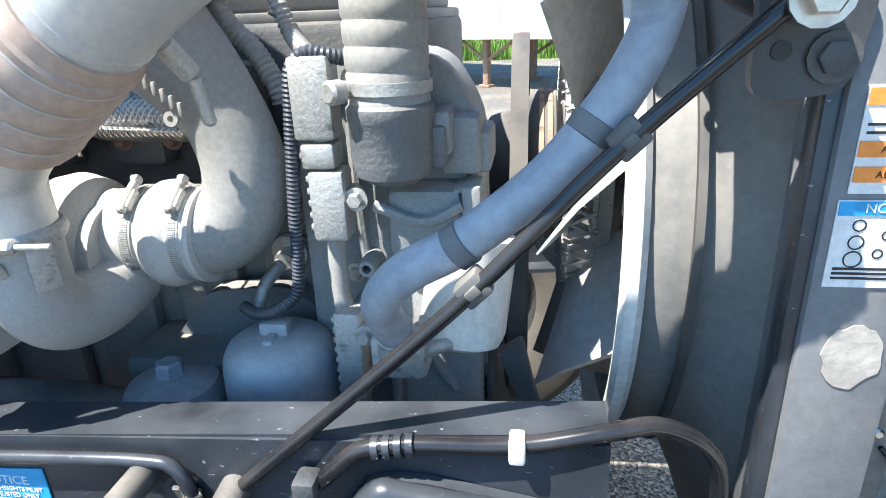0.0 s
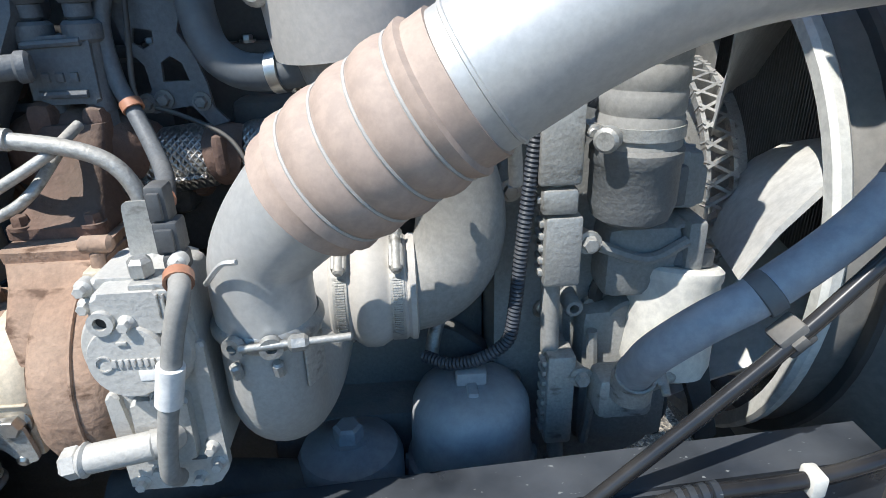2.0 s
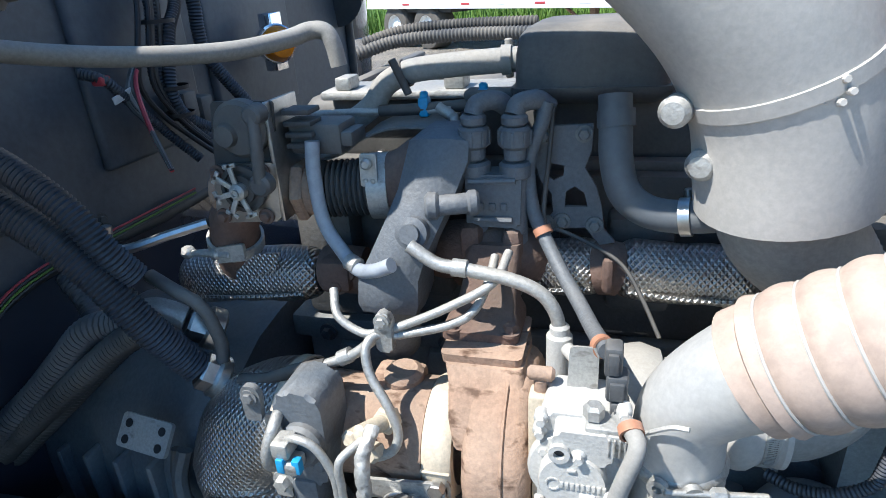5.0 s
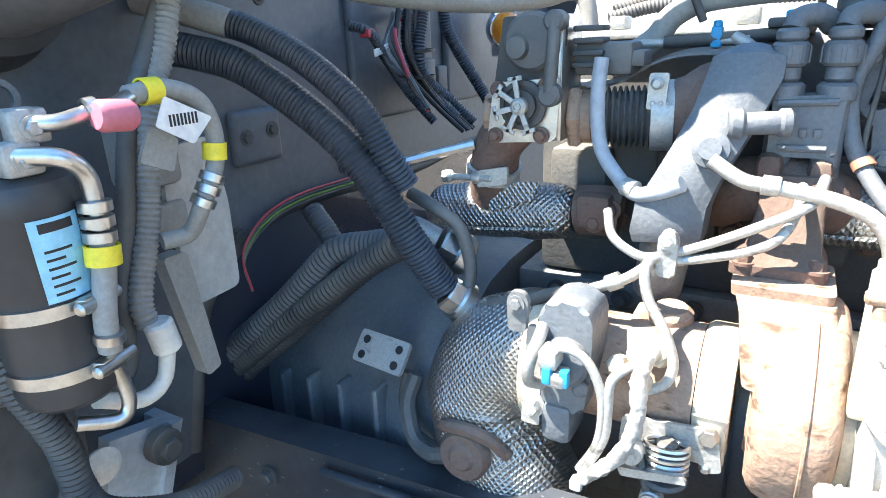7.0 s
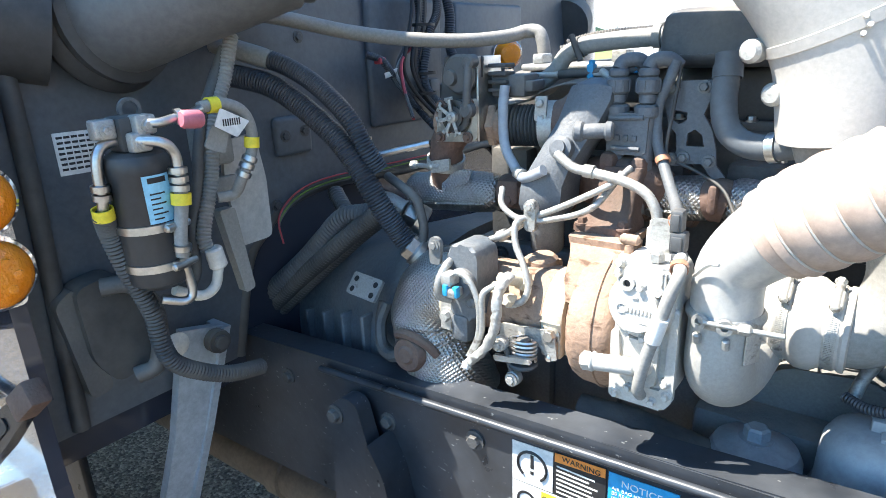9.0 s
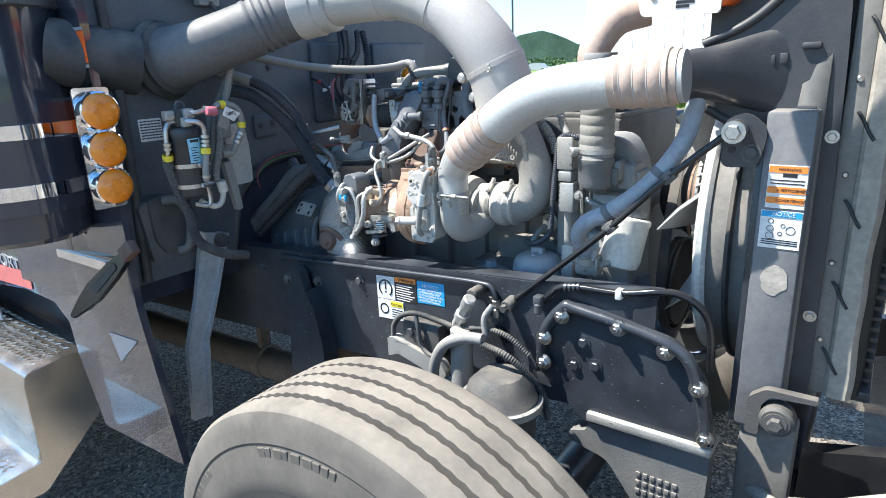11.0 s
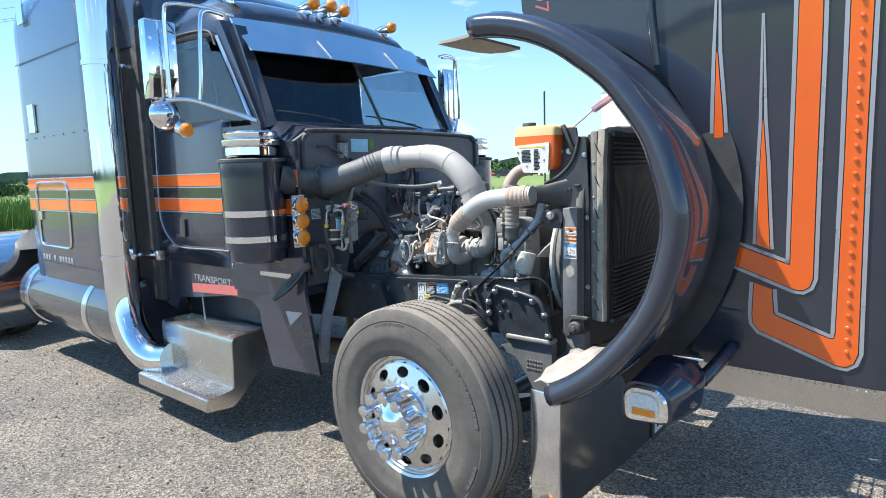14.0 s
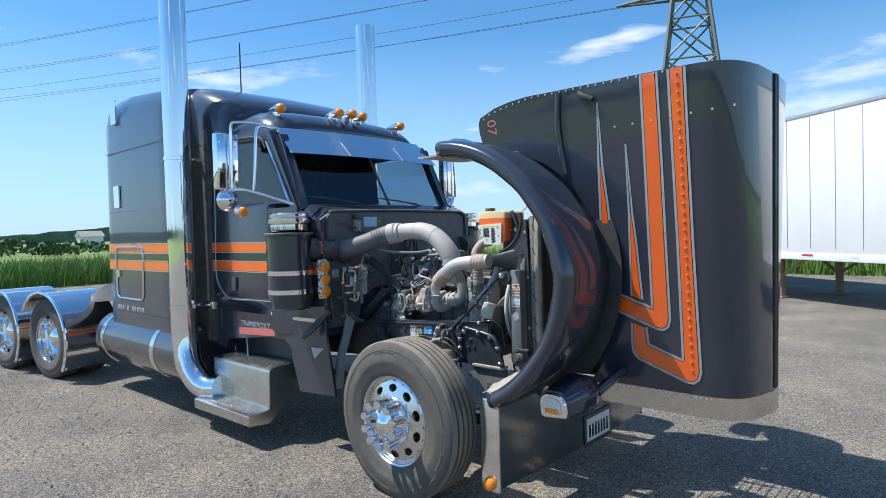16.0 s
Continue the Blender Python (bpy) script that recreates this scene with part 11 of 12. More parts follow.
def build_rail_things():
    Y = -0.5455
    # warning stickers
    ws = thing("warning_sticker", (-0.23, Y, 0.92), "white, orange and blue warning stickers on the rail", "stickers")
    side_slab(ws, "sticker", [(-0.354, 0.982), (-0.289, 0.985), (-0.289, 1.052), (-0.354, 1.048)], Y, 0.0012, "label", "white sticker with a tyre symbol")
    side_slab(ws, "sticker", [(-0.287, 0.985), (-0.212, 0.989), (-0.212, 1.060), (-0.287, 1.055)], Y, 0.0012, "ink", "black text sticker with orange head")
    side_slab(ws, "sticker_head", [(-0.286, 1.040), (-0.213, 1.045), (-0.213, 1.059), (-0.286, 1.054)], Y - 0.0014, 0.0008, "labelorange")
    side_slab(ws, "sticker", [(-0.209, 0.995), (-0.119, 1.0), (-0.119, 1.062), (-0.209, 1.057)], Y, 0.0012, "blue", "blue notice sticker")
    side_slab(ws, "sticker", [(-0.354, 0.922), (-0.260, 0.928), (-0.260, 0.984), (-0.354, 0.980)], Y, 0.0012, "label")
    side_slab(ws, "sticker_head", [(-0.306, 0.964), (-0.261, 0.966), (-0.261, 0.982), (-0.306, 0.980)], Y - 0.0014, 0.0008, "yellow")
    bm = B()
    lathe(bm, [(0.012, 0), (0.016, 0), (0.016, 0.0008), (0.012, 0.0008)], axis_m((-0.330, Y - 0.0013, 0.953), (-0.330, -1, 0.953)), 24, close=True)
    P = [(-0.3215 + 0.023 * math.cos(a), Y - 0.0018, 1.016 + 0.023 * math.sin(a)) for a in np.linspace(-0.9, math.pi + 0.9, 20)]
    tube(bm, P, 0.0022, 6, smooth=False)
    box(bm, (-0.324, Y - 0.002, 1.012), (-0.319, Y - 0.0013, 1.034), 0)
    box(bm, (-0.324, Y - 0.002, 1.002), (-0.319, Y - 0.0013, 1.007), 0)
    o = part("symbol", bm, "ink", ws)
    bm = B()
    for r in range(7):
        box(bm, (-0.283, Y - 0.0018, 0.990 + 0.007 * r), (-0.283 + 0.064 * (0.75 + 0.25 * ((r * 7) % 5) / 4), Y - 0.0013, 0.9925 + 0.007 * r), 0)
    o = part("text_bar", bm, "label", ws)
    o["kind"] = "stuff"
    bm = B()
    for r in range(4):
        box(bm, (-0.303, Y - 0.0018, 0.933 + 0.0072 * r), (-0.264, Y - 0.0013, 0.9355 + 0.0072 * r), 0)
    o = part("text_bar", bm, "ink", ws)
    o["kind"] = "stuff"
    lay = lambda x, z, y: Matrix(((1, 0, 0, x), (0, 0, -1, y), (0, 1, 0, z), (0, 0, 0, 1)))
    text_mesh("NOTICE", 0.0145, lay(-0.192, 1.0415, Y - 0.0016), "label", ws)
    for k, words in enumerate(("AIR BAG HEIGHTS MUST", "BE READJUSTED ONLY", "IN ACCORDANCE WITH", "INSTRUCTIONS IN THE", "OPERATORS MANUAL")):
        text_mesh(words, 0.0072, lay(-0.204, 1.0325 - 0.0078 * k, Y - 0.0016), "label", ws)
    text_mesh("WARNING", 0.0115, lay(-0.275, 1.0455, Y - 0.0026), "ink", ws)
    text_mesh("CAUTION", 0.0085, lay(-0.304, 0.9685, Y - 0.0026), "ink", ws)
    # stickers on the radiator channel
    rs = thing("warning_sticker", (0.62, -0.4825, 1.24), "orange and blue warning stickers on the radiator channel", "stickers")
    y2 = -0.4825
    side_slab(rs, "sticker", [(0.588, 1.325), (0.652, 1.325), (0.652, 1.405), (0.588, 1.405)], y2, 0.0012, "label", "white sticker with orange heads")
    for z in (1.395, 1.357, 1.338):
        side_slab(rs, "sticker_head", [(0.589, z - 0.004), (0.651, z - 0.004), (0.651, z + 0.008), (0.589, z + 0.008)], y2 - 0.0014, 0.0008, "labelorange")
    side_slab(rs, "sticker", [(0.583, 1.248), (0.652, 1.248), (0.652, 1.32), (0.583, 1.32)], y2, 0.0012, "label", "white notice sticker with belt drawing")
    side_slab(rs, "sticker_head", [(0.584, 1.308), (0.651, 1.308), (0.651, 1.319), (0.584, 1.319)], y2 - 0.0014, 0.0008, "blue")
    text_mesh("NOTICE", 0.0105, lay(0.602, 1.3105, y2 - 0.0026), "label", rs)
    for wd, z in (("WARNING", 1.3945), ("AVERTISSEMENT", 1.3565), ("ADVERTENCIA", 1.3375)):
        text_mesh(wd, 0.0075, lay(0.604, z, y2 - 0.0026), "ink", rs)
    bm = B()
    for x, z, r in ((0.601, 1.30, 0.005), (0.601, 1.286, 0.006), (0.601, 1.272, 0.007), (0.622, 1.292, 0.004), (0.635, 1.284, 0.008), (0.618, 1.277, 0.004)):
        lathe(bm, [(r - 0.001, 0), (r, 0), (r, 0.0006), (r - 0.001, 0.0006)], axis_m((x, y2 - 0.0013, z), (x, -1, z)), 18, close=True)
    for r in range(3):
        box(bm, (0.588, y2 - 0.0018, 1.255 + 0.004 * r), (0.648, y2 - 0.0013, 1.257 + 0.004 * r), 0)
    for r in range(2):
        box(bm, (0.592, y2 - 0.0018, 1.370 + 0.006 * r), (0.648, y2 - 0.0013, 1.372 + 0.006 * r), 0)
    box(bm, (0.612, y2 - 0.0018, 1.383), (0.635, y2 - 0.0013, 1.390), 0)
    o = part("drawing", bm, "ink", rs)
    o["kind"] = "stuff"
    # cross bracket with the heavy bolts
    br = thing("steering_bracket", (0.33, -0.57, 0.75), "black cast bracket plate with heavy bolts", "bracket")
    bm = B()
    outer = rounded([(0.165, 0.90), (0.163, 1.01), (0.216, 1.088), (0.26, 1.09), (0.47, 1.05), (0.53, 0.98), (0.56, 0.83), (0.28, 0.80)], 0.02)
    slab(bm, outer, 0.012, frame_xz(-0.546))
    part("plate", bm, "frameblack", br)
    bm = B()
    ring = [(0.172, 0.91), (0.175, 1.0), (0.222, 1.075), (0.26, 1.078), (0.46, 1.042), (0.515, 0.975), (0.545, 0.845)]
    tube(bm, [(x, -0.566, z) for x, z in ring], 0.013, 10, 6)
    part("raised_rim", bm, "frameblack", br)
    for x, z in ((0.223, 1.059), (0.181, 0.998), (0.181, 0.936), (0.352, 1.060), (0.452, 1.03), (0.52, 0.965), (0.54, 0.86)):
        bm = B()
        lathe(bm, [(0, 0), (0.019, 0), (0.019, 0.004), (0, 0.004)], axis_m((x, -0.572, z), (x, -1, z)), 20)
        bolt(bm, (x, -0.576, z), (x, -1, z), 0.013, 0.012, False)
        cyl(bm, (x, -0.588, z), (x, -0.595, z), 0.006, 10, 0.001)
        part("bolt", bm, "steel", br, "heavy bolt with washer")
    for x, z in ((0.27, 1.0), (0.30, 0.95), (0.25, 0.94)):
        bm = B()
        bolt(bm, (x, -0.558, z), (x, -1, z), 0.011, 0.010)
        part("bolt", bm, "frameblack", br)
    # spring hanger casting
    hg = thing("spring_hanger", (0.43, -0.52, 0.48), "grey-black cast spring hanger below the rail", "spring hanger")
    bm = B()
    slab(bm, rounded([(0.28, 0.83), (0.55, 0.815), (0.545, 0.66), (0.53, 0.56), (0.50, 0.505), (0.46, 0.52), (0.40, 0.62), (0.33, 0.715), (0.235, 0.735), (0.235, 0.76), (0.285, 0.775)], 0.02), 0.05, frame_xz(-0.50))
    part("casting", bm, "iron", hg)
    bm = B()
    box(bm, (0.285, -0.572, 0.812), (0.555, -0.50, 0.835), 0.006)
    part("ledge", bm, "castalu", hg, "worn bright ledge")
    bm = B()
    for r in range(3):
        for k in range(6):
            box(bm, (0.40 + 0.016 * k, -0.5535, 0.70 - 0.022 * r), (0.41 + 0.016 * k, -0.549, 0.712 - 0.022 * r), 0.001)
    o = part("raised_mark", bm, "iron", hg)
    o["kind"] = "stuff"
    # leaf spring and axle beam
    bm = B()
    for k in range(3):
        P = [(-0.75, -0.44, 0.56), (-0.3, -0.44, 0.47), (0.085, -0.44, 0.435), (0.30, -0.44, 0.455), (0.48, -0.44, 0.53)]
        Q = smooth_path([(x, y, z - 0.028 * k) for x, y, z in P], 8)
        loft(bm, [[(p.x, p.y - 0.045, p.z), (p.x, p.y + 0.045, p.z), (p.x, p.y + 0.045, p.z - 0.024), (p.x, p.y - 0.045, p.z - 0.024)] for p in Q])
    solo(part("leaf_spring", bm, "frameblack"), "black front leaf spring", "leaf spring")
    bm = B()
    tube(bm, [(0.085, -0.95, 0.53), (0.085, -0.75, 0.50), (0.085, -0.5, 0.36), (0.085, 0.5, 0.36), (0.085, 0.75, 0.50), (0.085, 0.95, 0.53)], 0.065, 14)
    solo(part("front_axle", bm, "frameblack"), "black forged front axle beam", "axle")
    # shock absorber, air valve block and air spring near the wheel
    sh = thing("shock_absorber", (-0.03, -0.61, 0.6), "dark grey shock absorber with bushed eye", "shock absorber")
    bm = B()
    cyl(bm, (-0.02, -0.615, 0.99), (-0.03, -0.615, 0.55), 0.028, 24, 0.004)
    part("body", bm, "plasticgrey", sh)
    bm = B()
    cyl(bm, (-0.045, -0.60, 0.985), (-0.002, -0.615, 1.053), 0.0150, 6, 0.002)
    cyl(bm, (-0.006, -0.614, 1.046), (0.012, -0.62, 1.075), 0.0165, 20, 0.004)
    lathe(bm, [(0.014, -0.010), (0.0185, -0.008), (0.0185, 0.008), (0.014, 0.010)], axis_m((-0.022, -0.608, 1.02), (0.012, -0.62, 1.075)), 20, close=True)
    part("knurled_fitting", bm, "castalu", sh, "dusty steel hose fitting")
    bm = B()
    cyl(bm, (0.0, -0.545, 1.075), (0.0, -0.60, 1.075), 0.014, 20)
    part("eye", bm, "rubber", sh)
    vb = thing("air_valve_block", (-0.2, -0.60, 0.82), "dusty levelling valve bracket with hoses", "valve")
    bm = B()
    slab(bm, rounded([(-0.275, 0.845), (-0.275, 0.90), (-0.255, 0.905), (-0.10, 0.87), (-0.08, 0.84), (-0.095, 0.82), (-0.24, 0.86)], 0.006), 0.03, frame_xz(-0.575))
    part("bracket", bm, "castalu", vb)
    bm = B()
    box(bm, (-0.235, -0.59, 0.86), (-0.11, -0.548, 0.96), 0.012)
    part("valve_body", bm, "rubber", vb)
    for at in ((-0.20, 0.93), (-0.17, 0.915)):
        bm = B()
        bolt(bm, (at[0], -0.59, at[1]), (at[0], -1, at[1]), 0.011, 0.01)
        part("bolt", bm, "irondark", vb)
    for pts, r, mt in (([(-0.265, -0.59, 0.90), (-0.255, -0.595, 0.94), (-0.22, -0.60, 0.975), (-0.17, -0.60, 0.99), (-0.10, -0.60, 0.985), (-0.03, -0.61, 0.985), (0.04, -0.61, 1.0), (0.10, -0.60, 0.99), (0.15, -0.59, 0.95)], 0.007, "rubber"),
                       ([(-0.175, -0.60, 0.985), (-0.165, -0.605, 0.95), (-0.16, -0.60, 0.90), (-0.13, -0.60, 0.88), (-0.11, -0.60, 0.90)], 0.006, "plastic"),
                       ([(-0.10, -0.63, 0.80), (-0.09, -0.64, 0.88), (-0.05, -0.65, 0.95), (0.01, -0.65, 0.985), (0.06, -0.645, 0.99)], 0.014, "plasticgrey"),
                       ([(0.05, -0.62, 0.99), (0.045, -0.615, 1.03), (0.06, -0.60, 1.06)], 0.007, "plasticgrey"),
                       ([(0.06, -0.65, 0.98), (0.12, -0.65, 0.97), (0.16, -0.63, 0.93), (0.19, -0.60, 0.87), (0.20, -0.59, 0.80)], 0.008, "rubber")):
        bm = B()
        tube(bm, pts, r, 10, ribs=0.0007 if mt == "rubber" else 0, pitch=0.006)
        part("hose", bm, mt, vb)
    asx = thing("brake_chamber", (0.11, -0.66, 0.7), "round dark brake chamber under the hoses", "brake chamber")
    bm = B()
    lathe(bm, [(0, 0.13), (0.05, 0.125), (0.075, 0.10), (0.085, 0.07), (0.092, 0.065), (0.092, 0.05), (0.082, 0.045), (0.08, -0.02), (0.05, -0.05), (0, -0.05)], Matrix.Translation((0.115, -0.66, 0.80)), 36)
    part("chamber", bm, "irondark", asx)
    bm = B()
    lathe(bm, [(0.088, 0.048), (0.097, 0.05), (0.097, 0.066), (0.088, 0.068)], Matrix.Translation((0.115, -0.66, 0.80)), 36, close=True)
    part("clamp_band", bm, "castalu", asx)
    # pipe along the rail's top edge with its nut
    bm = B()
    tube(bm, [(-0.75, -0.556, 1.045), (-0.40, -0.556, 1.067), (-0.10, -0.556, 1.086), (0.0, -0.556, 1.09), (0.03, -0.556, 1.085), (0.042, -0.556, 1.06), (0.043, -0.556, 1.03)], 0.0065, 10)
    rp = solo(part("brake_pipe", bm, "frameblack"), "thin black pipe along the rail", "pipe")
    bm = B()
    cyl(bm, (0.043, -0.556, 1.035), (0.043, -0.556, 1.055), 0.010, 6, 0.001)
    cyl(bm, (0.043, -0.556, 1.01), (0.043, -0.556, 1.032), 0.008, 12, 0.001)
    solo(part("pipe_union", bm, "steel"), "bright pipe union nut", "fitting")
    for x, z in ((0.025, 1.05), (0.04, 1.0), (-0.42, 1.02), (-0.60, 0.985), (-0.86, 0.99), (-1.02, 1.0)):
        bm = B()
        bolt(bm, (x, -0.546, z), (x, -1, z), 0.011, 0.010)
        solo(part("rail_bolt", bm, "irondark"), "bolt through the chassis rail", "bolt", "rail bolts")
    # air hose at the front of the rail
    ah = thing("air_hose", (0.35, -0.55, 1.07), "black air hose with pale clip and fittings", "hose")
    bm = B()
    tube(bm, [(0.168, -0.556, 1.078), (0.19, -0.556, 1.10), (0.21, -0.556, 1.118), (0.25, -0.555, 1.126), (0.345, -0.55, 1.128), (0.42, -0.545, 1.143), (0.46, -0.53, 1.14), (0.50, -0.52, 1.115), (0.52, -0.51, 1.07), (0.525, -0.50, 0.97)], 0.0078, 14)
    part("hose", bm, "rod", ah)
    bm = B()
    box(bm, (0.337, -0.562, 1.116), (0.351, -0.540, 1.138), 0.003)
    part("clip", bm, "whitefilter", ah, "pale plastic clip")
    bm = B()
    for k in range(4):
        lathe(bm, [(0.0078, -0.004), (0.0105, -0.003), (0.0105, 0.003), (0.0078, 0.004)], axis_m((0.225 + 0.010 * k, -0.5555, 1.121 + 0.0018 * k), (0.4, -0.55, 1.14)), 16, close=True)
    part("crimp", bm, "frameblack", ah)
    bm = B()
    box(bm, (0.15, -0.575, 1.068), (0.172, -0.548, 1.092), 0.005)
    cyl(bm, (0.163, -0.57, 1.075), (0.163, -0.57, 1.05), 0.009, 12)
    part("elbow_fitting", bm, "irondark", ah)
    # bent bracket arm of the spring at mid rail
    ba = thing("bracket_arm", (-0.63, -0.58, 0.5), "scuffed black forged bracket arm", "bracket")
    bm = B()
    slab(bm, rounded([(-0.705, 1.0), (-0.66, 1.035), (-0.63, 1.03), (-0.60, 0.92), (-0.575, 0.85), (-0.585, 0.68), (-0.64, 0.56), (-0.73, 0.50), (-0.72, 0.66), (-0.70, 0.86)], 0.02), 0.03, frame_xz(-0.56))
    part("arm", bm, "frameblack", ba)
    bm = B()
    slab(bm, rounded([(-0.60, 0.98), (-0.565, 0.92), (-0.54, 0.80), (-0.545, 0.70), (-0.60, 0.66), (-0.61, 0.8)], 0.02), 0.06, frame_xz(-0.545))
    part("web", bm, "frameblack", ba)
    bm = B()
    bolt(bm, (-0.68, -0.592, 0.995), (-0.68, -1, 0.995), 0.012, 0.012)
    part("bolt", bm, "irondark", ba)
    # aluminium cab support strut
    cs = thing("cab_support", (-0.96, -0.72, 0.48), "pale blue-grey folded metal cab support", "support")
    bm = B()
    loft(bm, [[(-0.915, -0.712, 1.14), (-0.915, -0.63, 1.12), (-0.935, -0.63, 1.12), (-0.935, -0.712, 1.14)], [(-0.94, -0.75, 0.93), (-0.94, -0.685, 0.92), (-0.96, -0.685, 0.92), (-0.96, -0.75, 0.93)],
              [(-0.96, -0.795, 0.77), (-0.955, -0.73, 0.78), (-0.98, -0.73, 0.78), (-0.98, -0.795, 0.77)], [(-0.99, -0.80, 0.50), (-0.99, -0.74, 0.49), (-1.01, -0.74, 0.49), (-1.01, -0.80, 0.50)]])
    part("web", bm, "strut", cs)
    bm = B()
    loft(bm, [[(-0.905, -0.64, 1.12), (-0.905, -0.625, 1.12), (-0.96, -0.625, 1.12), (-0.96, -0.64, 1.12)], [(-0.935, -0.69, 0.92), (-0.935, -0.675, 0.92), (-0.99, -0.675, 0.92), (-0.99, -0.69, 0.92)], [(-0.945, -0.74, 0.78), (-0.945, -0.725, 0.78), (-1.0, -0.725, 0.78), (-1.0, -0.74, 0.78)], [(-0.985, -0.75, 0.49), (-0.985, -0.735, 0.49), (-1.03, -0.735, 0.49), (-1.03, -0.75, 0.49)]])
    part("flange", bm, "strut", cs)
    bm = B()
    cyl(bm, (-0.91, -0.66, 1.105), (-0.89, -0.66, 1.105), 0.022, 20)
    bolt(bm, (-0.89, -0.66, 1.105), (0, -0.66, 1.105), 0.014, 0.01)
    part("bush", bm, "rubber", cs)
    bm = B()
    lathe(bm, [(0, 0), (0.02, 0), (0.022, 0.006), (0.012, 0.012), (0, 0.013)], axis_m((-0.90, -0.735, 1.13), (0, -0.735, 1.13)), 20)
    part("bolt_cap", bm, "whitefilter", cs)
    # black pressed hood rest below the drier
    hr = thing("hood_rest", (-0.9, -0.82, 1.08), "black pressed hood rest with rubber lip", "bracket")
    bm = B()
    slab(bm, rounded([(-0.865, 1.27), (-0.80, 1.28), (-0.765, 1.21), (-0.775, 1.12), (-0.83, 1.10), (-0.86, 1.15)], 0.02), 0.05, frame_yz(-0.955))
    part("pressing", bm, "rubber", hr)
    bm = B()
    tube(bm, [(-0.90, -0.83, 1.265), (-0.88, -0.795, 1.262), (-0.87, -0.77, 1.21), (-0.875, -0.78, 1.125), (-0.89, -0.81, 1.11)], 0.014, 10)
    part("lip", bm, "plastic", hr)
    bm = B()
    slab(bm, rounded([(-0.89, 1.25), (-0.86, 1.27), (-0.84, 1.16), (-0.835, 1.09), (-0.87, 1.085)], 0.012), 0.03, frame_yz(-0.95))
    part("side_plate", bm, "plastic", hr)
    # dusty foam sheet and hose inside the fender bottom
    fo = thing("splash_foam", (0.75, -0.85, 0.75), "torn pale splash sheet inside the fender", "splash sheet")
    bm = B()
    secs = []
    for k in range(6):
        t = k / 5
        x = 0.70 + 0.20 * t
        row = []
        for j in range(7):
            u = j / 6
            y = -0.98 + 0.34 * u
            row.append((x + 0.03 * noise.noise(Vector((t * 3, u * 3, 1))), y, 0.775 + 0.05 * t + 0.06 * u + 0.03 * noise.noise(Vector((t * 4, u * 4, 0)))))
        secs.append(row)
    loft(bm, secs, closed=False, caps=False)
    ob = part("sheet", bm, "hatchet", fo)
    md = ob.modifiers.new("thickness", "SOLIDIFY")
    md.thickness = 0.004
    # lower grille frame and hoses at the radiator foot
    hose("foot_hose", [(0.62, -0.46, 0.70), (0.70, -0.52, 0.72), (0.80, -0.55, 0.80), (0.90, -0.50, 0.83), (0.96, -0.40, 0.84)], 0.014, "plasticgrey", "grey hose at the radiator foot", "hose")
    bm = B()
    box(bm, (0.585, -0.47, 0.60), (0.69, -0.40, 0.87), 0.01)
    solo(part("radiator_post", bm, "shroud"), "dark grey radiator support post", "support")
    bm = B()
    box(bm, (0.62, -0.40, 0.62), (0.70, 0.40, 0.74), 0.015)
    solo(part("cross_member", bm, "frameblack"), "black front cross member", "frame")
    for s in (-1, 1):
        bm = B()
        loft(bm, [[(0.70, s * 0.38, 0.80), (0.70, s * 0.42, 0.80), (0.70, s * 0.42, 0.68), (0.70, s * 0.38, 0.68)], [(1.22, s * 0.36, 0.93), (1.22, s * 0.40, 0.93), (1.22, s * 0.40, 0.80), (1.22, s * 0.36, 0.80)]])
        solo(part("hood_hinge_arm", bm, "rod"), "black hood hinge arm", "hinge", "hood hinges")


M["strut"] = mat("blue_grey_galvanised", (0.40, 0.45, 0.49), 0.45, 0.2, var=0.25, scale=12, bump=0.1, dust=0.25)
build_rail_things()


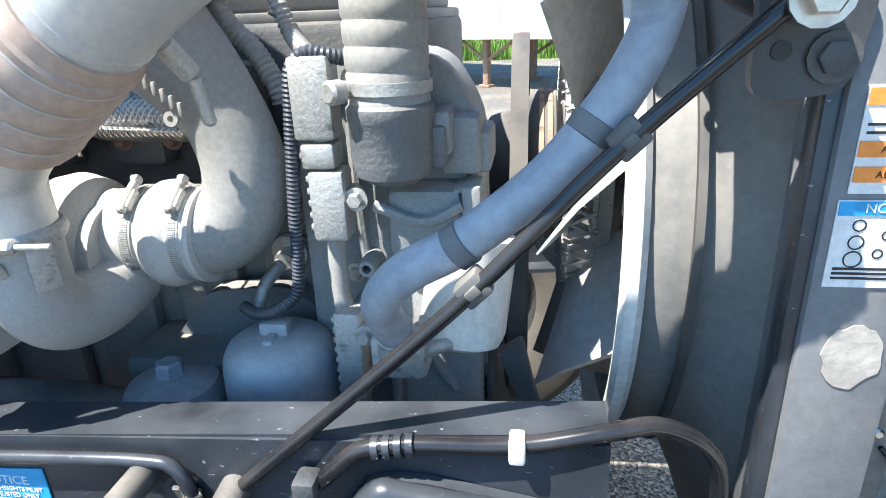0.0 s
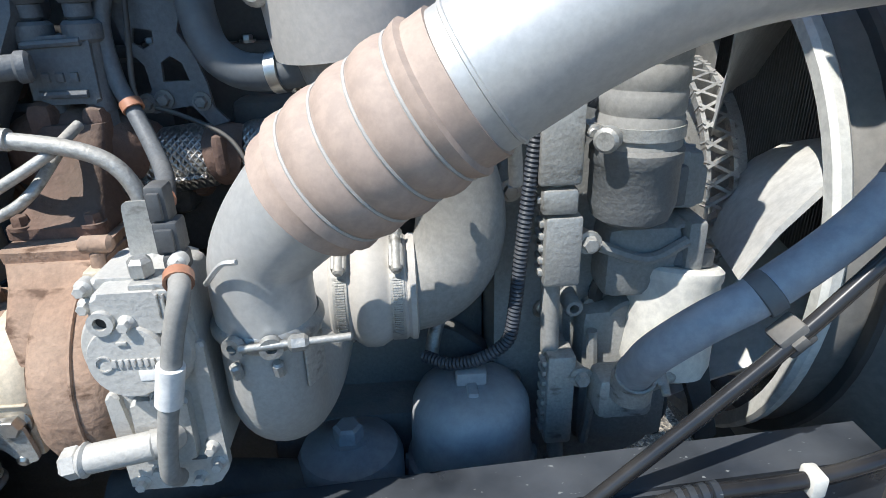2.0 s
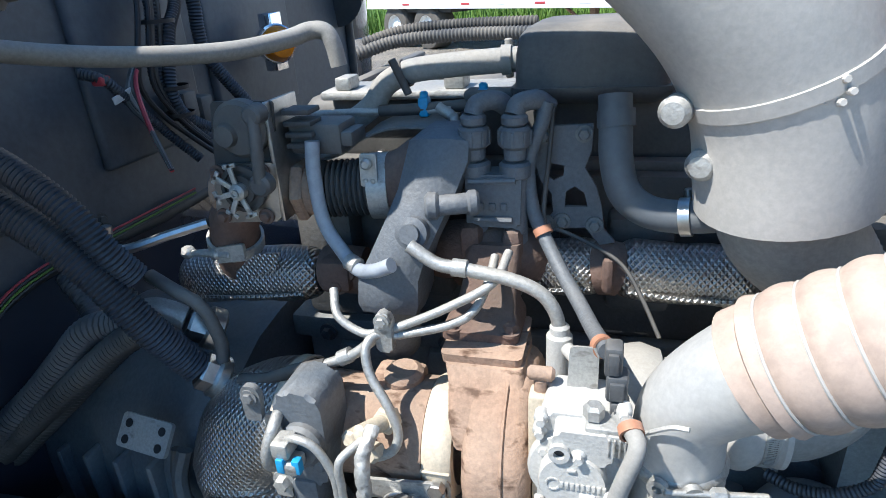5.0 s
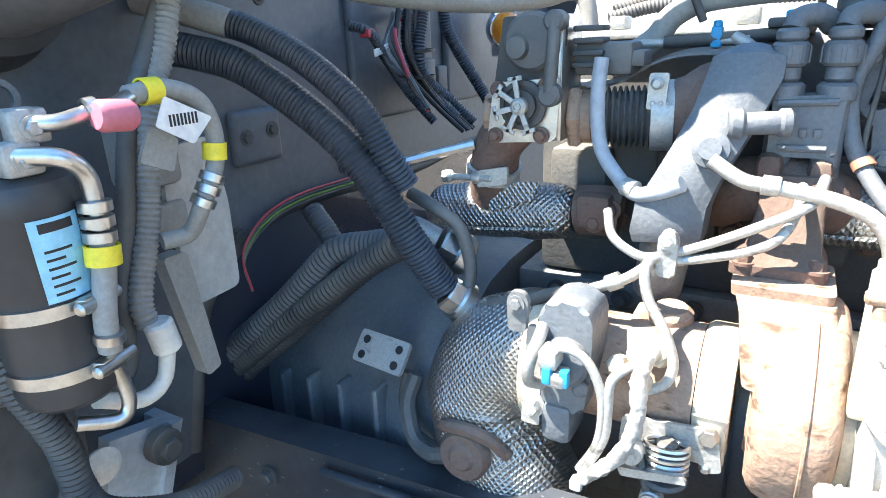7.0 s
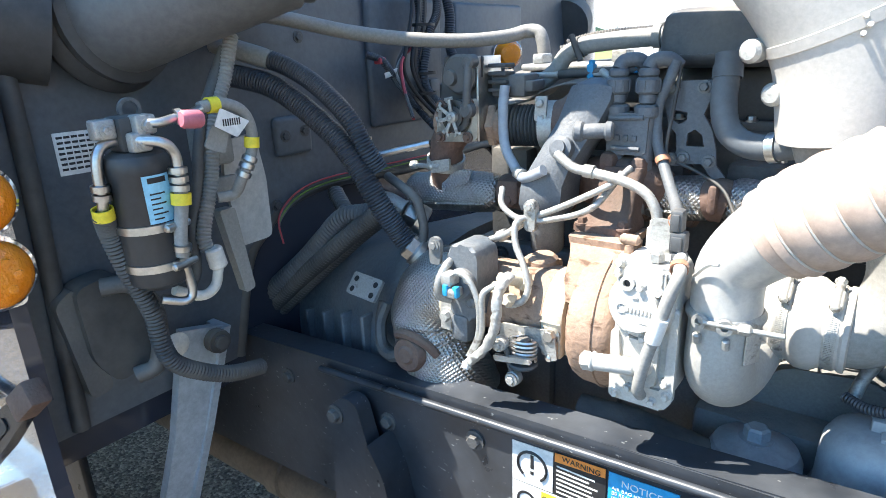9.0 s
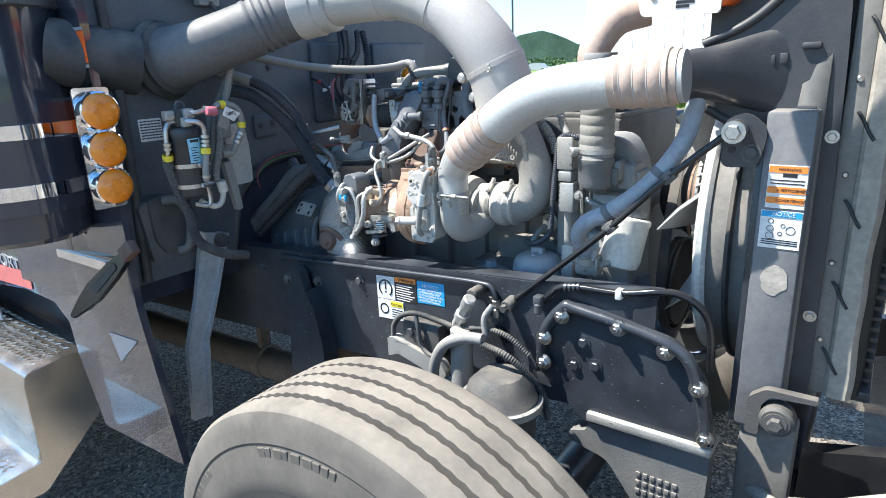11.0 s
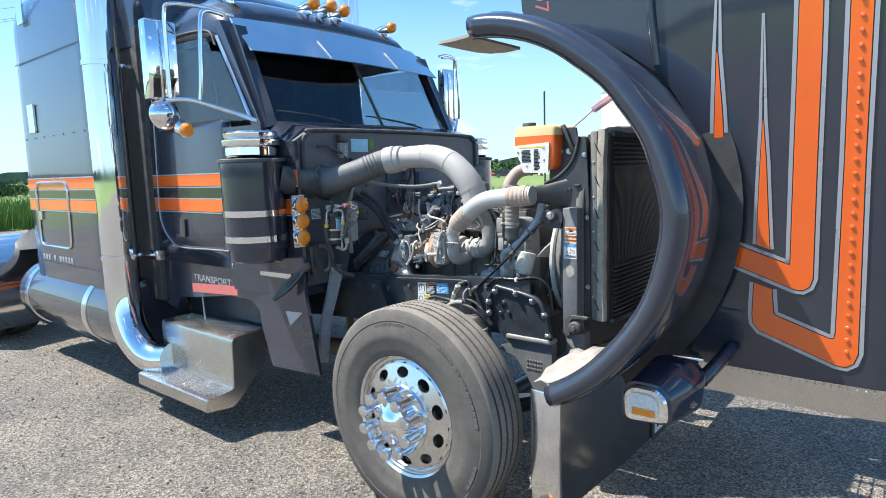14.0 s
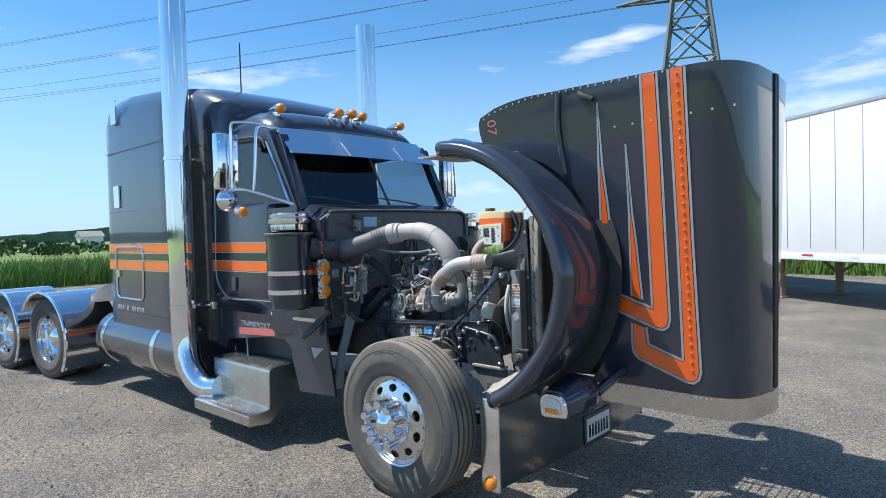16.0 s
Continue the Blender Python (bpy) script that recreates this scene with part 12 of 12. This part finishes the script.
# ---- yard and distance ----
def build_trailer():
    tr = thing("semi_trailer", (1.0, 12.8, 0), "white box semi-trailer parked on the lot", "trailer")
    d = Vector((5.2, -3.6, 0)).normalized()
    m = Matrix.Translation((-6.7, 15.6, 0)) @ Matrix.Rotation(math.atan2(d.y, d.x), 4, "Z")
    bm = B()
    box(bm, (0, 0, 0.98), (16.1, 2.6, 4.0), 0.02, m=m)
    part("box_body", bm, "white", tr)
    bm = B()
    box(bm, (0, -0.012, 0.95), (16.1, 0.05, 1.10), 0.004, m=m)
    part("bottom_rail", bm, "white", tr)
    bm = B()
    box(bm, (0, -0.012, 3.98), (16.1, 0.05, 4.06), 0.004, m=m)
    part("top_rail", bm, "silver", tr)
    for k in range(26):
        bm = B()
        x = 0.35 + 0.62 * k
        box(bm, (x, -0.009, 1.20), (x + 0.012, 0.0, 3.98), 0.001, m=m)
        part("panel_seam", bm, "silver", tr)
    for k in range(14):
        bm = B()
        x = 0.5 + 1.1 * k
        box(bm, (x, -0.016, 1.03), (x + 0.28, -0.011, 1.075), 0.001, m=m)
        part("reflector", bm, "red" if k % 2 else "label", tr)
    for x in (1.1, 2.4):
        w = None
        bm = B()
        a, b = m @ Vector((x, 0.05, 0.51)), m @ Vector((x, 0.62, 0.51))
        mm = axis_m(b, a)
        lathe(bm, [(0.25, 0.0), (0.40, 0.0), (0.49, 0.02), (0.51, 0.05), (0.51, 0.52), (0.49, 0.55), (0.40, 0.57), (0.29, 0.56)], mm, 40)
        w = part("wheel", bm, "tyre", tr)
        bm = B()
        lathe(bm, [(0.295, 0.56), (0.285, 0.52), (0.25, 0.46), (0.13, 0.45), (0.12, 0.52), (0.0, 0.54)], mm, 32)
        part("rim", bm, "label", w)
    bm = B()
    box(bm, (0.6, 0.2, 0.85), (3.2, 2.4, 1.22), 0.02, m=m)
    box(bm, (0.2, 0.3, 0.95), (16.0, 0.42, 1.22), 0.01, m=m)
    box(bm, (0.2, 2.2, 0.95), (16.0, 2.32, 1.22), 0.01, m=m)
    part("underframe", bm, "irondark", tr)
    for y in (0.45, 2.1):
        bm = B()
        box(bm, (7.05, y - 0.06, 0.05), (7.18, y + 0.06, 1.22), 0.01, m=m)
        box(bm, (6.98, y - 0.12, 0.0), (7.25, y + 0.12, 0.05), 0.01, m=m)
        tube(bm, [m @ Vector((7.1, y, 0.5)), m @ Vector((8.3, y, 1.2))], 0.035, 8, smooth=False)
        tube(bm, [m @ Vector((7.1, y, 0.5)), m @ Vector((6.0, y, 1.2))], 0.035, 8, smooth=False)
        part("landing_leg", bm, "rust", tr)
    for k in range(5):
        bm = B()
        box(bm, (6.2 + 0.3 * k, -0.008, 2.0), (6.38 + 0.3 * k, -0.002, 2.3), 0.001, m=m)
        part("fleet_bar", bm, "plasticgrey", tr)
    return tr


build_trailer()


def drive_wheel(x, y):
    turn = Matrix.Translation((x, y, 0)) @ Matrix.Rotation(radians(9.0), 4, "Z")
    dw = thing("drive_wheel", (x, y, 0), "rear drive wheel with polished dished rim", "wheel", "drive wheels")
    m = turn @ Matrix.Translation((0, 0.14, 0.52)) @ Matrix.Rotation(radians(90), 4, "X")
    bm = B()
    lathe(bm, tyre_profile(0.52, 0.28, 0.288), m, 56)
    part("tyre", bm, "tyre", dw)
    bm = B()
    lathe(bm, [(0.288, 0.10), (0.30, 0.12), (0.296, 0.115), (0.28, 0.08), (0.27, -0.02), (0.22, -0.05), (0.15, -0.05), (0.14, 0.02), (0.10, 0.05), (0.0, 0.10)], m, 48)
    part("rim", bm, "chrome", dw)
    bm = B()
    lathe(bm, tyre_profile(0.52, 0.28, 0.288), turn @ Matrix.Translation((0, 0.47, 0.52)) @ Matrix.Rotation(radians(90), 4, "X"), 48)
    part("tyre", bm, "tyre", dw)
    fd = thing("half_fender", (x, y, 0.4), "polished half-round rear fender with orange line", "fender", "rear fenders")
    def at(r, deg, v):
        q = radians(deg)
        return tuple(turn @ Vector((r * math.cos(q), v, 0.52 + r * 0.98 * math.sin(q))))
    bm = B()
    loft(bm, [[at(0.62, d, -0.04), at(0.62, d, 0.62), at(0.612, d, 0.62), at(0.612, d, -0.04)] for d in range(-36, 150, 6)])
    part("shell", bm, "alu", fd)
    bm = B()
    tube(bm, [at(0.62, d, -0.045) for d in range(-36, 150, 6)], 0.022, 8, smooth=False)
    part("rolled_edge", bm, "chrome", fd)
    for d0 in (8, 12):
        bm = B()
        loft(bm, [[at(0.6215, d, -0.02), at(0.6215, d, 0.61), at(0.6235, d, 0.61), at(0.6235, d, -0.02)] for d in (d0, d0 + 1, d0 + 2)])
        part("stripe", bm, "orange", fd)


drive_wheel(-6.10, -1.54)
drive_wheel(-7.36, -1.74)

bm = B()
slab(bm, rounded([(-7.2, 1.02), (-6.0, 1.02), (-5.4, 1.2), (-4.9, 1.28), (-4.9, 1.05), (-6.0, 0.95), (-7.2, 0.92)], 0.05), 0.7, frame_xz(-0.35))
solo(part("fifth_wheel", bm, "irondark"), "greasy black fifth wheel plate behind the sleeper", "fifth wheel")
bm = B()
box(bm, (-5.05, -0.9, 1.22), (-4.85, -0.7, 1.48), 0.03)
solo(part("tool_box", bm, "red"), "small red box behind the sleeper", "box")


def pylon(at, h, turn):
    py = thing("transmission_tower", at, "tall steel lattice transmission tower", "pylon", "power line towers")
    c = Vector(at)
    rot = Matrix.Rotation(turn, 4, "Z")
    def corner(k, z):
        t = z / h
        w = (0.115 * h) * (1 - t) ** 1.15 + 0.016 * h
        sx, sy = ((-1, -1), (1, -1), (1, 1), (-1, 1))[k]
        return c + rot @ Vector((sx * w, sy * w, z))
    zs = [h * (1 - (1 - k / 9) ** 1.25) * 0.98 for k in range(10)]
    r = h * 0.0035
    for k in range(4):
        bm = B()
        tube(bm, [corner(k, z) for z in zs], r * 1.5, 5, smooth=False)
        part("leg", bm, "steelgrey", py)
    for a, b in zip(zs, zs[1:]):
        for k in range(4):
            k2 = (k + 1) % 4
            for p, q in ((corner(k, a), corner(k2, b)), (corner(k2, a), corner(k, b)), (corner(k, b), corner(k2, b))):
                bm = B()
                tube(bm, [p, q], r * 0.8, 4, smooth=False)
                part("brace", bm, "steelgrey", py)
    for z, w in ((h * 0.70, 0.20), (h * 0.82, 0.16), (h * 0.94, 0.12)):
        bm = B()
        for s in (-1, 1):
            tip = c + rot @ Vector((s * w * h, 0, z))
            for k in (0, 1, 2, 3):
                tube(bm, [corner(k, z + 0.02 * h * (k % 2)), tip], r, 4, smooth=False)
        part("cross_arm", bm, "steelgrey", py)


M["steelgrey"] = mat("weathered_lattice_steel", (0.16, 0.17, 0.18), 0.6, 0.4, var=0.2)
TW = (3.0 + 62 * math.cos(radians(109.6)), -3.9 + 62 * math.sin(radians(109.6)), 0.0)
pylon(TW, 33.0, radians(20))


def build_wires():
    for z0, off in ((23.0, -7), (23.0, 7), (27.2, -5.5), (27.2, 5.5), (31.0, -4), (31.0, 4), (24.5, 0)):
        bm = B()
        d = Vector((math.cos(radians(20)), math.sin(radians(20)), 0))
        base = Vector((TW[0], TW[1], z0)) + d * off
        pts = []
        for j in range(-12, 13):
            s = j * 30.0
            pts.append(base + Vector((-0.93, -0.36, 0)).normalized() * s + Vector((0, 0, 0.00022 * s * s - 0.02 * abs(s))))
        tube(bm, pts, 0.022, 5, smooth=False)
        solo(part("power_line", bm, "rubber"), "thin overhead power line wire", "power line", "power lines")


build_wires()


def grass_clump(bm, x, y, h, rnd):
    a = rnd.uniform(0, math.pi)
    w = rnd.uniform(0.012, 0.03)
    lean = Vector((rnd.uniform(-0.35, 0.35), rnd.uniform(-0.35, 0.35), 0)) * h
    d = Vector((math.cos(a), math.sin(a), 0)) * w
    p = Vector((x, y, 0))
    v = [bm.verts.new(p - d), bm.verts.new(p + d), bm.verts.new(p + lean * 0.4 + d * 0.8 + Vector((0, 0, h * 0.6))), bm.verts.new(p + lean * 0.4 - d * 0.8 + Vector((0, 0, h * 0.6))), bm.verts.new(p + lean + Vector((0, 0, h)))]
    bm.faces.new((v[0], v[1], v[2], v[3]))
    bm.faces.new((v[3], v[2], v[4]))


def build_grass():
    rnd = random.Random(5)
    bm = B()
    for k in range(16000):
        t = rnd.random()
        x = -24.0 - 9.0 * rnd.random() ** 1.5
        y = rnd.uniform(-6, 20)
        grass_clump(bm, x, y, rnd.uniform(0.5, 1.25), rnd)
    for k in range(15000):
        x = rnd.uniform(-24, 16)
        y = 19.0 + 6.0 * rnd.random() ** 1.6
        grass_clump(bm, x, y, rnd.uniform(0.35, 0.95), rnd)
    g = part("tall_grass", bm, "leaf", smooth=False)
    solo(g, "tall green grass along the lot's edge", "grass", kind="stuff")


build_grass()


def build_bushes():
    rnd = random.Random(9)
    bm = B()
    spots = []
    for k in range(46):
        a = radians(rnd.uniform(150, 178))
        r = rnd.uniform(85, 120)
        spots.append((r * math.cos(a), r * math.sin(a), rnd.uniform(1.2, 2.6)))
    for k in range(60):
        a = radians(rnd.uniform(95, 150))
        r = rnd.uniform(120, 190)
        spots.append((r * math.cos(a), r * math.sin(a), rnd.uniform(2, 4.5)))
    for x, y, h in spots:
        for j in range(70):
            u, v, w = rnd.gauss(0, 0.5), rnd.gauss(0, 0.5), rnd.random()
            p = Vector((x + u * h * 1.2, y + v * h * 1.2, h * (0.15 + 0.85 * w * (1 - 0.3 * (u * u + v * v)))))
            s = h * rnd.uniform(0.08, 0.2)
            n = Vector((rnd.gauss(0, 1), rnd.gauss(0, 1), rnd.gauss(0, 1))).normalized()
            t = n.orthogonal().normalized() * s
            b = n.cross(t)
            bm.faces.new([bm.verts.new(p + t), bm.verts.new(p + b), bm.verts.new(p - t), bm.verts.new(p - b)])
    g = part("bushes", bm, "forestleaf", smooth=False)
    solo(g, "dark green bushes across the field", "bushes", kind="stuff")


M["forestleaf"] = mat("bush_leaves", (0.05, 0.10, 0.03), 0.8, var=0.5, scale=0.4)
build_bushes()


def far_house():
    hs = thing("farm_house", (-150, 44, 0), "small white farm house far across the field", "house")
    bm = B()
    box(bm, (-152, 43, 0), (-148, 47.5, 2.7), 0.05)
    part("wall", bm, "white", hs)
    bm = B()
    loft(bm, [[(-152.3, 42.7, 2.7), (-147.7, 42.7, 2.7), (-150, 42.7, 4.0)], [(-152.3, 47.8, 2.7), (-147.7, 47.8, 2.7), (-150, 47.8, 4.0)]])
    part("roof", bm, "plasticgrey", hs, smooth=False)


far_house()


def far_cars():
    rnd = random.Random(2)
    for k in range(6):
        a = radians(117.5 + 2.2 * k * 0.9)
        r = 112 + 9 * (k % 3)
        c = Vector((1.5 + r * math.cos(a), -2.5 + r * math.sin(a), 0))
        cr = thing("parked_car", tuple(c), "small parked car far across the lot", "car", "parked cars")
        col = ("silver", "white", "blackpaint", "bluepaint", "red", "white")[k]
        bm = B()
        loft(bm, [[(c.x + x, c.y - 0.85, z) for x, z in ((-2.1, 0.3), (2.1, 0.3), (2.15, 0.75), (1.3, 0.92), (0.7, 1.42), (-1.1, 1.45), (-1.9, 0.95), (-2.15, 0.8))], [(c.x + x, c.y + 0.85, z) for x, z in ((-2.1, 0.3), (2.1, 0.3), (2.15, 0.75), (1.3, 0.92), (0.7, 1.42), (-1.1, 1.45), (-1.9, 0.95), (-2.15, 0.8))]])
        part("body", bm, col, cr)
        for x in (-1.3, 1.3):
            bm = B()
            cyl(bm, (c.x + x, c.y - 0.9, 0.32), (c.x + x, c.y - 0.7, 0.32), 0.32, 16)
            part("wheel", bm, "tyre", cr)
    bm = B()
    cyl(bm, (1.3 + 60 * math.cos(radians(119.7)), -2.45 + 60 * math.sin(radians(119.7)), 0), (1.3 + 60 * math.cos(radians(119.7)), -2.45 + 60 * math.sin(radians(119.7)), 9.0), 0.09, 10)
    solo(part("utility_pole", bm, "irondark"), "slim pole standing on the lot's far side", "pole")


far_cars()


def build_gravel():
    """Loose stones lying on the lot beside the truck, denser close by."""
    rnd = random.Random(12)
    verts, faces = [], []
    for k in range(42000):
        x = rnd.uniform(-7.5, 6.5)
        y = -0.4 - 6.5 * rnd.random() ** 1.25
        if rnd.random() < 0.15:
            y = rnd.uniform(-0.6, 6.0)
        s = 0.0032 + 0.008 * rnd.random() ** 4
        n = len(verts)
        a = rnd.uniform(0, 6.28)
        for j in range(4):
            q = a + j * 1.57 + rnd.uniform(-0.4, 0.4)
            r = s * rnd.uniform(0.7, 1.3)
            verts.append((x + r * math.cos(q), y + r * math.sin(q), -0.001))
        for j in range(4):
            q = a + j * 1.57 + rnd.uniform(-0.4, 0.4)
            r = s * rnd.uniform(0.35, 0.8)
            verts.append((x + r * math.cos(q), y + r * math.sin(q), s * rnd.uniform(0.6, 1.2)))
        faces.append((n + 4, n + 5, n + 6, n + 7))
        for j in range(4):
            j2 = (j + 1) % 4
            faces.append((n + j, n + j2, n + 4 + j2, n + 4 + j))
    me = bpy.data.meshes.new("gravel")
    me.from_pydata(verts, [], faces)
    me.materials.append(M["stone"])
    solo(new("gravel", me), "loose grey gravel stones on the lot", "gravel", kind="stuff")


build_gravel()
